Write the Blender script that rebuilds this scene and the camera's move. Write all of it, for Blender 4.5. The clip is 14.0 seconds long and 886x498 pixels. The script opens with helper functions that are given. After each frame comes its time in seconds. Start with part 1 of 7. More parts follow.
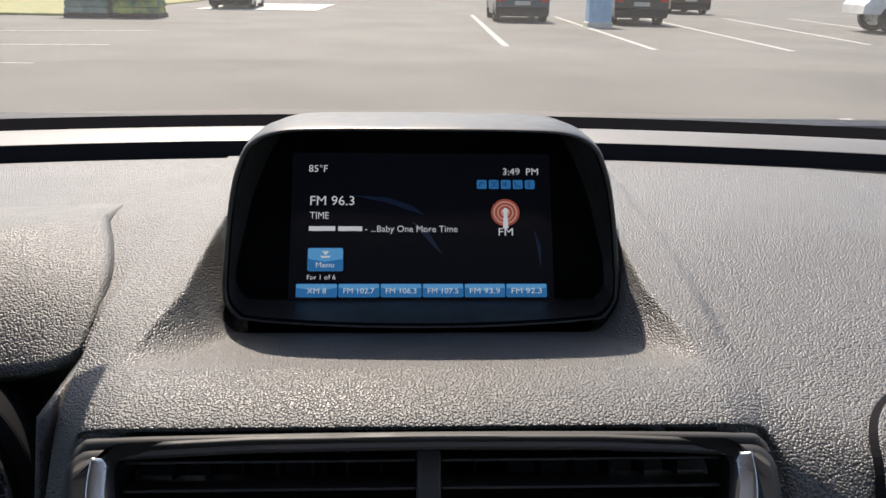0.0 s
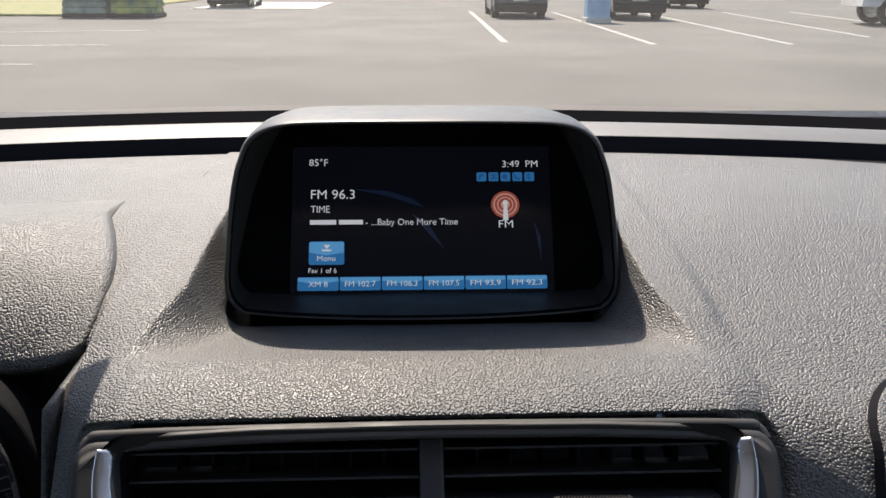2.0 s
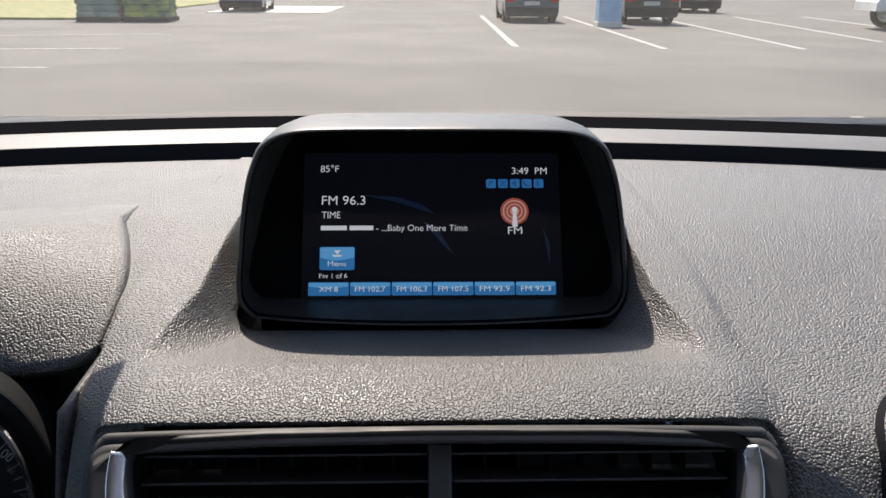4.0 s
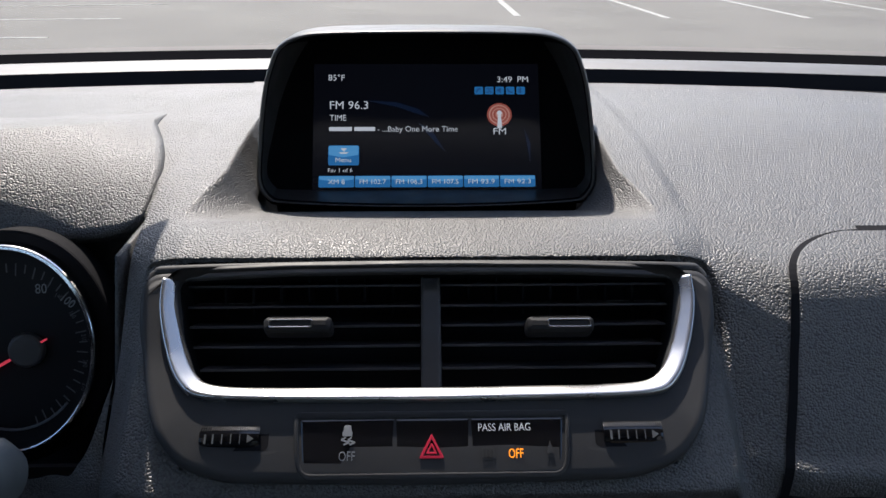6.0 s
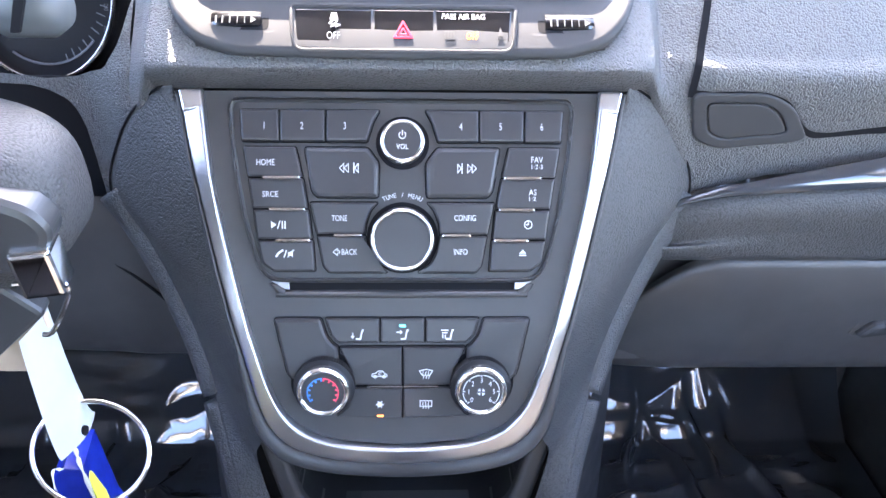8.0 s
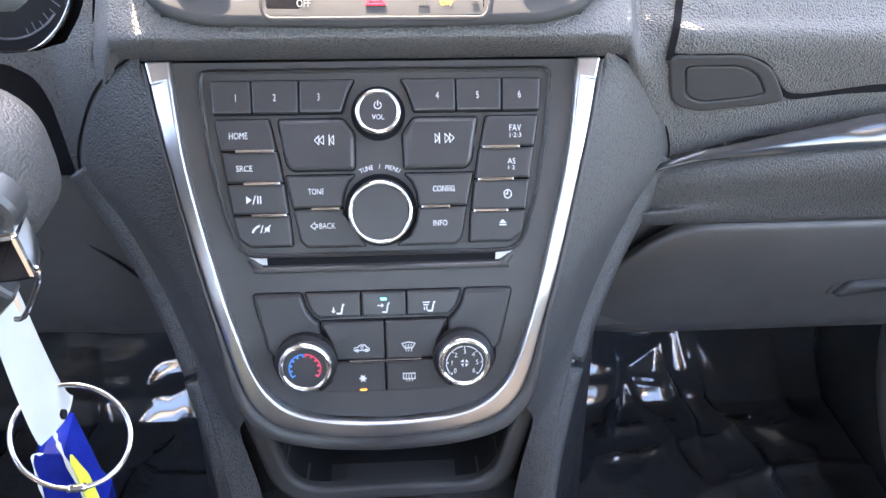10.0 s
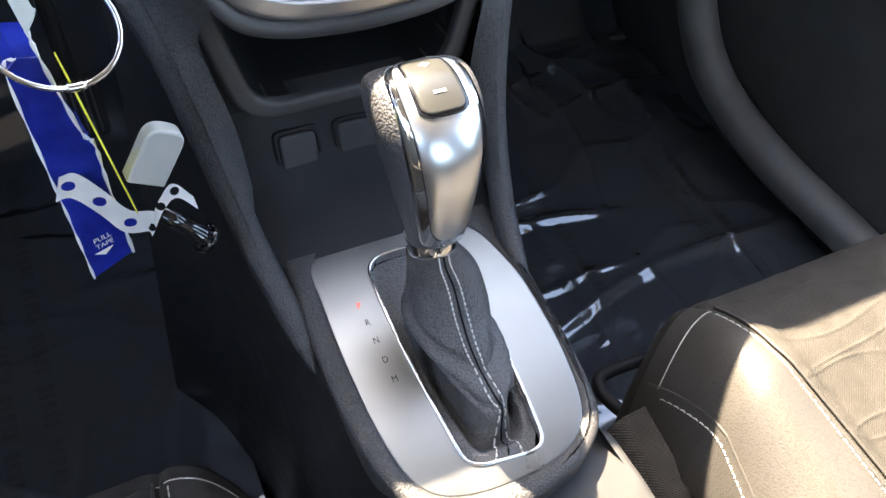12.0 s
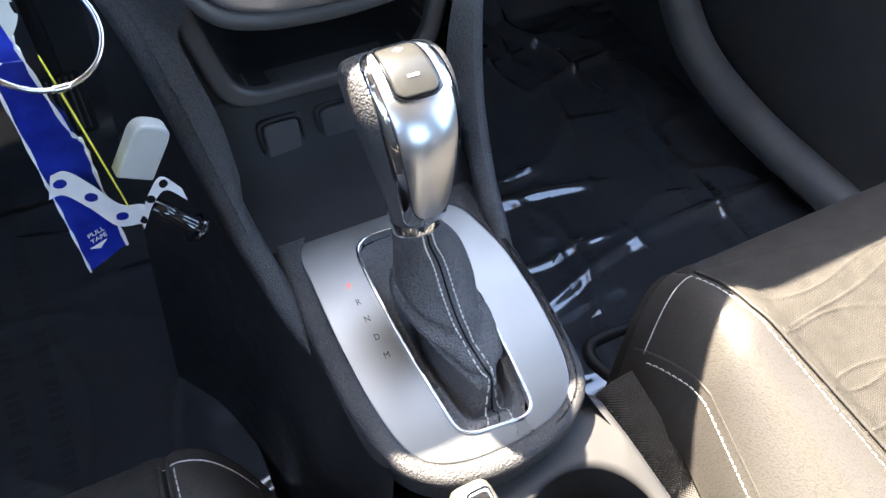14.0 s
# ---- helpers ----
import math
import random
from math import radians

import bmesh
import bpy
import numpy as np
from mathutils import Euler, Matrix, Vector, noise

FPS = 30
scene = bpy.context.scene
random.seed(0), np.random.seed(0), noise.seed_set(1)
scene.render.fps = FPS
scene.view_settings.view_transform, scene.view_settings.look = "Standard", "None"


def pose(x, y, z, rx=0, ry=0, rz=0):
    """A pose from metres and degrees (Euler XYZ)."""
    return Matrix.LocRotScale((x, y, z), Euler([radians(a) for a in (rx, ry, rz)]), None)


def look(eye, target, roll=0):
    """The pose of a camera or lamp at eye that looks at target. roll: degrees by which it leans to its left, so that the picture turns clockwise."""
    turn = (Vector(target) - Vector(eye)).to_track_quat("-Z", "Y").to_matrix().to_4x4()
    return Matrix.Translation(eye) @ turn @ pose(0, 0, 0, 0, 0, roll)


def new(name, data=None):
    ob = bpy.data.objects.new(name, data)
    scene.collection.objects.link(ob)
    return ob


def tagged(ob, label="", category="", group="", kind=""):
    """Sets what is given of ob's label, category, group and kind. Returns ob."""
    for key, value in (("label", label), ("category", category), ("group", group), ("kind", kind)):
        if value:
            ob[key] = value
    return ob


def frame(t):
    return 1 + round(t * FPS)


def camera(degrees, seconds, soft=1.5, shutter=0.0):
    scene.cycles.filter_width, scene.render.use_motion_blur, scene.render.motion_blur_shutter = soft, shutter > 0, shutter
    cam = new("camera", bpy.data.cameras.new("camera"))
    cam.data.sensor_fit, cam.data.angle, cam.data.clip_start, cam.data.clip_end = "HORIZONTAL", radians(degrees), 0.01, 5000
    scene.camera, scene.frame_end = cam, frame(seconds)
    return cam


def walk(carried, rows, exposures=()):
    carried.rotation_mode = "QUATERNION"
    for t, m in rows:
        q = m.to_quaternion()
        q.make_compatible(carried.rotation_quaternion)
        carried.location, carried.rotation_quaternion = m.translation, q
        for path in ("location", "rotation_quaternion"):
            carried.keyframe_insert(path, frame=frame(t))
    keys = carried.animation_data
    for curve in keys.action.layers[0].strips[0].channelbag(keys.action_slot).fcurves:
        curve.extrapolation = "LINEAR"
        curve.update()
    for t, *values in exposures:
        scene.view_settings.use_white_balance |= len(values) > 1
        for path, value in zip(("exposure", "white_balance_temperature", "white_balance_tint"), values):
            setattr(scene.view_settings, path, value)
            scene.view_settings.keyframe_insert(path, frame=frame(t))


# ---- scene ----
cam = camera(60.8, 14.0)
PATH = [
    (0, (-0.006, 0.001, 1.348), (0.075, 1.883, 0.674), 0.9),
    (0.5, (-0.008, 0.007, 1.344), (0.057, 1.886, 0.66), 0.9),
    (1, (-0.005, 0.005, 1.338), (0.061, 1.881, 0.648), 0.8),
    (1.5, (-0.005, 0.0, 1.347), (0.079, 1.876, 0.658), 0.8),
    (2, (-0.006, -0.002, 1.346), (0.073, 1.877, 0.665), 0.3),
    (2.5, (-0.007, 0.0, 1.346), (0.059, 1.876, 0.656), -0.1),
    (5, (-0.002, -0.023, 1.35), (0.044, 1.864, 0.688), 0.6),
    (5.5, (0.006, -0.06, 1.347), (0.05, 1.824, 0.677), 0.1),
    (6, (-0.002, -0.088, 1.321), (0.046, 1.771, 0.583), 0.2),
    (6.5, (-0.004, -0.11, 1.283), (0.063, 1.708, 0.453), 0.5),
    (7, (0.01, -0.155, 1.253), (0.096, 1.617, 0.331), 1.1),
    (7.5, (0.008, -0.192, 1.236), (0.082, 1.531, 0.225), 1.1),
    (8, (0.008, -0.221, 1.226), (0.078, 1.485, 0.185), 1.3),
    (8.2, (0.013, -0.226, 1.225), (0.085, 1.482, 0.187), 1.4),
    (10.3, (0.005, -0.216, 1.224), (0.158, 1.438, 0.109), 0.4),
    (10.5, (-0.012, -0.225, 1.21), (0.225, 1.415, 0.091), 1.5),
    (11, (-0.081, -0.231, 1.19), (0.407, 1.248, -0.065), 4.8),
    (11.5, (-0.126, -0.233, 1.149), (0.487, 1.002, -0.299), 7.0),
    (12, (-0.138, -0.252, 1.142), (0.506, 0.808, -0.427), 8.3),
    (12.5, (-0.14, -0.262, 1.149), (0.499, 0.742, -0.459), 8.0),
    (13, (-0.139, -0.263, 1.151), (0.485, 0.728, -0.471), 7.3),
    (13.5, (-0.139, -0.262, 1.147), (0.474, 0.724, -0.481), 7.0),
    (14, (-0.136, -0.264, 1.154), (0.498, 0.752, -0.447), 6.1),
]
EXPOSURES = [(0.0, 1.42, 6600, 12), (5.2, 1.42, 6350, 12), (5.8, 1.4, 6200, 12), (6.3, 1.38, 6050, 12), (6.9, 1.55, 6300, 15), (7.2, 2.9, 6250, 16), (7.5, 4.0, 6300, 16), (8.0, 5.45, 6500, 18),
             (10.5, 5.15, 7700, 16), (11.0, 5.2, 8200, 16), (11.6, 4.95, 8400, 14), (12.2, 4.4, 7200, 10), (14.0, 4.4, 6800, 10)]
walk(cam, [(t, look(eye, target, roll)) for t, eye, target, roll in PATH], EXPOSURES)

# ---- light ----
SUN_WAY = Vector((-0.13, 0.605, 0.772)).normalized()
world = bpy.data.worlds.new("sky")
scene.world = world
world.use_nodes = True
wn = world.node_tree
sky = wn.nodes.new("ShaderNodeTexSky")
sky.sky_type = "NISHITA"
sky.sun_disc = False
sky.sun_elevation = math.asin(SUN_WAY.z)
sky.sun_rotation = math.atan2(SUN_WAY.x, SUN_WAY.y)
sky.air_density = 1.0
sky.dust_density = 1.5
wn.links.new(sky.outputs[0], wn.nodes["Background"].inputs[0])
wn.nodes["Background"].inputs[1].default_value = 0.09
sun = new("sun", bpy.data.lights.new("sun", "SUN"))
sun.data.energy = 3.3
sun.data.angle = radians(0.55)
sun.data.color = (1.0, 0.90, 0.76)
sun.matrix_world = look(SUN_WAY * 20, (0, 0, 0))


# ---- materials ----
def principled(name, color, rough=0.5, metal=0.0, spec=0.5, coat=0.0, emit=None, power=0.0):
    m = bpy.data.materials.new(name)
    m.use_nodes = True
    b = m.node_tree.nodes["Principled BSDF"]
    b.inputs["Base Color"].default_value = (*color, 1)
    b.inputs["Roughness"].default_value = rough
    b.inputs["Metallic"].default_value = metal
    b.inputs["Specular IOR Level"].default_value = spec
    b.inputs["Coat Weight"].default_value = coat
    b.inputs["Coat Roughness"].default_value = 0.08
    if emit:
        b.inputs["Emission Color"].default_value = (*emit, 1)
        b.inputs["Emission Strength"].default_value = power
    return m


def node(m, kind, **sets):
    n = m.node_tree.nodes.new("ShaderNode" + kind)
    for key, value in sets.items():
        if key in n.inputs:
            n.inputs[key].default_value = value
    return n


def coords(m):
    return node(m, "TexCoord").outputs["Object"]


def ramp(m, source, stops):
    r = node(m, "ValToRGB")
    e = r.color_ramp.elements
    while len(e) < len(stops):
        e.new(0.5)
    for el, (p, c) in zip(e, stops):
        el.position, el.color = p, (*c, 1)
    m.node_tree.links.new(source, r.inputs[0])
    return r.outputs[0]


def vary(m, color_a, color_b, scale, detail=4.0, low=0.35, high=0.65, rough=None, rough_scale=30.0):
    """Mottling of the base colour between two tones and, if given, of the roughness."""
    links, b = m.node_tree.links, m.node_tree.nodes["Principled BSDF"]
    n = node(m, "TexNoise", Scale=scale, Detail=detail)
    links.new(coords(m), n.inputs["Vector"])
    links.new(ramp(m, n.outputs["Fac"], [(low, color_a), (high, color_b)]), b.inputs["Base Color"])
    if rough:
        k = node(m, "TexNoise", Scale=rough_scale, Detail=5.0)
        links.new(coords(m), k.inputs["Vector"])
        mr = node(m, "MapRange")
        mr.inputs["From Min"].default_value, mr.inputs["From Max"].default_value = 0.3, 0.7
        mr.inputs["To Min"].default_value, mr.inputs["To Max"].default_value = rough
        links.new(k.outputs["Fac"], mr.inputs["Value"])
        links.new(mr.outputs["Result"], b.inputs["Roughness"])
    return m


def relief(m, texture_out, strength, distance):
    links, b = m.node_tree.links, m.node_tree.nodes["Principled BSDF"]
    bump = node(m, "Bump", Strength=strength, Distance=distance)
    links.new(texture_out, bump.inputs["Height"])
    old = b.inputs["Normal"].links
    if old:
        links.new(old[0].from_socket, bump.inputs["Normal"])
    links.new(bump.outputs[0], b.inputs["Normal"])
    return m


def leather(name, a, b, cell, depth, rough=(0.38, 0.55), strength=0.9, spec=0.5, fine=0.12, crease=0.6):
    """Grained skin: cells with creases between them, warped by noise."""
    m = vary(principled(name, a, 0.45, spec=spec), a, b, 7.0, rough=rough)
    links = m.node_tree.links
    co = coords(m)
    warp = node(m, "TexNoise", Scale=0.35 / cell, Detail=2.0)
    links.new(co, warp.inputs["Vector"])
    mix = node(m, "VectorMath")
    mix.operation = "MULTIPLY_ADD"
    mix.inputs[1].default_value = (cell * 0.45,) * 3
    links.new(warp.outputs["Color"], mix.inputs[0])
    links.new(co, mix.inputs[2])
    v = node(m, "TexVoronoi", Scale=1.0 / cell)
    v.feature = "F1"
    links.new(mix.outputs[0], v.inputs["Vector"])
    inv = node(m, "MapRange")
    inv.interpolation_type = "SMOOTHSTEP"
    inv.inputs["From Min"].default_value, inv.inputs["From Max"].default_value = 0.25, 0.95
    inv.inputs["To Min"].default_value, inv.inputs["To Max"].default_value = 1.0, 0.0
    links.new(v.outputs["Distance"], inv.inputs["Value"])
    relief(m, inv.outputs["Result"], strength, depth)
    f = node(m, "TexNoise", Scale=2.5 / cell, Detail=2.0)
    links.new(co, f.inputs["Vector"])
    relief(m, f.outputs["Fac"], fine, depth * 0.25)
    # the shade in the creases of the grain is put into the base colour
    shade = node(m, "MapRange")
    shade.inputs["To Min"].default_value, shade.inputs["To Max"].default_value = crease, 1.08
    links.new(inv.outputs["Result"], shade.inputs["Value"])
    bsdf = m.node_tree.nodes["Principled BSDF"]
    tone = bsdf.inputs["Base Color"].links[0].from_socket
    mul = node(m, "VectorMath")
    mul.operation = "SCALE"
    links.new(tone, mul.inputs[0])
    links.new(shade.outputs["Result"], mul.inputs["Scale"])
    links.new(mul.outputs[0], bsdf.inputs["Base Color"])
    return m


def plastic(name, a, b, rough=(0.35, 0.5), grain=1800.0, strength=0.12, spec=0.5):
    m = vary(principled(name, a, 0.4, spec=spec), a, b, 18.0, rough=rough, rough_scale=60.0)
    n = node(m, "TexNoise", Scale=grain, Detail=1.0)
    m.node_tree.links.new(coords(m), n.inputs["Vector"])
    return relief(m, n.outputs["Fac"], strength, 0.0003)


def cloth(name, a, b, pitch, depth, rough=0.85):
    """A woven cloth: two crossing sets of threads."""
    m = vary(principled(name, a, rough, spec=0.25), a, b, 60.0)
    links = m.node_tree.links
    co = coords(m)
    total = None
    for turn in (0.7, -0.8):
        mp = node(m, "Mapping")
        mp.inputs["Rotation"].default_value = (0.0, 0.0, turn)
        links.new(co, mp.inputs["Vector"])
        w = node(m, "TexWave", Scale=0.314 / pitch, Distortion=0.6, Detail=1.0)
        links.new(mp.outputs[0], w.inputs["Vector"])
        if total is None:
            total = w.outputs["Fac"]
        else:
            add = node(m, "Math")
            links.new(total, add.inputs[0])
            links.new(w.outputs["Fac"], add.inputs[1])
            total = add.outputs[0]
    return relief(m, total, 0.6, depth)


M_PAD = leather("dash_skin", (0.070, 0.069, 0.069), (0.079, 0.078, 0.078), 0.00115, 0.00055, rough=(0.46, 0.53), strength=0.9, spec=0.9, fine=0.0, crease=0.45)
M_STRIP = plastic("demister_strip_plastic", (0.082, 0.080, 0.078), (0.094, 0.092, 0.089), rough=(0.5, 0.58), spec=0.9, strength=0.05)
M_SIDE = leather("panel_skin", (0.045, 0.044, 0.045), (0.054, 0.053, 0.054), 0.00125, 0.0004, rough=(0.45, 0.56), strength=0.7, crease=0.55)
M_PLAST = plastic("soft_grey_plastic", (0.045, 0.043, 0.044), (0.055, 0.053, 0.053))
M_FRAME = plastic("matt_frame_plastic", (0.036, 0.036, 0.038), (0.044, 0.044, 0.046), rough=(0.5, 0.6), spec=0.3)
M_DARK = plastic("dark_plastic", (0.013, 0.013, 0.0145), (0.018, 0.018, 0.0195), rough=(0.5, 0.62), spec=0.25)
M_BLACK = principled("black_void", (0.010, 0.010, 0.012), 0.8, spec=0.1)
M_GLOSS = vary(principled("gloss_black", (0.006, 0.006, 0.008), 0.12, coat=0.6), (0.005, 0.005, 0.007), (0.008, 0.008, 0.01), 20.0, rough=(0.07, 0.16))
M_BEZEL = vary(principled("matt_black_bezel", (0.006, 0.006, 0.007), 0.8, spec=0.03), (0.005, 0.005, 0.006), (0.007, 0.007, 0.008), 15.0, rough=(0.75, 0.85))
M_CHROME = vary(principled("satin_chrome", (0.54, 0.54, 0.55), 0.2, 1.0), (0.5, 0.5, 0.52), (0.58, 0.58, 0.58), 12.0, rough=(0.24, 0.34))
M_TRIM = vary(principled("satin_trim_metal", (0.6, 0.6, 0.61), 0.34, 1.0), (0.56, 0.56, 0.58), (0.64, 0.64, 0.64), 12.0, rough=(0.3, 0.38))
M_BRIGHT = vary(principled("bright_chrome", (0.82, 0.82, 0.83), 0.08, 1.0), (0.78, 0.78, 0.8), (0.85, 0.85, 0.85), 30.0, rough=(0.04, 0.1))
M_SLAT = plastic("slat_plastic", (0.04, 0.04, 0.043), (0.048, 0.048, 0.051), rough=(0.3, 0.4))
M_BUTTON = plastic("button_plastic", (0.033, 0.032, 0.034), (0.04, 0.039, 0.041), rough=(0.36, 0.46), strength=0.06)
M_WHITE = principled("printed_white", (0.62, 0.64, 0.66), 0.5, emit=(0.75, 0.8, 0.85), power=0.004)
M_GREYTEXT = principled("printed_grey", (0.25, 0.26, 0.27), 0.5)
M_CARPET = vary(principled("carpet", (0.012, 0.012, 0.013), 0.95, spec=0.1), (0.009, 0.009, 0.01), (0.016, 0.016, 0.018), 300.0)


# ---- building tools ----
def thing(name, label, category, at=(0, 0, 0), group="", kind=""):
    e = new(name)
    e.location = at
    e.empty_display_size = 0.02
    return tagged(e, label, category, group, kind)


def part(name, bm, material, parent=None, label="", smooth=False):
    me = bpy.data.meshes.new(name)
    bmesh.ops.recalc_face_normals(bm, faces=bm.faces)
    if smooth:
        for f in bm.faces:
            f.smooth = True
    bm.to_mesh(me)
    bm.free()
    me.materials.append(material)
    ob = new(name, me)
    if parent:
        bpy.context.view_layer.update()
        ob.parent = parent
        ob.matrix_parent_inverse = parent.matrix_world.inverted()
    if label:
        ob["label"] = label
    return ob


def flat_frame(origin, ux, uy):
    """A map (u, v, h) to the world: along ux, along uy, and out along their cross product."""
    o, a, b = Vector(origin), Vector(ux).normalized(), Vector(uy).normalized()
    n = a.cross(b).normalized()
    return lambda u, v, h=0.0: o + a * u + b * v + n * h


def area2(poly):
    return sum(x0 * y1 - x1 * y0 for (x0, y0), (x1, y1) in zip(poly, poly[1:] + poly[:1]))


def inset(poly, d):
    """The polygon shrunk by d all round."""
    sign = 1 if area2(poly) > 0 else -1
    out = []
    for i in range(len(poly)):
        p, q, r = Vector(poly[i - 1]), Vector(poly[i]), Vector(poly[(i + 1) % len(poly)])
        a, b = (q - p).normalized(), (r - q).normalized()
        na, nb = Vector((-a.y, a.x)) * sign, Vector((-b.y, b.x)) * sign
        n = (na + nb)
        n = n.normalized() if n.length > 1e-6 else na
        k = d / max(0.45, n.dot(na))
        out.append(tuple(q + n * k))
    return out


def rounded(poly, radius, seg=4):
    """The polygon with its corners rounded; radius: one number or one a corner."""
    out = []
    for i in range(len(poly)):
        p, q, r = Vector(poly[i - 1]), Vector(poly[i]), Vector(poly[(i + 1) % len(poly)])
        rad = radius[i] if isinstance(radius, (list, tuple)) else radius
        d = min(rad, (p - q).length * 0.45, (r - q).length * 0.45)
        if d < 1e-5:
            out.append(tuple(q))
            continue
        a, b = q + (p - q).normalized() * d, q + (r - q).normalized() * d
        for k in range(seg + 1):
            t = k / seg
            out.append(tuple(a * (1 - t) ** 2 + q * (2 * t * (1 - t)) + b * t * t))
    return out


def mirrored(poly):
    return [(-x, z) for x, z in reversed(poly)]


def circle(cx, cy, r, n=40):
    return [(cx + r * math.cos(2 * math.pi * k / n), cy + r * math.sin(2 * math.pi * k / n)) for k in range(n)]


def bridge(bm, a, b, closed=True):
    n = len(a)
    for i in range(n if closed else n - 1):
        j = (i + 1) % n
        try:
            bm.faces.new((a[i], a[j], b[j], b[i]))
        except ValueError:
            pass


def prism(where, poly, h0, h1, bevel=0.0, dish=0.0):
    """A plate with a bevelled upper edge; where maps (u, v, h) to the world."""
    bm = bmesh.new()
    rings = [(poly, h0)]
    if bevel > 0:
        rings += [(poly, h1 - bevel), (inset(poly, bevel * 0.3), h1 - bevel * 0.3), (inset(poly, bevel), h1)]
    else:
        rings += [(poly, h1)]
    made = [[bm.verts.new(where(u, v, h)) for u, v in ring] for ring, h in rings]
    for a, b in zip(made, made[1:]):
        bridge(bm, a, b)
    bm.faces.new(made[0][::-1])
    bm.faces.new(made[-1])
    return bm


def resample(poly, n):
    """n points at even steps round a closed polygon, from the one nearest to its topmost middle."""
    pts = [Vector(p) for p in poly]
    if area2(poly) < 0:
        pts.reverse()
    cx = (min(p.x for p in pts) + max(p.x for p in pts)) / 2
    best = None
    for i in range(len(pts)):
        a, b = pts[i], pts[(i + 1) % len(pts)]
        if (a.x - cx) * (b.x - cx) <= 0 and abs(a.x - b.x) > 1e-9:
            q = a.lerp(b, (cx - a.x) / (b.x - a.x))
            if best is None or q.y > best[1].y:
                best = (i, q)
    pts = [best[1]] + pts[best[0] + 1:] + pts[:best[0] + 1]
    lens = [(pts[(i + 1) % len(pts)] - pts[i]).length for i in range(len(pts))]
    total, out, i, run = sum(lens), [], 0, 0.0
    for k in range(n):
        want = total * k / n
        while run + lens[i] < want and i < len(pts) - 1:
            run += lens[i]
            i += 1
        f = (want - run) / lens[i] if lens[i] else 0
        out.append(tuple(pts[i].lerp(pts[(i + 1) % len(pts)], f)))
    return out


def ring_plate(where, outer, inner, h_out, h_top, h_in, n=160, bevel=0.0015):
    """A frame between two outlines, with rounded edges; it goes down to h_out outside and h_in inside."""
    o, i = resample(outer, n), resample(inner, n)
    bm = bmesh.new()
    rows = [(o, h_out), (o, h_top - bevel), (inset(o, bevel * 0.3), h_top - bevel * 0.3), (inset(o, bevel), h_top), (inset(o, bevel * 1.5), h_top),
            (inset(i, -bevel * 1.5), h_top), (inset(i, -bevel), h_top), (inset(i, -bevel * 0.3), h_top - bevel * 0.3), (i, h_top - bevel), (i, h_in)]
    made = [[bm.verts.new(where(u, v, h)) for u, v in ring] for ring, h in rows]
    for a, b in zip(made, made[1:]):
        bridge(bm, a, b)
    return bm


def loft(rings, closed=True, caps=(True, True)):
    bm = bmesh.new()
    made = [[bm.verts.new(p) for p in ring] for ring in rings]
    for a, b in zip(made, made[1:]):
        bridge(bm, a, b, closed)
    if closed and caps[0]:
        bm.faces.new(made[0][::-1])
    if closed and caps[1]:
        bm.faces.new(made[-1])
    return bm


def spline(points, n, closed=False):
    """n points on a smooth line through the given ones (Catmull-Rom)."""
    p = [Vector(q) for q in points]
    m = len(p)
    segs = m if closed else m - 1
    out = []
    for k in range(n):
        s = segs * k / (n if closed else n - 1)
        i = min(int(s), segs - 1)
        t = s - i
        if closed:
            a, b, c, d = p[(i - 1) % m], p[i % m], p[(i + 1) % m], p[(i + 2) % m]
        else:
            b, c = p[i], p[i + 1]
            a = p[i - 1] if i > 0 else b * 2 - c
            d = p[i + 2] if i + 2 < m else c * 2 - b
        out.append(0.5 * (2 * b + (c - a) * t + (2 * a - 5 * b + 4 * c - d) * t * t + (3 * b - a - 3 * c + d) * t ** 3))
    return out


def tube(points, r, sides=10, closed=False, flat=1.0, up=None):
    """A round bar along points; r: one number or one a point; flat: its height over its width."""
    pts = [Vector(p) for p in points]
    n = len(pts)
    rings = []
    u = None
    for i in range(n):
        a = pts[i - 1] if (i > 0 or closed) else pts[i]
        b = pts[(i + 1) % n] if (i < n - 1 or closed) else pts[i]
        w = (b - a).normalized()
        if u is None:
            u = w.orthogonal().normalized() if up is None else Vector(up)
        u = (u - w * u.dot(w)).normalized()
        v = w.cross(u)
        rad = r[i] if isinstance(r, (list, tuple)) else r
        rings.append([pts[i] + u * (math.cos(2 * math.pi * k / sides) * rad * flat) + v * (math.sin(2 * math.pi * k / sides) * rad) for k in range(sides)])
    if closed:
        rings.append(rings[0])
        bm = bmesh.new()
        made = [[bm.verts.new(p) for p in ring] for ring in rings[:-1]]
        for a, b in zip(made, made[1:] + made[:1]):
            bridge(bm, a, b)
        return bm
    return loft(rings)


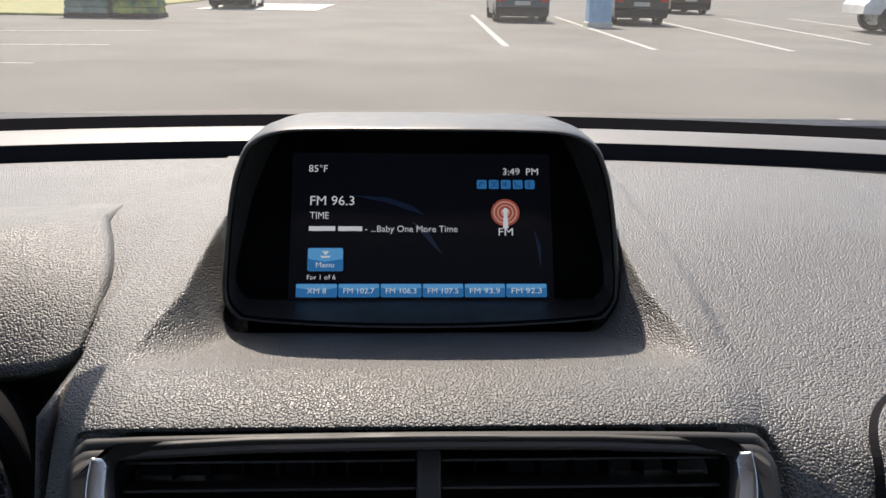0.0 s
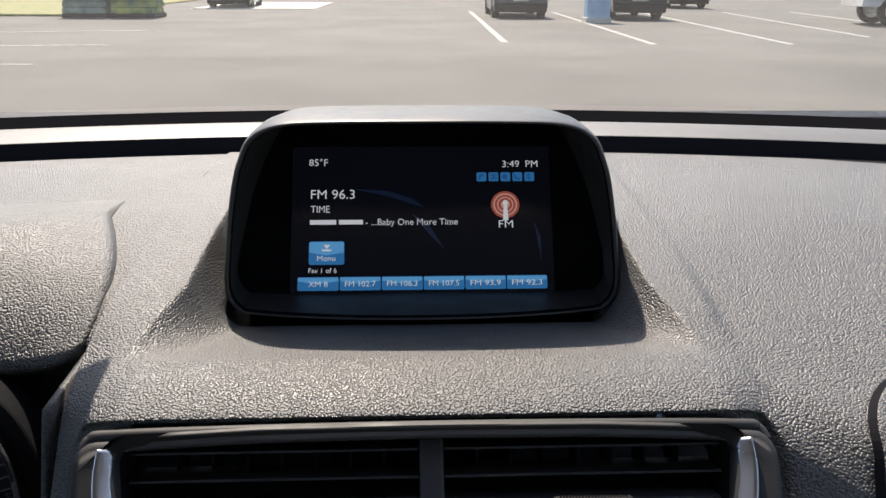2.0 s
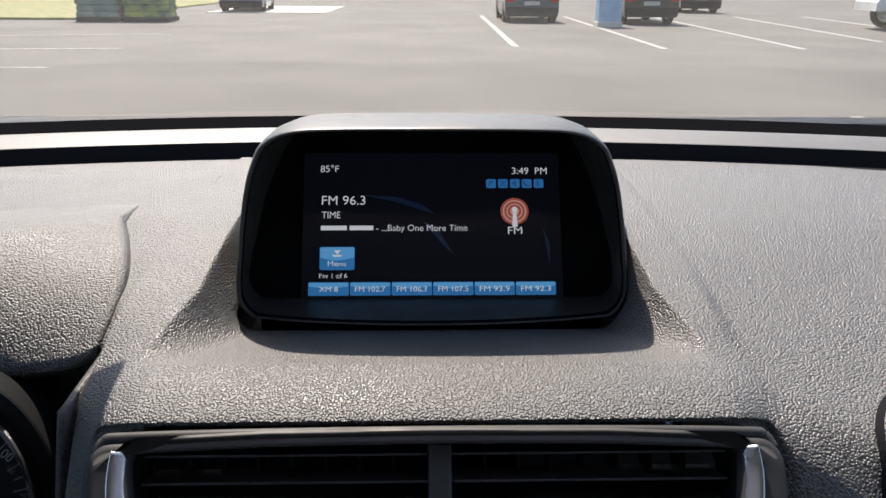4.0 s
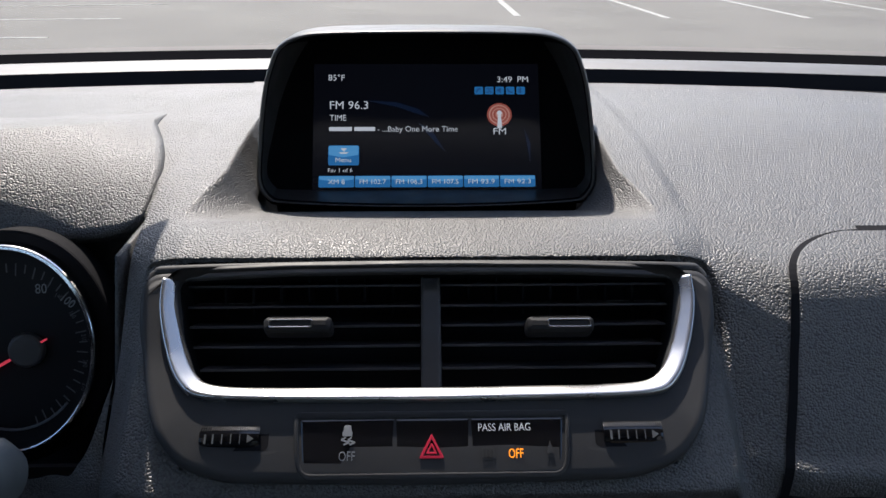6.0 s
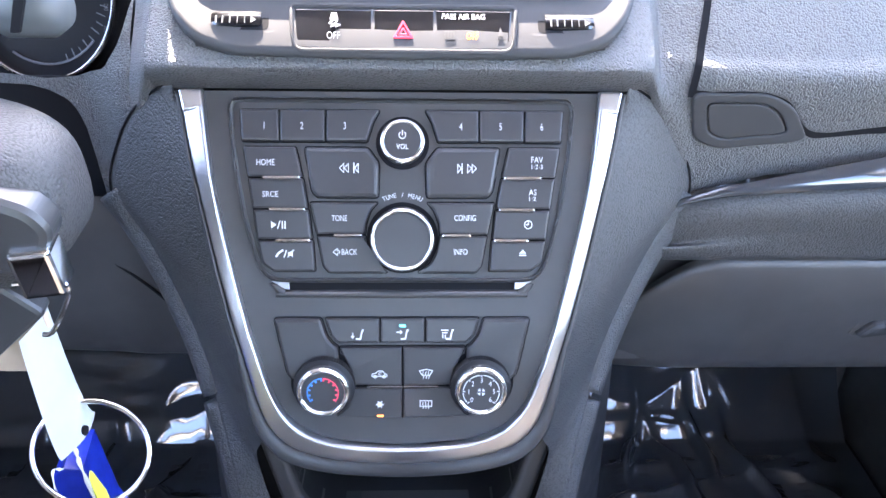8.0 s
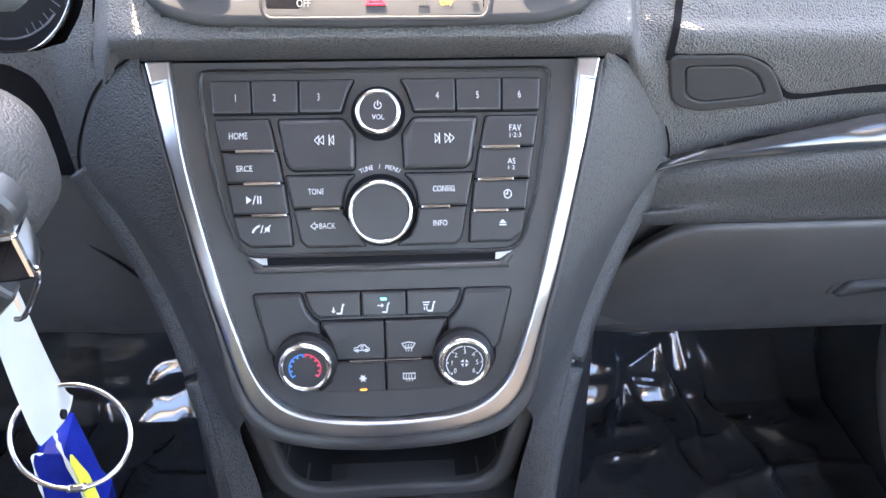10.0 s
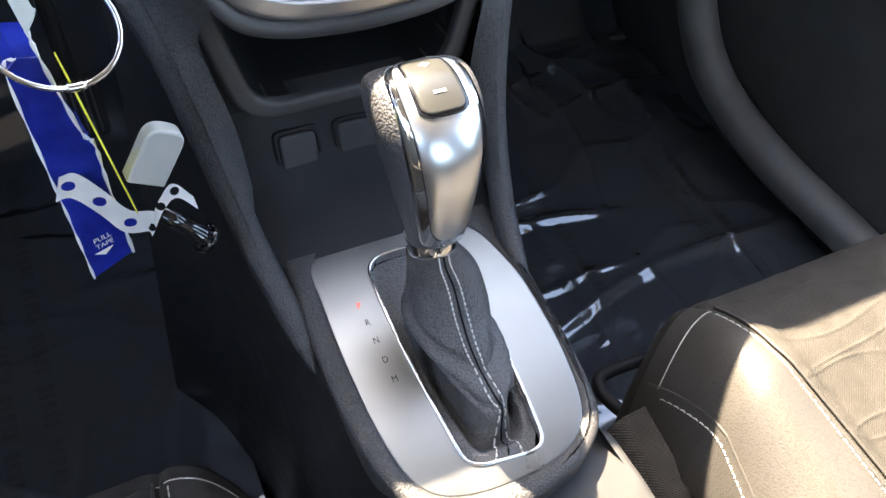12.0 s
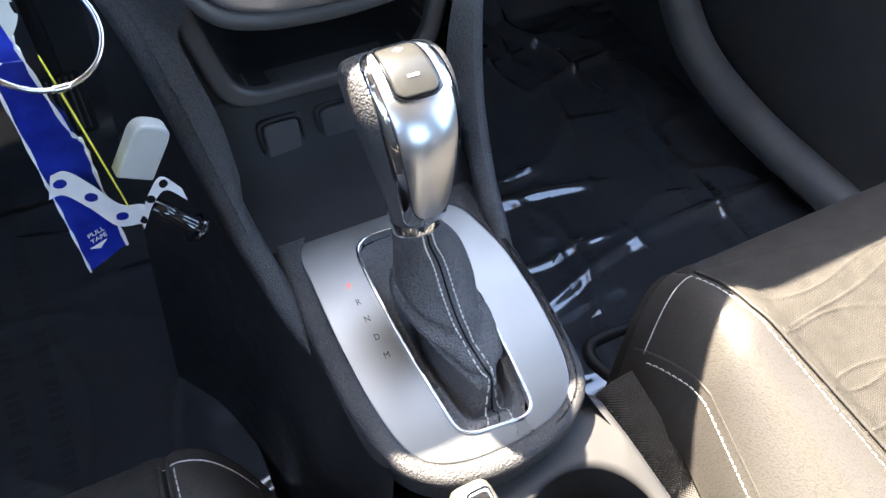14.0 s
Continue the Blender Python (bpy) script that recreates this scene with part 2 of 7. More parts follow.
def sheet(fn, us, vs, keep=None, thick=0.0):
    """A grid of fn(u, v); keep(point) false leaves a hole; thick: metres behind the surface."""
    bm = bmesh.new()
    g = [[bm.verts.new(fn(u, v)) for v in vs] for u in us]
    for i in range(len(us) - 1):
        for j in range(len(vs) - 1):
            q = (g[i][j], g[i + 1][j], g[i + 1][j + 1], g[i][j + 1])
            c = sum((w.co for w in q), Vector()) / 4
            if keep is None or keep(c):
                try:
                    bm.faces.new(q)
                except ValueError:
                    pass
    loose = [w for w in bm.verts if not w.link_faces]
    bmesh.ops.delete(bm, geom=loose, context="VERTS")
    if thick:
        bmesh.ops.recalc_face_normals(bm, faces=bm.faces)
        bmesh.ops.solidify(bm, geom=bm.faces[:], thickness=thick)
    return bm


def joined(*bms):
    out = bmesh.new()
    for b in bms:
        me = bpy.data.meshes.new("tmp")
        b.to_mesh(me)
        b.free()
        out.from_mesh(me)
        bpy.data.meshes.remove(me)
    return out


def lettering(text, where, u, v, height, material, parent, width=None, h=0.0003, name="lettering", depth=0.0, turn=0.0, label=""):
    """Text centred on (u, v) of a surface, with capitals of that height."""
    cu = bpy.data.curves.new("t", "FONT")
    cu.body, cu.align_x = text, "CENTER"
    cu.size = 1.0
    cu.resolution_u = 3
    ob = bpy.data.objects.new("t", cu)
    scene.collection.objects.link(ob)
    me = bpy.data.meshes.new_from_object(ob)
    bpy.data.objects.remove(ob)
    co = np.zeros(len(me.vertices) * 3)
    me.vertices.foreach_get("co", co)
    co = co.reshape(-1, 3)
    lo, hi = co.min(0), co.max(0)
    mid = (lo + hi) / 2
    sy = height / 0.69
    sx = width / (hi[0] - lo[0]) if width else sy * 0.82
    c, s = math.cos(radians(turn)), math.sin(radians(turn))
    for vert in me.vertices:
        a, b = (vert.co.x - mid[0]) * sx, (vert.co.y - (mid[1] if len(text) < 3 or text.isupper() else 0.345)) * sy
        vert.co = where(u + a * c - b * s, v + a * s + b * c, h)
    me.materials.append(material)
    me.name = name
    ob = new(name, me)
    if parent:
        bpy.context.view_layer.update()
        ob.parent = parent
        ob.matrix_parent_inverse = parent.matrix_world.inverted()
    if label:
        ob["label"] = label
    return ob


def bars(where, polys, h, material, parent, name="symbol", thick=0.0002):
    """Small printed shapes, each a polygon on the surface, as one mark."""
    bm = bmesh.new()
    for poly in polys:
        lo = [bm.verts.new(where(u, v, h)) for u, v in poly]
        hi = [bm.verts.new(where(u, v, h + thick)) for u, v in poly]
        bridge(bm, lo, hi)
        bm.faces.new(hi)
    return part(name, bm, material, parent)


def stroke(pts, w):
    """Quads of width w along a line of points, for printed symbols."""
    out = []
    for (x0, y0), (x1, y1) in zip(pts, pts[1:]):
        d = Vector((x1 - x0, y1 - y0))
        if d.length < 1e-7:
            continue
        d.normalize()
        nx, ny = -d.y * w / 2, d.x * w / 2
        ex, ey = d.x * w * 0.3, d.y * w * 0.3
        out.append([(x0 + nx - ex, y0 + ny - ey), (x0 - nx - ex, y0 - ny - ey), (x1 - nx + ex, y1 - ny + ey), (x1 + nx + ex, y1 + ny + ey)])
    return out


def arc(cx, cy, r, a0, a1, n=16):
    return [(cx + r * math.cos(radians(a0 + (a1 - a0) * k / n)), cy + r * math.sin(radians(a0 + (a1 - a0) * k / n))) for k in range(n + 1)]


def box_at(x0, x1, y0, y1, z0, z1, r=0.004, bevel=None):
    """A box with rounded upright edges and a bevelled top."""
    where = flat_frame((0, 0, 0), (1, 0, 0), (0, 1, 0))
    return prism(where, rounded([(x0, y0), (x1, y0), (x1, y1), (x0, y1)], r), z0, z1, r if bevel is None else bevel)


# the slope of the centre stack: y by z
STACK = [(0.84, 0.094), (0.86, 0.099), (0.88, 0.104), (0.90, 0.110), (0.916, 0.1145), (0.94, 0.1215), (0.962, 0.1295), (0.981, 0.1395),
         (1.0, 0.1485), (1.02, 0.1578), (1.04, 0.168), (1.056, 0.1785), (1.07, 0.189), (1.078, 0.1945), (1.084, 0.1945), (1.09, 0.190),
         (1.098, 0.1862), (1.108, 0.1945), (1.117, 0.2035), (1.14, 0.2325), (1.166, 0.2590), (1.174, 0.2645), (1.19, 0.280)]
SZ, SY = [p[0] for p in STACK], [p[1] for p in STACK]


def on_stack(x, z, h=0.0):
    y = float(np.interp(z, SZ, SY))
    k = (float(np.interp(z + 0.004, SZ, SY)) - float(np.interp(z - 0.004, SZ, SY))) / 0.008
    n = Vector((0, -1, k)).normalized()
    return Vector((x, y, z)) + n * h


def stack_frame(x, z):
    """A flat frame that touches the stack at (x, z): u to the right, v up the slope."""
    k = (float(np.interp(z + 0.006, SZ, SY)) - float(np.interp(z - 0.006, SZ, SY))) / 0.012
    return flat_frame(on_stack(x, z), (1, 0, 0), (0, k, 1))
GAP = lambda x: 0.630 - 0.30 * x * x


# ---- outside: car park ----
M_ASPHALT = vary(principled("sunlit_asphalt", (0.122, 0.113, 0.102), 0.9), (0.102, 0.094, 0.085), (0.135, 0.125, 0.112), 0.35, detail=8.0)
M_LINE = vary(principled("road_paint", (0.36, 0.35, 0.32), 0.8), (0.24, 0.235, 0.22), (0.4, 0.39, 0.36), 6.0, detail=6.0)
M_CONCRETE = vary(principled("pale_concrete", (0.5, 0.47, 0.4), 0.9), (0.46, 0.43, 0.37), (0.54, 0.5, 0.43), 1.0)
M_GRASS = vary(principled("dry_grass", (0.2, 0.2, 0.07), 0.95), (0.16, 0.17, 0.06), (0.3, 0.27, 0.12), 3.0)
M_TYRE = principled("tyre_rubber", (0.02, 0.02, 0.02), 0.8)
M_WIN = principled("car_window", (0.02, 0.025, 0.03), 0.08, coat=0.5)
M_LAMP = principled("red_lens", (0.45, 0.02, 0.02), 0.2)

bm = bmesh.new()
for q in [(-600, -600), (600, -600), (600, 600), (-600, 600)]:
    bm.verts.new((*q, 0.0))
bm.faces.new(bm.verts)
tagged(part("ground", bm, M_ASPHALT), "pale grey sunlit asphalt of a car park", "ground", kind="structure")


def paint(x0, y0, x1, y1, w=0.1):
    d = Vector((x1 - x0, y1 - y0)).normalized()
    nx, ny = -d.y * w / 2, d.x * w / 2
    bm = bmesh.new()
    for z in (0.0, 0.006):
        for x, y in ((x0 + nx, y0 + ny), (x0 - nx, y0 - ny), (x1 - nx, y1 - ny), (x1 + nx, y1 + ny)):
            bm.verts.new((x, y, z))
    bm.verts.ensure_lookup_table()
    bm.faces.new(bm.verts[4:8])
    bridge(bm, bm.verts[0:4], bm.verts[4:8])
    tagged(part("parking_line", bm, M_LINE), "worn white painted line between parking bays", "road marking", "parking lines", "structure")


for line in ((2.0, 16.7, 2.35, 31.5, 0.16), (5.1, 16.2, 5.6, 31.0, 0.16), (8.1, 16.3, 9.2, 31.5, 0.16), (11.0, 18.4, 12.6, 31.5, 0.16), (14.2, 19.5, 15.6, 32.0, 0.16),
             (-12.0, 12.2, -5.95, 12.4, 0.12), (-14.0, 15.0, -6.1, 15.9, 0.12), (-14, 18.5, -6.5, 20.2, 0.12), (4.6, 7.9, 4.72, 6.4, 0.14)):
    paint(*line)

tagged(part("pavement", box_at(-9.0, -4.0, 33.0, 41.0, 0.0, 0.03, 0.02), M_CONCRETE), "pale concrete slab let into the asphalt", "pavement", kind="structure")
tagged(part("grass_verge", box_at(-30, -11.6, 26.8, 60, 0.0, 0.08, 0.05), M_GRASS), "dry yellow-green grass verge beside the car park", "grass", kind="stuff")


def parked_car(label, paint_col, x, y, width, length, height, ground_gap, lift, turn=0.0, group="parked cars"):
    """A parked vehicle seen from behind or the side: lofted body, windows, bumper, lamps and wheels."""
    car = thing("parked_car", label, "car", (x, y, 0), group)
    m = vary(principled("car_paint", paint_col, 0.3, coat=0.6), paint_col, tuple(min(1, c * 1.25 + 0.005) for c in paint_col), 1.5)
    rot = Matrix.Rotation(radians(turn), 3, "Z")
    base = Vector((x, y, 0))
    L, W = length, width / 2

    def at(u, v, w):
        return base + rot @ Vector((u, v, w))

    prof = [(0.0, ground_gap + 0.12, 0.94), (0.0, 0.62 * height, 1.0), (0.03 * L, 0.66 * height, 1.0), (0.09 * L, 0.97 * height, 0.84), (0.2 * L, height, 0.8),
            (0.52 * L, 0.98 * height, 0.8), (0.68 * L, 0.66 * height, 0.97), (0.95 * L, 0.57 * height, 0.95), (L, 0.42 * height, 0.9)]
    rings = []
    for v, top, wf in prof:
        w = W * wf
        rings.append([at(-W * 0.96, v, ground_gap), at(-W, v, ground_gap + 0.2), at(-W, v, min(top, 0.6 * height)), at(-w, v, top * 0.985), at(-w * 0.6, v, top),
                      at(w * 0.6, v, top), at(w, v, top * 0.985), at(W, v, min(top, 0.6 * height)), at(W, v, ground_gap + 0.2), at(W * 0.96, v, ground_gap)])
    part("body", loft(rings), m, car, smooth=False)
    fr = flat_frame(at(0, -0.01, 0), rot @ Vector((1, 0, 0)), (0, 0, 1))
    part("bumper", prism(fr, rounded([(-W * 0.97, ground_gap - 0.02), (W * 0.97, ground_gap - 0.02), (W * 0.99, ground_gap + 0.28), (-W * 0.99, ground_gap + 0.28)], 0.06), -0.1, 0.09, 0.04), M_DARK, car, "dark plastic rear bumper")
    for s in (-1, 1):
        part("tail_lamp", prism(fr, rounded([(s * W * 0.68, 0.42 * height), (s * W * 0.96, 0.42 * height), (s * W * 0.96, 0.56 * height), (s * W * 0.72, 0.56 * height)][::s], 0.03), 0.0, 0.03, 0.01), M_LAMP, car, "red tail lamp")
    part("number_plate", prism(fr, rounded([(-0.26, ground_gap + 0.34), (0.26, ground_gap + 0.34), (0.26, ground_gap + 0.47), (-0.26, ground_gap + 0.47)], 0.02), 0.0, 0.02, 0.004), M_CONCRETE, car, "pale number plate")
    wf = flat_frame(at(0, 0.028 * L, 0.66 * height), rot @ Vector((1, 0, 0)), rot @ Vector((0, 0.06 * L, 0.31 * height)))
    part("rear_window", prism(wf, rounded([(-W * 0.82, 0.02), (W * 0.82, 0.02), (W * 0.7, 0.28 * height), (-W * 0.7, 0.28 * height)], 0.05), 0.0, 0.03, 0.01), M_WIN, car, "dark tinted rear window")
    for u in (-W + 0.1, W - 0.1):
        for v in (0.17 * L, 0.82 * L):
            r = lift
            c = at(u, v, r)
            out = rot @ Vector((1 if u > 0 else -1, 0, 0))
            side = flat_frame(c, rot @ Vector((0, 1 if u > 0 else -1, 0)), (0, 0, 1))
            wheel = part("wheel", ring_plate(side, circle(0, 0, r, 40), circle(0, 0, r * 0.62, 40), -0.12, 0.11, 0.02, 40, 0.03), M_TYRE, car)
            part("rim", prism(side, circle(0, 0, r * 0.63, 20), -0.05, 0.06, 0.02), M_CHROME, wheel, "grey alloy rim")
    return car


parked_car("dark blue-grey hatchback parked nose in", (0.05, 0.055, 0.07), 3.65, 26.3, 1.8, 4.2, 1.6, 0.22, 0.33, -1)
parked_car("black sport utility vehicle parked nose in", (0.015, 0.014, 0.015), 7.4, 25.4, 1.75, 4.6, 1.75, 0.26, 0.37, -2)
parked_car("dark red estate car parked further back", (0.05, 0.02, 0.02), 12.4, 35.0, 1.8, 4.4, 1.5, 0.22, 0.33, -3)
parked_car("white pickup truck on large tyres", (0.55, 0.55, 0.54), 18.5, 22.6, 2.0, 5.2, 1.9, 0.55, 0.45, 78)
parked_car("pale blue saloon parked beside the verge", (0.16, 0.22, 0.32), -7.6, 33.5, 1.8, 4.4, 1.45, 0.2, 0.32, 4)

post = thing("bollard", "pale blue painted post beside a parking bay", "bollard", (5.75, 24.3, 0))
M_POST = vary(principled("blue_post_paint", (0.3, 0.42, 0.55), 0.6), (0.26, 0.38, 0.5), (0.36, 0.48, 0.6), 4.0)
fr = flat_frame((5.75, 24.3, 0), (1, 0, 0), (0, 1, 0))
part("post_body", prism(fr, rounded([(-0.36, -0.3), (0.36, -0.3), (0.36, 0.3), (-0.36, 0.3)], 0.08), 0.0, 1.3, 0.05), M_POST, post)
part("base_band", prism(fr, rounded([(-0.4, -0.34), (0.4, -0.34), (0.4, 0.34), (-0.4, 0.34)], 0.08), 0.0, 0.16, 0.03), M_CONCRETE, post)
M_BAG = vary(principled("green_sacking", (0.22, 0.24, 0.08), 0.9), (0.1, 0.16, 0.1), (0.42, 0.42, 0.1), 2.5, detail=6.0)
M_BAG2 = vary(principled("grey_green_sacking", (0.2, 0.24, 0.2), 0.9), (0.14, 0.2, 0.17), (0.3, 0.33, 0.26), 3.0, detail=6.0)
for x0, x1, m, lab in ((-11.3, -9.85, M_BAG2, "grey-green stacked sacks on a dark pallet"), (-9.75, -8.3, M_BAG, "yellow-green stacked sacks on a dark pallet")):
    t = thing("pallet_stack", lab, "pallet", ((x0 + x1) / 2, 27, 0), "pallets by the verge")
    part("pallet", box_at(x0, x1, 26.0, 27.2, 0.0, 0.14, 0.03), M_DARK, t)
    for k in range(6):
        part("sack", box_at(x0 + 0.03 * (k % 2), x1 - 0.04 * ((k + 1) % 2), 26.02, 27.15, 0.14 + k * 0.2, 0.14 + (k + 1) * 0.2, 0.09), m, t)

# ---- the car's shell ----
M_LINER = vary(principled("headliner", (0.36, 0.35, 0.33), 0.95), (0.33, 0.32, 0.3), (0.4, 0.38, 0.36), 40.0)
M_BODY = vary(principled("hood_paint", (0.55, 0.55, 0.55), 0.25, 0.0, coat=0.8), (0.52, 0.52, 0.52), (0.58, 0.58, 0.58), 2.0)
M_DOOR = plastic("door_lining", (0.085, 0.083, 0.08), (0.1, 0.098, 0.094))
shell = thing("car_shell", "dark cabin shell with pale headliner and open glass areas", "car body", (0, -0.4, 0.3), kind="structure")
part("floor_pan", box_at(-0.78, 0.78, -1.9, 1.0, 0.27, 0.345, 0.02), M_CARPET, shell)
for s in (-1, 1):
    xs = sorted((s * 0.70, s * 0.82))
    part("door_lower", box_at(xs[0], xs[1], -1.9, 0.72, 0.345, 1.0 if s > 0 else 1.2, 0.03), M_DOOR, shell)
    part("side_rail", tube(spline([(s * 0.72, 0.86, 1.14), (s * 0.66, 0.52, 1.36), (s * 0.58, 0.12, 1.55), (s * 0.57, -0.6, 1.6), (s * 0.6, -1.5, 1.56), (s * 0.66, -1.9, 1.2)], 40), 0.045, 10), M_LINER, shell)
    part("centre_pillar", tube(spline([(s * 0.74, -0.42, 1.0), (s * 0.68, -0.45, 1.3), (s * 0.59, -0.48, 1.6)], 12), 0.05, 10), M_LINER, shell)
    part("toe_wall", box_at(xs[0] - 0.02 * s, xs[1], 0.7, 1.0, 0.345, 1.16, 0.02), M_DOOR, shell)
part("roof", sheet(lambda u, v: Vector((u * 0.62, v, 1.60 - 0.05 * u * u - 0.06 * max(0.0, v + 0.2) ** 2 * 2.5)), np.linspace(-1, 1, 13), np.linspace(-1.9, 0.14, 16), thick=0.04), M_LINER, shell)
# unseen panel added behind the windscreen to keep sun off the driver's side
part("unseen_sun_blocker", sheet(lambda x, v: Vector((x, 0.15 + 0.25 * v, 1.54 - 0.1427 * v)), np.linspace(-0.6, -0.175, 8), np.linspace(0, 1.22, 6), thick=0.012), M_LINER, shell)
part("bulkhead", box_at(-0.78, 0.78, 0.98, 1.05, 0.3, 1.17, 0.01), M_DARK, shell)
part("cowl", sheet(lambda x, v: Vector((x, GAP(x) + 0.03 + v * (1.0 - GAP(x) - 0.03), 1.188 - 0.03 * v)), np.linspace(-0.78, 0.78, 20), np.linspace(0, 1, 4), thick=0.006), M_BLACK, shell)
part("tail_wall", box_at(-0.8, 0.8, -1.98, -1.9, 0.3, 1.12, 0.02), M_DARK, shell)

# the windscreen's foot: dark band, pale edge of the bonnet beyond it
M_FRIT = principled("windscreen_black_band", (0.006, 0.006, 0.007), 0.9, spec=0.0)
part("windscreen_black_band", sheet(lambda x, v: Vector((x, GAP(x) + 0.080 + 0.034 * v, 1.2168 + 0.0055 * v)), np.linspace(-0.74, 0.74, 40), np.linspace(0, 1, 3), thick=0.004), M_FRIT, shell)
part("bonnet", sheet(lambda x, v: Vector((x, GAP(x) + 0.16 + 0.85 * v, 1.196 - 0.12 * v ** 2.0 - 0.24 * v - 0.05 * x * x)), np.linspace(-0.78, 0.78, 30), np.linspace(0, 1, 12), thick=0.01), M_BODY, shell)
GLASS = bpy.data.materials.new("windscreen_glass")
GLASS.use_nodes = True
gn = GLASS.node_tree
for n in list(gn.nodes):
    gn.nodes.remove(n)
g_out, g_mix, g_tr, g_gl, g_fr = (gn.nodes.new("ShaderNode" + k) for k in ("OutputMaterial", "MixShader", "BsdfTransparent", "BsdfGlossy", "Fresnel"))
g_tr.inputs[0].default_value = (0.93, 0.95, 0.94, 1)
g_gl.inputs["Roughness"].default_value = 0.02
g_fr.inputs[0].default_value = 1.4
gn.links.new(g_fr.outputs[0], g_mix.inputs[0])
g_dust, g_mix2, g_noise, g_map = (gn.nodes.new("ShaderNode" + k) for k in ("BsdfTranslucent", "MixShader", "TexNoise", "MapRange"))
g_dust.inputs[0].default_value = (0.8, 0.78, 0.74, 1)
g_noise.inputs["Scale"].default_value = 9.0
g_noise.inputs["Detail"].default_value = 6.0
g_map.inputs["To Min"].default_value, g_map.inputs["To Max"].default_value = 0.01, 0.045
gn.links.new(g_noise.outputs["Fac"], g_map.inputs["Value"])
gn.links.new(g_map.outputs[0], g_mix2.inputs[0])
gn.links.new(g_tr.outputs[0], g_mix2.inputs[1])
gn.links.new(g_dust.outputs[0], g_mix2.inputs[2])
gn.links.new(g_mix2.outputs[0], g_mix.inputs[1])
gn.links.new(g_gl.outputs[0], g_mix.inputs[2])
gn.links.new(g_mix.outputs[0], g_out.inputs[0])
pane = part("windscreen", sheet(lambda x, v: Vector((x * (1 - 0.2 * v), (GAP(x) + 0.128) * (1 - v) + v * (0.16 - 0.08 * x * x), 1.225 + (1.56 - 1.225) * v + 0.03 * math.sin(math.pi * v))),
                                np.linspace(-0.74, 0.74, 24), np.linspace(0, 1, 10)), GLASS, smooth=True)
for f in pane.data.polygons:
    if f.normal.y > 0:
        f.flip()
pane.visible_shadow = False
tagged(pane, "clear curved windscreen with a faint reflection of the dashboard", "windscreen", kind="structure")

# ---- dashboard ----
dash = thing("dashboard", "dark grey grained soft-touch dashboard, sunlit on top", "dashboard", (0, 0.5, 1.0))

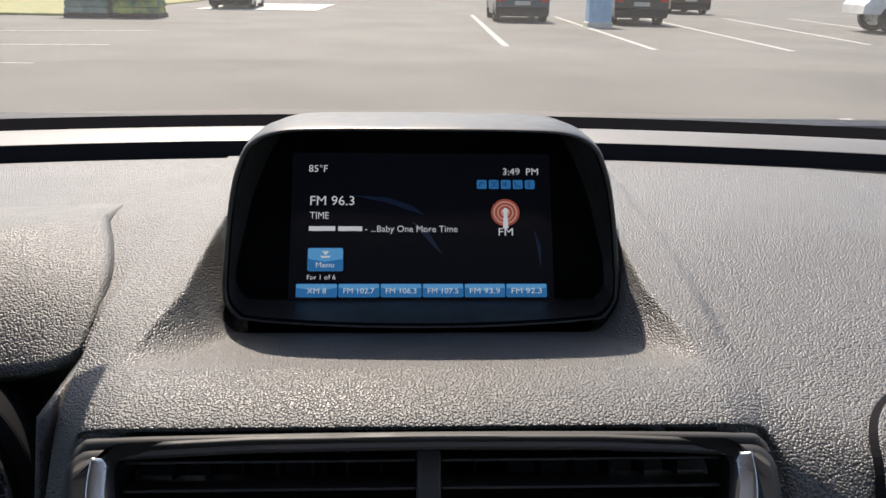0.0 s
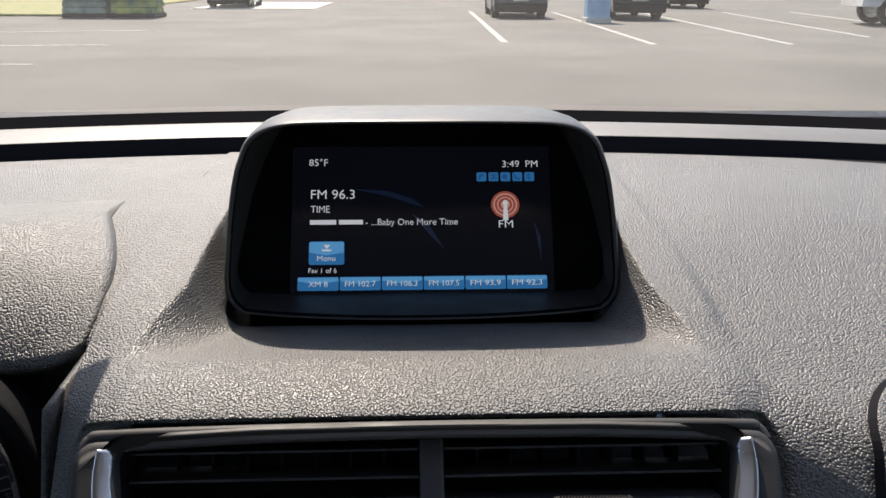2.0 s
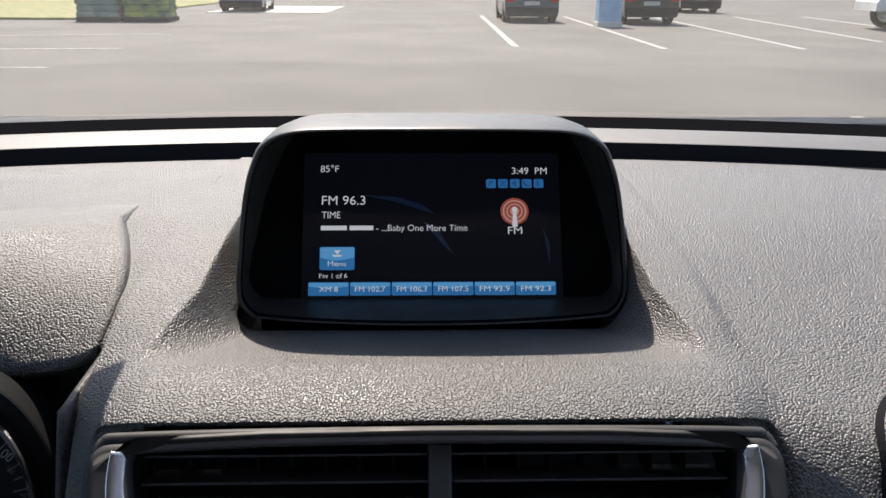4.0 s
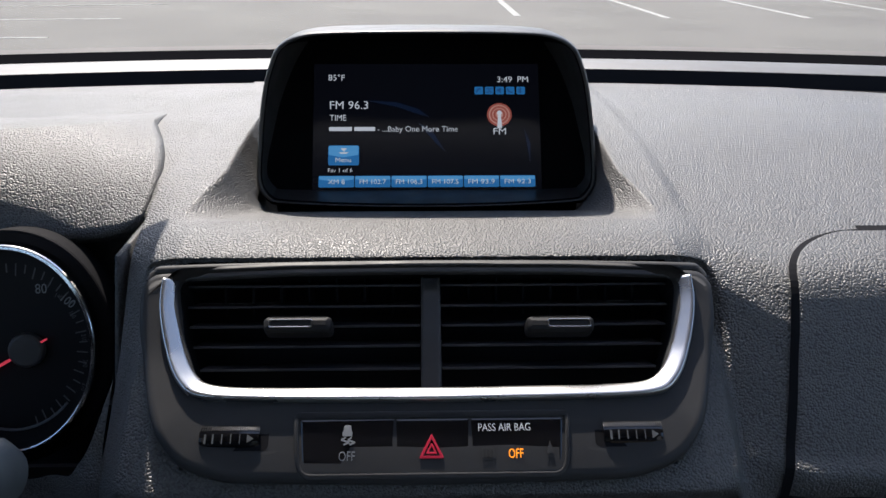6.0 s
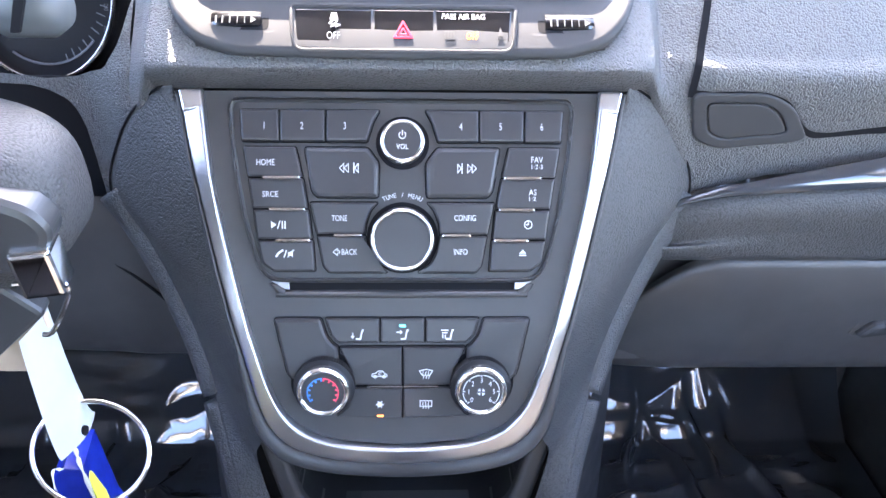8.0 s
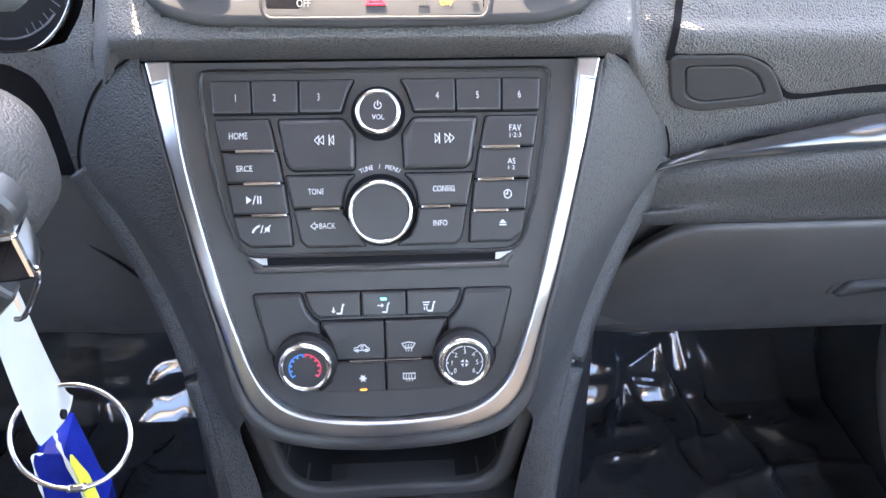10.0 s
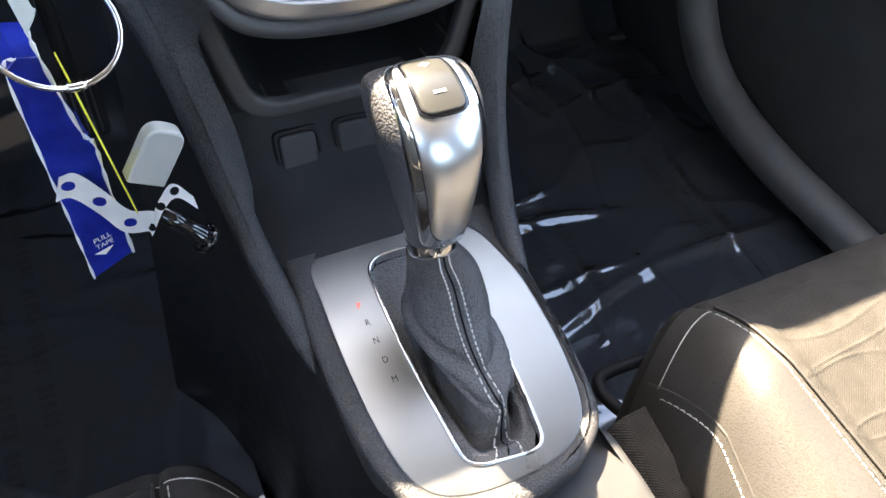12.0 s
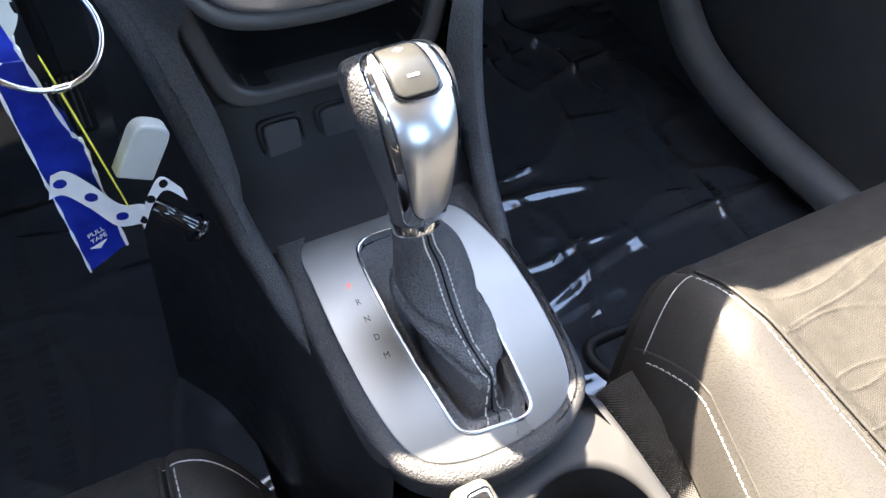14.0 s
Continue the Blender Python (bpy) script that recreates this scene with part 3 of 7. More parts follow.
TOP = [(0.627, 1.206), (0.56, 1.207), (0.47, 1.204), (0.42, 1.200), (0.38, 1.195), (0.345, 1.189)]
STATIONS = [
    (-0.159, TOP + [(0.313, 1.178), (0.291, 1.168), (0.279, 1.155), (0.268, 1.141), (0.255, 1.125), (0.230, 1.100), (0.209, 1.08), (0.205, 1.05), (0.209, 1.015)]),
    (-0.150, TOP + [(0.316, 1.181), (0.290, 1.173), (0.276, 1.163), (0.265, 1.148), (0.250, 1.131), (0.228, 1.111), (0.205, 1.094), (0.198, 1.078), (0.2005, 1.063)]),
    (-0.1425, TOP + [(0.316, 1.182), (0.290, 1.1785), (0.2730, 1.1725), (0.2710, 1.1660), (0.254, 1.1455), (0.217, 1.1175), (0.194, 1.097), (0.192, 1.088), (0.199, 1.078)]),
    (-0.128, TOP + [(0.315, 1.183), (0.287, 1.1812), (0.2675, 1.1762), (0.2700, 1.1722), (0.252, 1.147), (0.214, 1.119), (0.1885, 1.0985), (0.1865, 1.091), (0.197, 1.078)]),
    (0.0, TOP + [(0.315, 1.183), (0.287, 1.1812), (0.2675, 1.1762), (0.2700, 1.1722), (0.252, 1.147), (0.214, 1.119), (0.1885, 1.0985), (0.1865, 1.091), (0.197, 1.078)]),
    (0.128, TOP + [(0.315, 1.183), (0.287, 1.1812), (0.2675, 1.1762), (0.2700, 1.1722), (0.252, 1.147), (0.214, 1.119), (0.1885, 1.0985), (0.1865, 1.091), (0.197, 1.078)]),
    (0.1425, TOP + [(0.316, 1.182), (0.290, 1.1785), (0.2730, 1.1725), (0.2710, 1.1660), (0.254, 1.1455), (0.217, 1.1175), (0.194, 1.097), (0.192, 1.088), (0.199, 1.078)]),
    (0.150, [(0.624, 1.205), (0.56, 1.206), (0.47, 1.203), (0.42, 1.199), (0.38, 1.193), (0.345, 1.186), (0.312, 1.180), (0.284, 1.175), (0.264, 1.166), (0.251, 1.148), (0.238, 1.130), (0.2240, 1.110), (0.2095, 1.092), (0.1975, 1.077), (0.2005, 1.063)]),
    (0.182, [(0.622, 1.205), (0.56, 1.206), (0.47, 1.203), (0.42, 1.198), (0.38, 1.191), (0.340, 1.184), (0.296, 1.1755), (0.262, 1.168), (0.245, 1.150), (0.2305, 1.1285), (0.2175, 1.110), (0.2080, 1.096), (0.1995, 1.085), (0.2070, 1.045), (0.212, 1.004)]),
    (0.235, [(0.614, 1.205), (0.56, 1.206), (0.47, 1.203), (0.42, 1.197), (0.38, 1.190), (0.338, 1.183), (0.296, 1.1755), (0.262, 1.168), (0.245, 1.150), (0.2305, 1.1285), (0.2175, 1.110), (0.2080, 1.096), (0.1995, 1.085), (0.2065, 1.054), (0.213, 1.018)]),
    (0.32, [(0.599, 1.205), (0.55, 1.206), (0.46, 1.203), (0.41, 1.197), (0.37, 1.190), (0.332, 1.183), (0.296, 1.1755), (0.262, 1.168), (0.245, 1.150), (0.2305, 1.1285), (0.2175, 1.110), (0.2080, 1.096), (0.1995, 1.085), (0.2065, 1.056), (0.213, 1.024)]),
    (0.76, [(0.48, 1.198), (0.45, 1.198), (0.41, 1.196), (0.38, 1.191), (0.35, 1.185), (0.32, 1.178), (0.290, 1.170), (0.258, 1.162), (0.242, 1.147), (0.2275, 1.1275), (0.214, 1.109), (0.2040, 1.094), (0.1985, 1.084), (0.2020, 1.064), (0.206, 1.035)]),
]
PROFILE_N = 71
PROFILES = [(x, spline([(0, y, z) for y, z in pts], PROFILE_N)) for x, pts in STATIONS]


def sink(x, y):
    """How far the hollow round the display lies below the pad."""
    if y < 0.305:
        return 0.0
    along = min(1.0, (y - 0.305) / 0.085) ** 1.1
    edge = max(0.1355 - 0.235 * max(0.0, y - 0.31), 0.1215)
    k = min(1.0, max(0.0, (edge - abs(x + 0.003)) / 0.022))
    k = 1 - (1 - k) ** 1.9
    well = 0.03 * min(1.0, max(0.0, (y - 0.391) / 0.016)) if abs(x) < 0.1135 and y < 0.52 else 0.0
    return 0.038 * along * k + well


def pad_point(x, s):
    """The pad at x, s from 0 (windscreen) to 1 (its lower edge)."""
    xs = [p[0] for p in PROFILES]
    i = max(0, min(len(xs) - 2, int(np.searchsorted(xs, x)) - 1))
    f = min(1.0, max(0.0, (x - xs[i]) / (xs[i + 1] - xs[i])))
    f = f * f * (3 - 2 * f) if i in (3, 4) else f
    q = s * (PROFILE_N - 1)
    j = min(PROFILE_N - 2, int(q))
    a = PROFILES[i][1][j].lerp(PROFILES[i][1][j + 1], q - j)
    b = PROFILES[i + 1][1][j].lerp(PROFILES[i + 1][1][j + 1], q - j)
    p = a.lerp(b, f)
    return Vector((x, p.y, p.z - sink(x, p.y)))


def pad_normal(x, s, e=0.012):
    du = pad_point(x + 0.004, s) - pad_point(x - 0.004, s)
    dv = pad_point(x, min(1, s + e)) - pad_point(x, max(0, s - e))
    return dv.cross(du).normalized() * (1 if dv.cross(du).y < 0 or dv.cross(du).z > 0 else -1)


def in_vents(p):
    return abs(p.x) < 0.1405 and p.y < 0.286 and 1.103 < p.z < 1.1718 - 0.9 * max(0.0, abs(p.x) - 0.122) and abs(p.x) < 0.1405 - 0.75 * max(0.0, 1.14 - p.z)


xs = list(np.linspace(-0.159, -0.142, 10)) + list(np.linspace(-0.1408, -0.105, 40)) + list(np.linspace(-0.103, 0.093, 60)) + list(np.linspace(0.0945, 0.132, 42)) + list(np.linspace(0.134, 0.17, 20)) + list(np.linspace(0.174, 0.33, 40)) + list(np.linspace(0.345, 0.76, 24))
ss = list(np.linspace(0, 1, 180))
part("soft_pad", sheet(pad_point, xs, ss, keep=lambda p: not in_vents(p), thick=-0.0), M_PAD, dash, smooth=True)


def left_top(x, v):
    """The pad behind the instrument hood; v from 0 at the windscreen to 1 at the foot of the hollow."""
    f = min(1.0, (-0.159 - x) / 0.03)
    y0 = GAP(x) - 0.003
    pts = [(y0, 1.206), (0.55, 1.207), (0.47, 1.203), (0.42, 1.196), (0.37, 1.185), (0.335 + 0.02 * f, 1.172), (0.33 + 0.04 * f, 1.12), (0.33 + 0.045 * f, 1.0), (0.33 + 0.045 * f, 0.93)]
    k = v * (len(pts) - 1)
    i = min(len(pts) - 2, int(k))
    y = pts[i][0] + (pts[i + 1][0] - pts[i][0]) * (k - i)
    z = pts[i][1] + (pts[i + 1][1] - pts[i][1]) * (k - i)
    return Vector((x, y, z))


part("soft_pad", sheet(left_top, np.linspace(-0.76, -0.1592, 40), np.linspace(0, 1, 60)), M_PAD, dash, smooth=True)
# dark channel and the pale strip along the windscreen
part("demister_channel", sheet(lambda x, v: Vector((x, GAP(x) - 0.006 + 0.038 * v, 1.198 + 0.0145 * max(0.0, v - 0.8) / 0.2)), np.linspace(-0.75, 0.75, 40), np.linspace(0, 1, 6), thick=0.003), M_BLACK, dash)
part("demister_strip", sheet(lambda x, v: Vector((x, GAP(x) + 0.030 + 0.052 * v, 1.2125 + 0.0045 * math.sin(v * 1.6))), np.linspace(-0.75, 0.75, 60), np.linspace(0, 1, 8), thick=0.004), M_STRIP, dash, "smooth grey strip along the windscreen", smooth=True)

# ---- passenger airbag panel, with a dark seam round it ----
bag = thing("airbag_panel", "grained dark grey passenger airbag panel with a dark seam", "panel", (0.45, 0.26, 1.13))


def v_at(x, z):
    """v at which the pad comes down to the height z."""
    a, b = 0.4, 1.0
    for k in range(24):
        m = (a + b) / 2
        a, b = (m, b) if pad_point(x, m).z > z else (a, m)
    return a


S_TOP, S_BOT = 0.42, v_at(0.17, 1.0760)


def bag_map(h):
    def f(u, v):
        p = pad_point(u, v)
        return p + pad_normal(u, v) * h
    return f


def bag_edge(v):
    """x of the panel's inner edge at v."""
    k = (v - S_TOP) / (S_BOT - S_TOP)
    r = 0.20
    bend = 0.052 * (1 - math.sqrt(max(0.0, 1 - (1 - min(1.0, k / r)) ** 2)))
    return 0.187 - 0.019 * k + bend


vs_bag = [(1 - math.cos(math.pi * k / 60)) / 2 for k in range(61)]


LOW_X = np.linspace(0.15, 0.757, 240)
LOW_V = [v_at(x, float(np.interp(x, (0.15, 0.205, 0.214, 0.224, 0.231, 0.246, 0.252, 0.262, 0.30, 0.76), (1.0755, 1.0765, 1.0758, 1.0728, 1.0690, 1.0515, 1.0485, 1.0480, 1.0535, 1.066)))) for x in LOW_X]


def bag_low(x):
    """v of the panel's lower edge: it drops beside the blanking cover."""
    return float(np.interp(x, LOW_X, LOW_V))


rows = []
cols = np.linspace(0, 1, 110) ** 1.6
for f in vs_bag:
    x0 = bag_edge(S_TOP + (S_BOT - S_TOP) * f) + 0.0025
    row = [bag_map(-0.004)(x0, S_TOP + (S_BOT - S_TOP) * f)]
    for c in cols:
        x = x0 + (0.755 - x0) * c
        low_v = bag_low(x)
        v = S_TOP + (low_v - S_TOP) * f
        d = min(c * (0.755 - x0), (v - S_TOP) * 0.45, (low_v - v) * 0.45)
        k = min(1.0, max(0.0, d / 0.003))
        row.append(bag_map(-0.001 + 0.0022 * math.sqrt(1 - (1 - k) ** 2))(x, v))
    rows.append(row)
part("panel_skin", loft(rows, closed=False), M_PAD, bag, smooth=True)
rows = []
for f in [-0.014] + vs_bag + [1.0]:
    x0 = bag_edge(S_TOP + (S_BOT - S_TOP) * min(1.0, max(0.0, f))) - 0.0003
    row = []
    for c in [0.0, 0.004, 0.02, 0.03, 0.04] + list(np.linspace(0.05, 0.15, 24)) + [0.2, 0.4, 0.6, 0.8, 1.0]:
        x = x0 + (0.757 - x0) * c
        low_v = bag_low(x) + (0.006 if f == 1.0 else 0.0)
        row.append(bag_map(0.0008)(x, S_TOP + (low_v - S_TOP) * f))
    rows.append(row)
part("seam_gasket", loft(rows, closed=False), M_BLACK, bag, "black seam line")

# ---- display on top of the dashboard ----
disp = thing("display_unit", "hooded infotainment display showing a radio station", "display", (0, 0.4, 1.17))
# block added under the display to stop sun leaking through the gap
part("light_stop", box_at(-0.1085, 0.1085, 0.428, 0.48, 1.118, 1.156, 0.006), M_BLACK, disp, "black block added under the hood against stray sun")
RIM = [(0.0, 1.2745), (0.050, 1.2738), (0.077, 1.2714), (0.0918, 1.2640), (0.0985, 1.252), (0.1030, 1.238), (0.1072, 1.216), (0.1100, 1.195), (0.1115, 1.183), (0.111, 1.172), (0.1055, 1.1645), (0.097, 1.1625), (0.05, 1.1620), (0.0, 1.1620)]
RIM = [(x * 1.022, z) for x, z in RIM]
RIM = RIM + [(-x, z) for x, z in RIM[::-1][1:-1]]
RIM2 = [tuple(p[:2]) for p in spline([(x, z, 0) for x, z in RIM], 140, closed=True)]


def hood_at(p, back, grow=0.0):
    """A point of the rim, moved back and inwards or outwards."""
    x, z = p
    cx, cz = 0.0, 1.215
    return Vector((cx + (x - cx) * (1 + grow), 0.387 + 0.9 * x * x + 0.06 * (z - 1.162) + back, cz + (z - cz) * (1 + grow)))


rings = []
for back, grow in ((0.0, -0.028), (-0.0012, -0.016), (0.0008, -0.004), (0.004, 0.002), (0.015, 0.006), (0.035, 0.002), (0.06, -0.03), (0.085, -0.10), (0.10, -0.2)):
    rings.append([hood_at(p, back, grow) for p in RIM2])
part("housing", loft(rings, caps=(False, True)), M_PLAST, disp, "dark grey rounded housing", smooth=True)
DF = flat_frame((0, 0.4279, 1.1635), (1, 0, 0), (0, 0.515, 0.857))
DW, DH = 0.1555, 0.0885
scr_corner = [(-DW / 2 - 0.004, -0.004), (DW / 2 + 0.004, -0.004), (DW / 2 + 0.004, DH + 0.004), (-DW / 2 - 0.004, DH + 0.004)]
D_N = (DF(0, 0, 1) - DF(0, 0, 0)).normalized()


def behind_rim(p):
    """Where the line from the cabin's middle through the rim meets the plane of the screen."""
    a, q = Vector((0, 0, 1.335)), hood_at(p, 0.0, -0.024)
    w = q - a
    return a + w * ((DF(0, 0, -0.0006) - a).dot(D_N) / w.dot(D_N))


plate_ring = [behind_rim(p) for p in RIM2]
rings = [[hood_at(p, 0.0, -0.024) for p in RIM2], [hood_at(p, 0.004, -0.030) for p in RIM2], [q + D_N * 0.002 for q in plate_ring], plate_ring]
part("bezel", loft(rings, caps=(False, True)), M_BEZEL, disp, "satin black surround", smooth=False)
M_SCREEN = vary(principled("screen_ground", (0.004, 0.004, 0.006), 0.18, coat=0.0, spec=0.25, emit=(0.012, 0.014, 0.024), power=0.05), (0.006, 0.006, 0.008), (0.008, 0.008, 0.011), 8.0)
screen = part("screen", prism(DF, scr_corner, -0.003, 0.0004), M_SCREEN, disp, "dark glossy screen with a radio page")
M_ST = principled("screen_text", (0.05, 0.05, 0.05), 0.4, emit=(0.78, 0.82, 0.88), power=0.2)
M_SB = principled("screen_blue", (0.01, 0.03, 0.06), 0.4, emit=(0.03, 0.2, 0.5), power=0.2)
M_SB2 = principled("screen_light_blue", (0.01, 0.03, 0.06), 0.4, emit=(0.12, 0.42, 0.8), power=0.2)
M_SB3 = principled("screen_dim_blue", (0.01, 0.02, 0.04), 0.4, emit=(0.02, 0.08, 0.25), power=0.2)
M_SD = principled("screen_sweep", (0.004, 0.006, 0.012), 0.4, emit=(0.005, 0.012, 0.035), power=0.2)
M_SR = principled("screen_red", (0.05, 0.02, 0.02), 0.4, emit=(0.3, 0.07, 0.05), power=0.25)
M_SR2 = principled("screen_pale_red", (0.05, 0.03, 0.03), 0.4, emit=(0.6, 0.32, 0.27), power=0.22)


def scr(px, py):
    """A place on the screen from its own grid of 446 by 238 steps."""
    return (px - 223) / 446 * 0.155, (238 - py) / 238 * 0.0875


def scr_text(text, px0, px1, py, height, material=M_ST):
    u0, v = scr(px0, py)
    u1, _ = scr(px1, py)
    lettering(text, DF, (u0 + u1) / 2, v, height / 238 * 0.0875, material, screen, width=u1 - u0, h=0.0009, name="screen_text")


def scr_shape(poly, material, h=0.0006, name="screen_shape"):
    bars(DF, [[scr(*p) for p in q] for q in poly], h, material, screen, name, 0.0001)


scr_text("85°F", 18, 52, 15, 12)
scr_text("3:49", 371, 402, 19, 12)
scr_text("PM", 414, 436, 19, 12)
scr_text("FM 96.3", 22, 101, 72, 16)
scr_text("TIME", 22, 56, 98, 12)
for x0, x1 in ((21, 68), (73, 116)):
    scr_shape([[(x0, 117), (x1, 117), (x1, 125), (x0, 125)]], M_ST, 0.0009, "screen_bar")
scr_text("- ...Baby One More Time", 121, 287, 121, 11)
scr_text("Menu", 35, 67, 183, 9)
scr_text("Fav 1 of 6", 20, 70, 204, 8)
scr_text("FM", 361, 387, 126, 13)
for k, t in enumerate(("XM 8", "FM 102.7", "FM 106.3", "FM 107.5", "FM 93.9", "FM 92.3")):
    x0, x1 = 1 + 74.3 * k, 73.5 + 74.3 * k
    scr_shape([rounded([(x0, 215), (x1, 215), (x1, 238), (x0, 238)], 3)], M_SB, name="preset_key")
    scr_shape([[(x0 + 1, 216), (x1 - 1, 216), (x1 - 1, 222), (x0 + (x1 - x0) / 2, 227), (x0 + 1, 222)]], M_SB2, 0.0007, "preset_key_shine")
    w = 17 if k == 0 else 27
    scr_text(t, (x0 + x1) / 2 - w, (x0 + x1) / 2 + w, 227, 9)
scr_shape([rounded([(20, 154), (83, 154), (83, 194), (20, 194)], 4)], M_SB, name="menu_key")
scr_shape([rounded([(21, 155), (82, 155), (82, 173), (51, 178), (21, 173)], 3)], M_SB2, 0.0007, "menu_key_shine")
scr_shape([[(45, 160), (58, 160), (52, 167)], [(42, 168), (61, 168), (58, 171), (45, 171)]], M_ST, 0.0009, "menu_arrow")
for k in range(5):
    x0 = 323 + 22 * k
    scr_shape([rounded([(x0, 34), (x0 + 18, 34), (x0 + 18, 50), (x0, 50)], 3)], M_SB, name="status_icon")
ic = [stroke([(327, 46), (331, 39), (335, 39)], 3), stroke([(348, 38), (352, 38), (357, 46), (361, 46)], 2) + stroke([(348, 46), (352, 46), (357, 38), (361, 38)], 2),
      [[(370, 40), (373, 40), (378, 36), (378, 48), (373, 44), (370, 44)]], stroke([(392, 38), (394, 43), (398, 46), (402, 46)], 3), stroke([(415, 39), (421, 45), (418, 48), (418, 36), (421, 39), (415, 45)], 1.6)]
for q in ic:
    scr_shape(q, M_SB3, 0.0009, "status_symbol")
for r, m in ((26, M_SR), (22, M_SR2), (19, M_SR), (15, M_SR2), (12.5, M_SR), (8, M_SR2)):
    scr_shape([[(374 + r * math.cos(a * 0.1963), 92 + r * 0.92 * math.sin(a * 0.1963)) for a in range(32)]], m, 0.0006 + (30 - r) * 0.00002, "mast_wave")
scr_shape([[(371, 92), (377, 92), (379, 120), (369, 120)], [(374 + 5 * math.cos(a * 0.52), 89 + 5 * math.sin(a * 0.52)) for a in range(12)]], M_ST, 0.0013, "mast")
for q in ([(95, 62), (160, 66), (205, 80), (228, 96), (205, 90), (160, 75)], [(205, 108), (232, 122), (262, 168), (240, 148)], [(425, 120), (437, 150), (436, 190), (430, 150)]):
    scr_shape([q], M_SD, 0.0005, "screen_sweep")

# ---- instrument hood and dial ----
clus = thing("instrument_cluster", "speedometer with chrome ring under a grained hood", "instrument cluster", (-0.3, 0.3, 1.05))


CREASE = spline([(-0.197, 0.456, 1.2060), (-0.215, 0.433, 1.2095), (-0.240, 0.410, 1.212), (-0.30, 0.375, 1.216), (-0.40, 0.355, 1.217), (-0.62, 0.35, 1.215)], 40)
LIP = spline([(-0.172, 0.336, 1.171), (-0.185, 0.335, 1.1655), (-0.208, 0.334, 1.162), (-0.28, 0.326, 1.160), (-0.40, 0.32, 1.160), (-0.62, 0.32, 1.160)], 40)
rows = []
for k, (c, l) in enumerate(zip(CREASE, LIP)):
    row = [c + Vector((0, 0.09, -0.010)), c + Vector((0, 0.03, -0.0015))]
    for t in np.linspace(0, 1, 16):
        b = math.sin(math.pi * t)
        row.append(c.lerp(l, t) + Vector((0.012 * b * max(0.0, 1 - k / 12), -0.008 * b, 0.006 * b)))
    row += [l + Vector((0, 0.006, -0.006)), l + Vector((0, 0.03, -0.004)), l + Vector((0, 0.07, 0.002))]
    rows.append(row)
edge = rows[0]
wall = [p + Vector((0.001, 0.035, -0.03)) for p in edge]
part("hood", loft([wall, [p + Vector((0.0015, 0.004, -0.004)) for p in edge]] + rows, closed=False), M_PAD, clus, "grained dark grey hood", smooth=True)
GF = flat_frame((-0.237, 0.292, 1.1105), (1, 0.1, 0), (0, 0.28, 1))


M_DIAL = principled("dial_black", (0.007, 0.007, 0.009), 0.5, spec=0.2)
M_TICK = principled("dial_grey", (0.09, 0.095, 0.1), 0.5)


def oval(a, b, n=90):
    return [(a * math.cos(2 * math.pi * k / n), b * math.sin(2 * math.pi * k / n)) for k in range(n)]


part("dial_face", prism(GF, oval(0.047, 0.0575), -0.012, -0.008), M_DIAL, clus, "dark dial")
part("dial_ring", ring_plate(GF, oval(0.0485, 0.0600), oval(0.0455, 0.0566), -0.012, 0.005, -0.008, 90, 0.0016), M_BRIGHT, clus, "chrome ring")
part("dial_surround", ring_plate(GF, oval(0.056, 0.068), oval(0.0480, 0.0590), -0.03, -0.004, -0.02, 90, 0.002), M_BLACK, clus)
DC = (0.0065, 0.003)
M_NEEDLE = principled("needle_red", (0.55, 0.03, 0.05), 0.4, emit=(0.6, 0.05, 0.08), power=0.25)
part("needle", prism(GF, [(DC[0] - 0.03, -0.020), (DC[0] - 0.03, -0.0175), (0.0185, 0.0045), (0.019, 0.0035)], -0.006, -0.0045), M_NEEDLE, clus, "red pointer")
part("hub", prism(GF, circle(DC[0] + 0.001, DC[1] - 0.005, 0.010), -0.008, -0.0035, 0.002), M_PLAST, clus)
for k in range(26):
    a = radians(115 - 7.6 * k)
    p, q = 0.040, 0.036 if k % 2 else 0.0345
    rx, ry = math.cos(a), math.sin(a) * 1.2
    bars(GF, stroke([(rx * q, ry * q), (rx * p, ry * p)], 0.0007), -0.0079, M_TICK, clus, "tick")
lettering("80", GF, 0.0165, 0.033, 0.0056, M_GREYTEXT, clus, h=-0.0077, name="dial_number")
lettering("100", GF, 0.031, 0.025, 0.005, M_GREYTEXT, clus, h=-0.0077, name="dial_number", turn=-40)
for t, u, v, a in (("140", 0.026, 0.028, -30), ("160", 0.033, 0.017, -60), ("210", 0.0385, 0.003, -85), ("240", 0.0385, -0.012, -95), ("270", 0.037, -0.026, -105)):
    lettering(t, GF, u, v, 0.0026, M_TICK, clus, h=-0.0077, name="dial_number", turn=a)
part("lower_arc", tube([GF(0.04 * math.cos(radians(a)), 0.048 * math.sin(radians(a)), -0.005) for a in range(-125, -40, 5)], 0.0008, 6), M_TICK, clus)
part("cluster_cowl", sheet(lambda u, v: Vector((-0.168 - 0.4 * u, 0.335 - 0.1 * v * v - 0.02 * v, 1.045 - 0.07 * v)), np.linspace(0, 1, 20), np.linspace(0, 1, 10), thick=0.004), M_BLACK, clus, smooth=True)
part("cowl_side", sheet(lambda u, v: Vector((-0.1655 - 0.006 * v, 0.215 + 0.17 * v + 0.07 * (1 - v) * u, 1.00 + 0.17 * u)), np.linspace(0, 1, 14), np.linspace(0, 1, 10), thick=0.003), M_SIDE, clus, smooth=True)


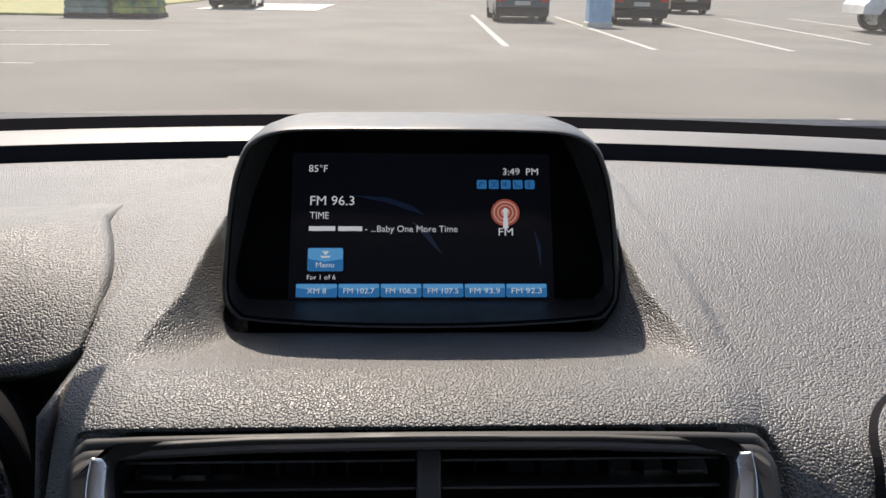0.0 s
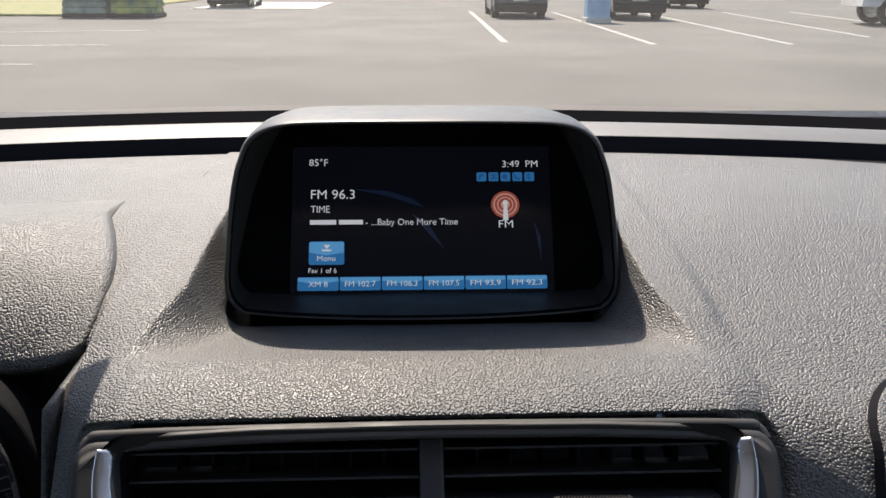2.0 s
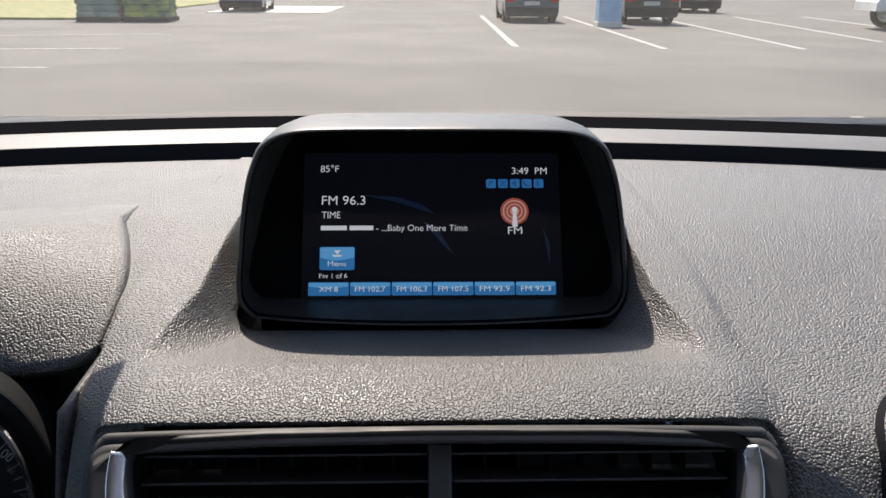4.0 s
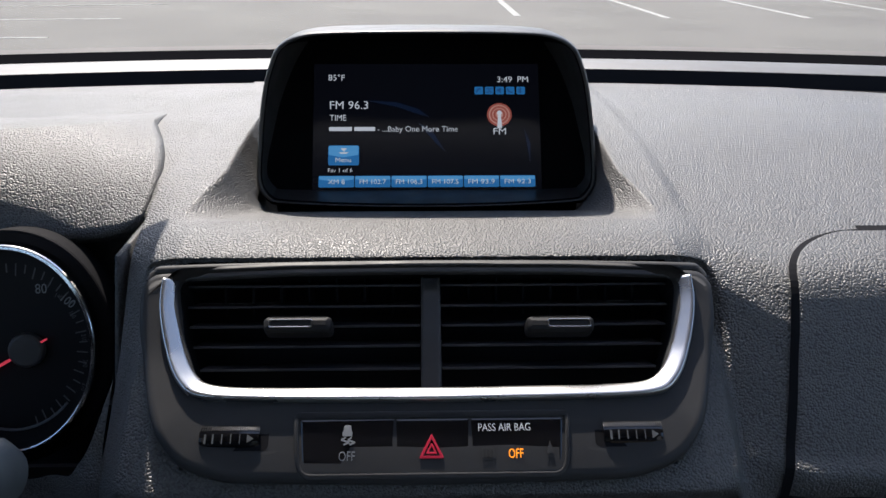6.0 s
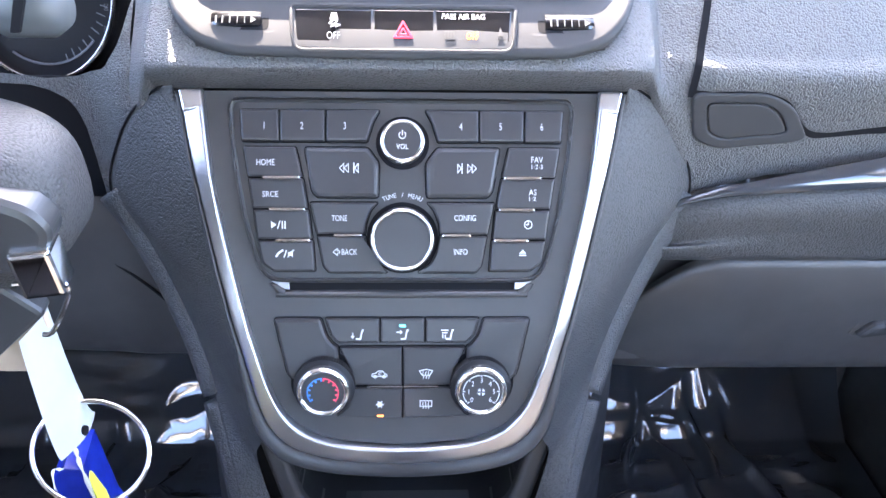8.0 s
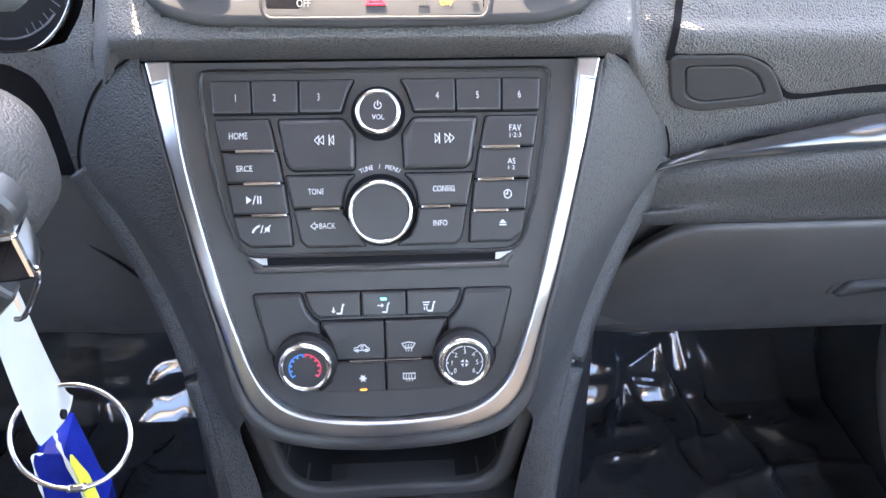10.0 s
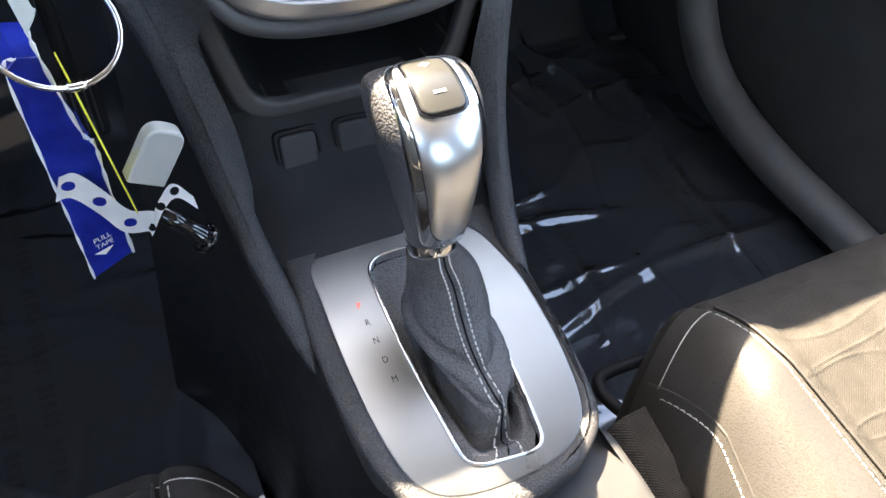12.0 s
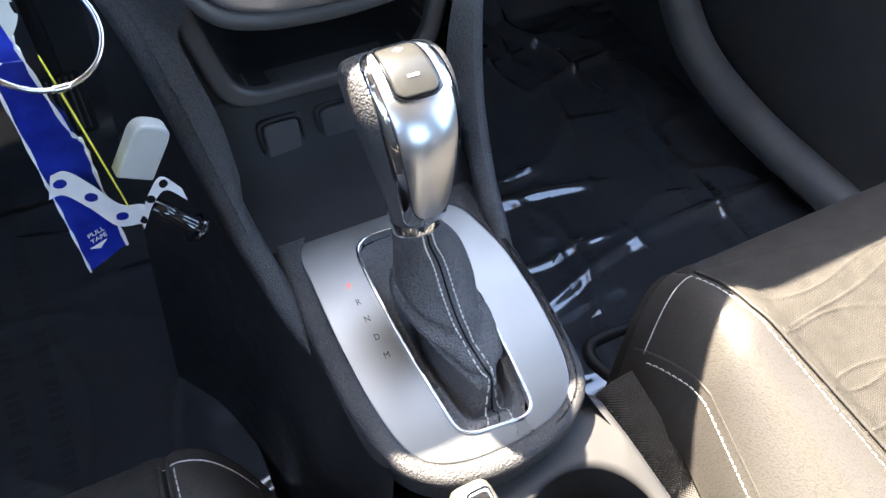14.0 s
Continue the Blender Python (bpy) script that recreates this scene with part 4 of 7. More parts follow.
def surround_at(u, v):
    """Panel under the dial, with the column's opening cut out of its left lower part."""
    x = -u
    top = float(np.interp(u, [0.157, 0.158, 0.1635, 0.175, 0.196, 0.214, 0.23, 0.29], [1.122, 1.119, 1.098, 1.0824, 1.0746, 1.0733, 1.0752, 1.080]))
    low = float(np.interp(u, [0.157, 0.1935, 0.1950, 0.1965, 0.199, 0.2035, 0.214, 0.225, 0.27, 0.29], [0.985, 0.987, 1.02, 1.041, 1.052, 1.06, 1.066, 1.069, 1.071, 1.071]))
    z = top + (low - top) * v
    f = min(1.0, max(0.0, (u - 0.158) / 0.036))
    f = f * f * (3 - 2 * f)
    edge_y = float(np.interp(z, [1.015, 1.05, 1.08, 1.10, 1.125], [0.209, 0.205, 0.207, 0.218, 0.243]))
    far_y = 0.2245 + 0.06 * max(0.0, z - 1.06) + 0.02 * max(0.0, -0.2 - x)
    return Vector((x, edge_y + (far_y - edge_y) * f + (0.004 if v > 0.999 else 0.0), z))


part("lower_surround", sheet(surround_at, list(np.linspace(0.157, 0.193, 14)) + [0.1935, 0.1943, 0.195, 0.1958, 0.1965, 0.198] + list(np.linspace(0.2, 0.29, 34)), list(np.linspace(0, 0.98, 30)) + [1.0]), M_PAD, clus, "grained panel under the dial", smooth=True)
part("column_opening", sheet(lambda u, v: Vector((-0.180 - 0.25 * u, 0.245, 0.97 + 0.0985 * v)), np.linspace(0, 1, 4), np.linspace(0, 1, 4), thick=0.003), M_BLACK, clus)


# ---- centre air vents ----
vent = thing("air_vent_unit", "twin centre air vents in a grey frame with satin chrome trim", "air vent", (0, 0.24, 1.1))
half = [(0.0, 1.1728), (0.070, 1.1722), (0.137, 1.1696), (0.1428, 1.1645), (0.1415, 1.151), (0.1365, 1.138), (0.1295, 1.122), (0.1225, 1.1125), (0.111, 1.1045), (0.091, 1.0998), (0.0, 1.0985)]
VENT_OUT = rounded([(-x, z) for x, z in half[::-1]] + half[1:-1], 0.006)
half = [(0.0, 1.1694), (0.070, 1.1690), (0.1235, 1.1672), (0.1252, 1.1645), (0.1195, 1.146), (0.1105, 1.1325), (0.099, 1.1285), (0.0, 1.1275)]
VENT_IN = rounded([(-x, z) for x, z in half[::-1]] + half[1:-1], 0.003)
part("frame", ring_plate(on_stack, VENT_OUT, VENT_IN, -0.010, 0.003, -0.004, 220, 0.0028), M_FRAME, vent, smooth=True)
part("frame_top_bar", tube(spline([(-0.1395, 0.2600, 1.1655), (-0.1365, 0.2635, 1.1690), (-0.128, 0.2640, 1.1705), (-0.07, 0.2632, 1.1722), (0.0, 0.2630, 1.1728), (0.07, 0.2632, 1.1722), (0.128, 0.2640, 1.1705), (0.1365, 0.2635, 1.1690), (0.1395, 0.2600, 1.1655)], 80), 0.0026, 10), M_FRAME, vent, smooth=True)
part("cavity", prism(on_stack, inset(VENT_OUT, 0.012), -0.05, -0.024), M_BLACK, vent)
part("duct", loft([[on_stack(x, z, h) for x, z in resample(inset(VENT_IN, -0.0006), 160)] for h in (-0.0035, -0.03)], closed=True, caps=(False, False)), M_BLACK, vent)


ROUND = ((0.0, -0.003), (0.0, 0.25), (0.06, 0.55), (0.2, 0.85), (0.4, 1.0), (0.6, 0.95), (0.8, 0.7), (0.95, 0.35), (1.0, 0.1), (1.0, -0.003))
WEDGE = ((0.0, -0.003), (0.0, 0.5), (0.05, 0.8), (0.14, 0.97), (0.24, 1.0), (0.4, 0.87), (0.6, 0.66), (0.8, 0.45), (0.95, 0.27), (1.0, 0.1), (1.0, -0.003))


FACET = ((0.0, -0.003), (0.0, 0.3), (0.05, 0.5), (0.12, 0.6), (0.3, 0.72), (0.55, 0.86), (0.78, 0.97), (0.86, 1.0), (0.92, 0.95), (0.97, 0.75), (1.0, 0.4), (1.0, -0.003))


def u_trim(outer, inner, rise, where=on_stack, base=0.0, n=120, section=ROUND):
    """A rounded bright strip between two matching lines that run round a U."""
    o = [tuple(p[:2]) for p in spline([(x, z, 0) for x, z in outer], n)]
    i = [tuple(p[:2]) for p in spline([(x, z, 0) for x, z in inner], n)]
    rows = []
    for a, b in zip(o, i):
        row = []
        for t, h in section:
            hh = base + (h * rise if h >= 0 else h)
            row.append(where(a[0] + (b[0] - a[0]) * t, a[1] + (b[1] - a[1]) * t, hh))
        rows.append(row)
    return loft(rows)


def both_sides(pts):
    return [(-x, z) for x, z in pts] + [(x, z) for x, z in pts[::-1][1:]]


vo = both_sides([(0.1318, 1.1668), (0.1318, 1.158), (0.129, 1.148), (0.1235, 1.137), (0.1165, 1.1295), (0.1075, 1.1258), (0.085, 1.1246), (0.04, 1.1242), (0.0, 1.124)])
vi = both_sides([(0.1258, 1.1668), (0.1243, 1.158), (0.1205, 1.148), (0.1155, 1.139), (0.1095, 1.1332), (0.1015, 1.1302), (0.082, 1.1292), (0.04, 1.1289), (0.0, 1.1287)])
part("chrome_trim", u_trim(vo, vi, 0.0048, base=0.001, section=WEDGE), M_CHROME, vent, "satin chrome trim round the vents", smooth=True)
part("divider", prism(on_stack, rounded([(-0.0042, 1.1690), (-0.0042, 1.1275), (0.0058, 1.1275), (0.0058, 1.1690)], 0.001), -0.02, -0.006, 0.0015), M_SLAT, vent)
for side in (-1, 1):
    for k in range(5):
        z = 1.1660 - 0.0073 * k
        edge = float(np.interp(z, [1.127, 1.1325, 1.146, 1.163, 1.17], [0.098, 0.1095, 0.1185, 0.1235, 0.123]))
        x0, x1 = (-edge + 0.001, -0.0047) if side < 0 else (0.0063, edge - 0.001)
        sag = 0.0012
        bm = bmesh.new()
        sect = []
        for x in np.linspace(x0, x1, 9):
            c = on_stack(x, z, -0.008)
            sect.append([c + Vector((0, -0.0002, -0.0006)), c + Vector((0, -0.0006, 0.0)), c + Vector((0, -0.0002, 0.0006)), c + Vector((0, 0.020, -0.0072)), c + Vector((0, 0.020, -0.0090))])
        part("slat", loft(sect), M_SLAT, vent)
    for k in range(7):
        x = side * (0.020 + 0.0145 * k) + 0.0008
        part("rear_vane", prism(flat_frame((x, 0.276, 1.1475), (0, 1, 0), (0, 0, 1)), rounded([(-0.012, -0.02), (0.012, -0.004), (0.012, 0.02), (0.0, 0.016)], 0.002), -0.0006, 0.0006), M_BLACK, vent)
    cx = -0.0635 if side < 0 else 0.0635
    z = 1.1490 if side < 0 else 1.1484
    fr = stack_frame(cx, z)
    knob = part("vent_knob", prism(fr, rounded([(-0.0165, -0.0036), (0.0165, -0.0036), (0.0165, 0.0042), (-0.0165, 0.0042)], 0.003, 5), -0.004, 0.0072, 0.0028), M_DARK, vent, "gloss black sliding tab", smooth=False)
    off = -0.003 if side < 0 else 0.004
    part("tab_ring", ring_plate(fr, rounded([(off - 0.0105, -0.0022), (off + 0.0105, -0.0022), (off + 0.0105, 0.0022), (off - 0.0105, 0.0022)], 0.001), rounded([(off - 0.0098, -0.0015), (off + 0.0098, -0.0015), (off + 0.0098, 0.0015), (off - 0.0098, 0.0015)], 0.0008), 0.0067, 0.0078, 0.0070, 40, 0.0002), M_BRIGHT, knob, "chrome outline")
    part("tab_ribs", joined(*[tube([fr(u, 0.0039, 0.0040), fr(u, 0.0039, 0.0066)], 0.0004, 5) for u in np.linspace(-0.013, 0.013, 22)]), M_GLOSS, knob)
    # thumb wheel in its hollow
    cx = -0.0905 if side < 0 else 0.0925
    fr = stack_frame(cx, 1.1147)
    tray = rounded([(-0.0245, -0.0078), (0.0215, -0.0078), (0.0225, 0.008), (-0.0265, 0.008)], 0.003)
    if side > 0:
        tray = mirrored(tray)
    part("wheel_tray", ring_plate(fr, inset(tray, -0.0012), rounded([(-0.0155, -0.0052), (0.0155, -0.0052), (0.0155, 0.0055), (-0.0155, 0.0055)], 0.002), 0.0005, 0.0020, -0.002, 80, 0.0008), M_FRAME, vent)
    part("wheel_well", prism(fr, rounded([(-0.0175, -0.0065), (0.0175, -0.0065), (0.0175, 0.0072), (-0.0175, 0.0072)], 0.003), 0.0004, 0.0021), M_BLACK, vent)
    sect = []
    for u in np.linspace(-0.0135, 0.0135, 28):
        e = 1 - 0.1 * (abs(u) / 0.0135) ** 6
        sect.append([fr(u, 0.0068 * math.cos(a) * e, -0.0025 + 0.0068 * math.sin(a) * e) for a in np.linspace(-0.4, math.pi + 0.4, 16)])
    wheel = part("thumb_wheel", loft(sect), M_GLOSS, vent, "ribbed black thumb wheel", smooth=False)
    part("ribs", joined(*[tube([fr(u, 0.0068 * math.cos(a), -0.0025 + 0.0069 * math.sin(a)) for a in np.linspace(0.3, 1.25, 6)], 0.00025, 5) for u in np.linspace(-0.013, 0.013, 26)]), M_DARK, wheel)
    for k, u in enumerate((-0.0105, -0.007, -0.003, 0.001, 0.005)):
        w = 0.0009 - 0.00015 * k
        bars(fr, [[(u - w / 2, -0.0036), (u + w / 2, -0.0036), (u + w / 2, 0.0006), (u - w / 2, 0.0006)]], 0.0043, M_TICK, wheel, "mark")
    bars(fr, [[(0.0082, -0.0034), (0.0112, -0.0015), (0.0082, 0.0006)]], 0.0043, M_TICK, wheel, "mark")

# ---- switch row ----
row = thing("switch_row", "gloss black row of switches with a red hazard triangle", "switch panel", (0, 0.2, 1.1))
ro = rounded([(-0.0608, 1.1200), (-0.0585, 1.1022), (0.0605, 1.1022), (0.0625, 1.1200)], [0.001, 0.005, 0.005, 0.001])
part("switch_frame", ring_plate(on_stack, inset(ro, -0.0016), inset(ro, 0.0006), 0.001, 0.0034, -0.002, 120, 0.001), M_FRAME, row)
for x0, x1, lo in ((-0.0592, -0.0165, (0.001, 0.004, 0.0005, 0.0005)), (-0.0158, 0.0177, (0.0005,) * 4), (0.0184, 0.0608, (0.0005, 0.0005, 0.004, 0.001))):
    dx = 0.002 if x0 < -0.05 else 0.0
    dy = 0.002 if x1 > 0.05 else 0.0
    b = part("switch", prism(on_stack, rounded([(x0, 1.1195), (x0 + dx, 1.1032), (x1 - dy, 1.1032), (x1, 1.1195)], list(lo)), -0.002, 0.0026, 0.0008), M_GLOSS, row, "gloss black switch")
fx = on_stack
cx = -0.0375
skid = lambda polys: [[(cx + (x - cx) * 0.75, 1.1146 + (z - 1.1146) * 0.75) for x, z in q] for q in polys]
bars(fx, skid([rounded([(cx - 0.0026, 1.1162), (cx + 0.0026, 1.1162), (cx + 0.0019, 1.1186), (cx - 0.0019, 1.1186)], 0.0005), [(cx - 0.003, 1.1142), (cx + 0.003, 1.1142), (cx + 0.003, 1.1162), (cx - 0.003, 1.1162)]]
     + stroke([(cx - 0.001, 1.1137), (cx - 0.0035, 1.1128), (cx + 0.001, 1.1117), (cx - 0.002, 1.1108)], 0.0008) + stroke([(cx + 0.0025, 1.1137), (cx + 0.0005, 1.1127), (cx + 0.0045, 1.1117), (cx + 0.0015, 1.1108)], 0.0008)), 0.0028, M_GREYTEXT, row, "skid_symbol")
lettering("OFF", fx, cx, 1.1082, 0.0030, M_GREYTEXT, row, width=0.0073, h=0.0028)
M_RED = principled("hazard_red", (0.5, 0.02, 0.05), 0.35, emit=(0.5, 0.03, 0.06), power=0.08)
for r0, r1 in ((0.0066, 0.0045), (0.0030, 0.0016)):
    tri = lambda r: [(0.0005 + r * math.cos(radians(a)), 1.1098 + 0.78 * r * math.sin(radians(a))) for a in (90, 210, 330)]
    part("hazard_triangle", ring_plate(on_stack, rounded(tri(r0), 0.0006), rounded(tri(r1), 0.0003), 0.0024, 0.0030, 0.0024, 60, 0.0001), M_RED, row, "red triangle outline")
lettering("PASS AIR BAG", fx, 0.0337, 1.1166, 0.0023, M_WHITE, row, width=0.0238, h=0.0028)
M_AMBER = principled("amber_lit", (0.5, 0.15, 0.0), 0.5, emit=(1.0, 0.28, 0.01), power=0.6)
lettering("OFF", fx, 0.0385, 1.1085, 0.0029, M_AMBER, row, width=0.0066, h=0.0028, label="amber lit word")
M_FAINT = principled("faint_print", (0.04, 0.04, 0.042), 0.5)
bars(fx, stroke([(0.0235, 1.1068), (0.0285, 1.1068), (0.0285, 1.1102), (0.0235, 1.1102), (0.0235, 1.1068)], 0.0005) + stroke([(0.0252, 1.1072), (0.0252, 1.1098)], 0.0006) + stroke([(0.0268, 1.1072), (0.0268, 1.1098)], 0.0006), 0.0028, M_FAINT, row, "unlit_symbol")
bars(fx, [[(0.0525, 1.1085), (0.0555, 1.1085), (0.054, 1.1125)]] + stroke([(0.0522, 1.1075), (0.0558, 1.1075)], 0.0007), 0.0028, M_FAINT, row, "unlit_symbol")

# ---- centre stack ----
stack = thing("centre_stack", "dark grey centre stack with a satin chrome U-shaped trim", "console panel", (0, 0.15, 0.9))
INNER = [(0.1125, 1.0775), (0.1105, 1.065), (0.1042, 1.027), (0.0940, 0.984), (0.0845, 0.950), (0.0752, 0.921), (0.0665, 0.9062), (0.055, 0.8972), (0.038, 0.8915), (0.016, 0.8888), (0.0, 0.8884)]
OUTER = [(0.1255, 1.0775), (0.1215, 1.060), (0.1128, 1.026), (0.1030, 0.985), (0.0925, 0.948), (0.0840, 0.914), (0.0765, 0.8975), (0.064, 0.8868), (0.042, 0.8802), (0.018, 0.8776), (0.0, 0.877)]
zi = [p[1] for p in INNER][::-1]
xi = [p[0] for p in INNER][::-1]
rows = []
for z in np.linspace(0.8884, 1.0775, 70):
    w = float(np.interp(z, zi, xi)) + 0.002
    rows.append([on_stack(w * u, z, 0.0) for u in np.linspace(-1, 1, 40)])
part("faceplate", loft(rows, closed=False), M_PLAST, stack, smooth=True)
part("chrome_trim", u_trim(both_sides(OUTER), both_sides(INNER), 0.0058, base=0.0, n=160, section=FACET), M_TRIM, stack, "satin chrome U-shaped trim", smooth=True)
for s in (-1, 1):
    part("trim_hook", prism(on_stack, rounded([(s * 0.1255, 1.0785), (s * 0.1125, 1.0785), (s * 0.1112, 1.0685), (s * 0.1155, 1.0675), (s * 0.1225, 1.0665)][::s], 0.0015), 0.0, 0.0058, 0.0012), M_TRIM, stack, "wide end of the trim")
CHIN = [(0.129, 1.077), (0.1245, 1.060), (0.116, 1.026), (0.1065, 0.985), (0.097, 0.948), (0.0915, 0.912), (0.085, 0.892), (0.070, 0.877), (0.045, 0.8695), (0.018, 0.8668), (0.0, 0.8662)]
part("chin", u_trim(both_sides(CHIN), both_sides(OUTER), 0.0035, base=-0.0015, n=140), M_PLAST, stack, smooth=True)
part("chin_underside", loft([[on_stack(x, z, 0.0) + Vector((0, d, -0.25 * d)) for x, z in [tuple(p[:2]) for p in spline([(a, b, 0) for a, b in both_sides(CHIN)[3:-3]], 60)]] for d in (0.0, 0.012, 0.05)], closed=False), M_PLAST, stack, smooth=True)

radio = thing("car_radio", "radio panel with dark grey buttons and two chrome-ringed knobs", "car radio", (0, 0.16, 0.98))
FIELD = rounded([(-0.0965, 1.0722), (0.0965, 1.0722), (0.0935, 1.049), (0.0875, 1.016), (0.080, 0.990), (0.073, 0.9852), (-0.073, 0.9852), (-0.080, 0.990), (-0.0875, 1.016), (-0.0935, 1.049)], 0.004)
part("field_edge", ring_plate(on_stack, inset(FIELD, -0.0022), FIELD, -0.001, 0.0024, -0.001, 180, 0.0011), M_PLAST, radio, smooth=True)


def key(poly, r=0.001, h=0.0034, bevel=0.0012, label=""):
    if area2(poly) < 0:
        poly = poly[::-1]
    k = part("button", prism(on_stack, rounded(poly, r), -0.002, h, bevel), M_BUTTON, radio, label)
    part("button_gap", prism(on_stack, inset(rounded(poly, r), -0.0007), -0.002, 0.0004), M_BLACK, k)
    return k


KH = 0.0036
left = [[(-0.0915, 1.0685), (-0.0697, 1.0685), (-0.0692, 1.0540), (-0.0900, 1.0540)], [(-0.0690, 1.0685), (-0.0437, 1.0685), (-0.0437, 1.0540), (-0.0685, 1.0540)],
        [(-0.0430, 1.0685), (-0.0130, 1.0685), (-0.0165, 1.0635), (-0.0200, 1.0540), (-0.0430, 1.0540)]]
for p, t, u in zip(left, "123", (-0.0775, -0.0565, -0.0325)):
    lettering(t, on_stack, u, 1.0608, 0.0032, M_WHITE, key(p), h=KH)
for p, t, u in zip([mirrored(q) for q in left], "654", (0.0790, 0.0555, 0.0330)):
    lettering(t, on_stack, u, 1.0608, 0.0032, M_WHITE, key(p), h=KH)
colL = [[(-0.0893, 1.0512), (-0.0602, 1.0512), (-0.0563, 1.0372), (-0.0865, 1.0372)], [(-0.0863, 1.0364), (-0.0560, 1.0364), (-0.0533, 1.0214), (-0.0840, 1.0214)],
        [(-0.0838, 1.0206), (-0.0530, 1.0206), (-0.0512, 1.0056), (-0.0818, 1.0056)], [(-0.0816, 1.0048), (-0.0509, 1.0048), (-0.0497, 0.9890), (-0.073, 0.9890), (-0.0795, 0.9935)]]
kl = [key(p) for p in colL]
kr = [key(mirrored(p)) for p in colL]
lettering("HOME", on_stack, -0.0765, 1.0438, 0.0029, M_WHITE, kl[0], width=0.0100, h=KH)
lettering("SRCE", on_stack, -0.0740, 1.0285, 0.0029, M_WHITE, kl[1], width=0.0088, h=KH)
bars(on_stack, [[(-0.0738, 1.0150), (-0.0738, 1.0112), (-0.0708, 1.0131)]] + stroke([(-0.0702, 1.0112), (-0.0688, 1.0150)], 0.0006) + stroke([(-0.0675, 1.0113), (-0.0675, 1.0149)], 0.0007) + stroke([(-0.0660, 1.0113), (-0.0660, 1.0149)], 0.0007), KH, M_WHITE, kl[2])
bars(on_stack, stroke([(-0.0712, 0.9968), (-0.0705, 0.9980), (-0.069, 0.9992), (-0.0675, 1.0)], 0.0011) + stroke([(-0.0668, 0.9965), (-0.0655, 1.0)], 0.0006) + [[(-0.0645, 0.9975), (-0.0635, 0.9975), (-0.0620, 0.9965), (-0.0620, 1.0), (-0.0635, 0.9990), (-0.0645, 0.9990)]] + stroke([(-0.0648, 0.9965), (-0.0612, 1.0002)], 0.0005), KH, M_WHITE, kl[3])
lettering("FAV", on_stack, 0.0762, 1.0455, 0.0029, M_WHITE, kr[0], width=0.0066, h=KH)
lettering("1·2·3", on_stack, 0.0762, 1.0422, 0.0020, M_WHITE, kr[0], width=0.0064, h=KH)
lettering("AS", on_stack, 0.0738, 1.0298, 0.0029, M_WHITE, kr[1], width=0.0045, h=KH)
lettering("1·2", on_stack, 0.0738, 1.0266, 0.0020, M_WHITE, kr[1], width=0.0038, h=KH)
bars(on_stack, stroke(arc(0.0715, 1.0134, 0.0021, 0, 360, 24), 0.0005) + stroke([(0.0715, 1.0150), (0.0715, 1.0134), (0.0702, 1.0134)], 0.0005), KH, M_WHITE, kr[2])
bars(on_stack, [[(0.0667, 0.9985), (0.0707, 0.9985), (0.0687, 1.0005)], [(0.0667, 0.9972), (0.0707, 0.9972), (0.0707, 0.9979), (0.0667, 0.9979)]], KH, M_WHITE, kr[3])
big = [(-0.0552, 1.0512), (-0.0195, 1.0512), (-0.0132, 1.0440), (-0.0137, 1.0268), (-0.0480, 1.0268), (-0.0512, 1.0300)]
kb = [key(big, 0.002, bevel=0.0022), key(mirrored(big), 0.002, bevel=0.0022)]
for k, s in zip(kb, (-1, 1)):
    c = -0.0298 if s < 0 else 0.0362
    d = 0.0022
    polys = []
    for i in (0, 1):
        a = c + s * (0.0005 + 0.0026 * i)
        polys += stroke([(a, 1.0393), (a + s * 0.0024, 1.0413), (a, 1.0433), (a, 1.0393)], 0.0004)
    b = c - s * 0.0050
    polys += stroke([(b, 1.0393), (b + s * 0.0020, 1.0413), (b, 1.0433), (b, 1.0393)], 0.0004) + stroke([(b + s * 0.0024, 1.0391), (b + s * 0.0024, 1.0435)], 0.0006)
    bars(on_stack, polys, KH, M_WHITE, k)
tone = [(-0.0520, 1.0243), (-0.0140, 1.0243), (-0.0180, 1.0203), (-0.0206, 1.0140), (-0.0212, 1.0082), (-0.0484, 1.0082)]
back = [(-0.0482, 1.0074), (-0.0212, 1.0074), (-0.0198, 1.0), (-0.0160, 0.9930), (-0.0090, 0.9882), (-0.0415, 0.9882), (-0.0450, 0.9915)]
kt, kc = key(tone), key(mirrored(tone))
kk, ki = key(back), key(mirrored(back))
lettering("TONE", on_stack, -0.0355, 1.0166, 0.0029, M_WHITE, kt, width=0.0087, h=KH)
lettering("BACK", on_stack, -0.0300, 0.9992, 0.0029, M_WHITE, kk, width=0.0088, h=KH)
bars(on_stack, stroke([(-0.0355, 0.9998), (-0.0368, 0.9998), (-0.0368, 1.0010), (-0.0392, 0.9992), (-0.0368, 0.9974), (-0.0368, 0.9986), (-0.0355, 0.9986), (-0.0355, 0.9998)], 0.0004), KH, M_WHITE, kk)
lettering("CONFIG", on_stack, 0.0355, 1.0168, 0.0029, M_WHITE, kc, width=0.0122, h=KH)
lettering("INFO", on_stack, 0.0332, 0.9993, 0.0029, M_WHITE, ki, width=0.0078, h=KH)
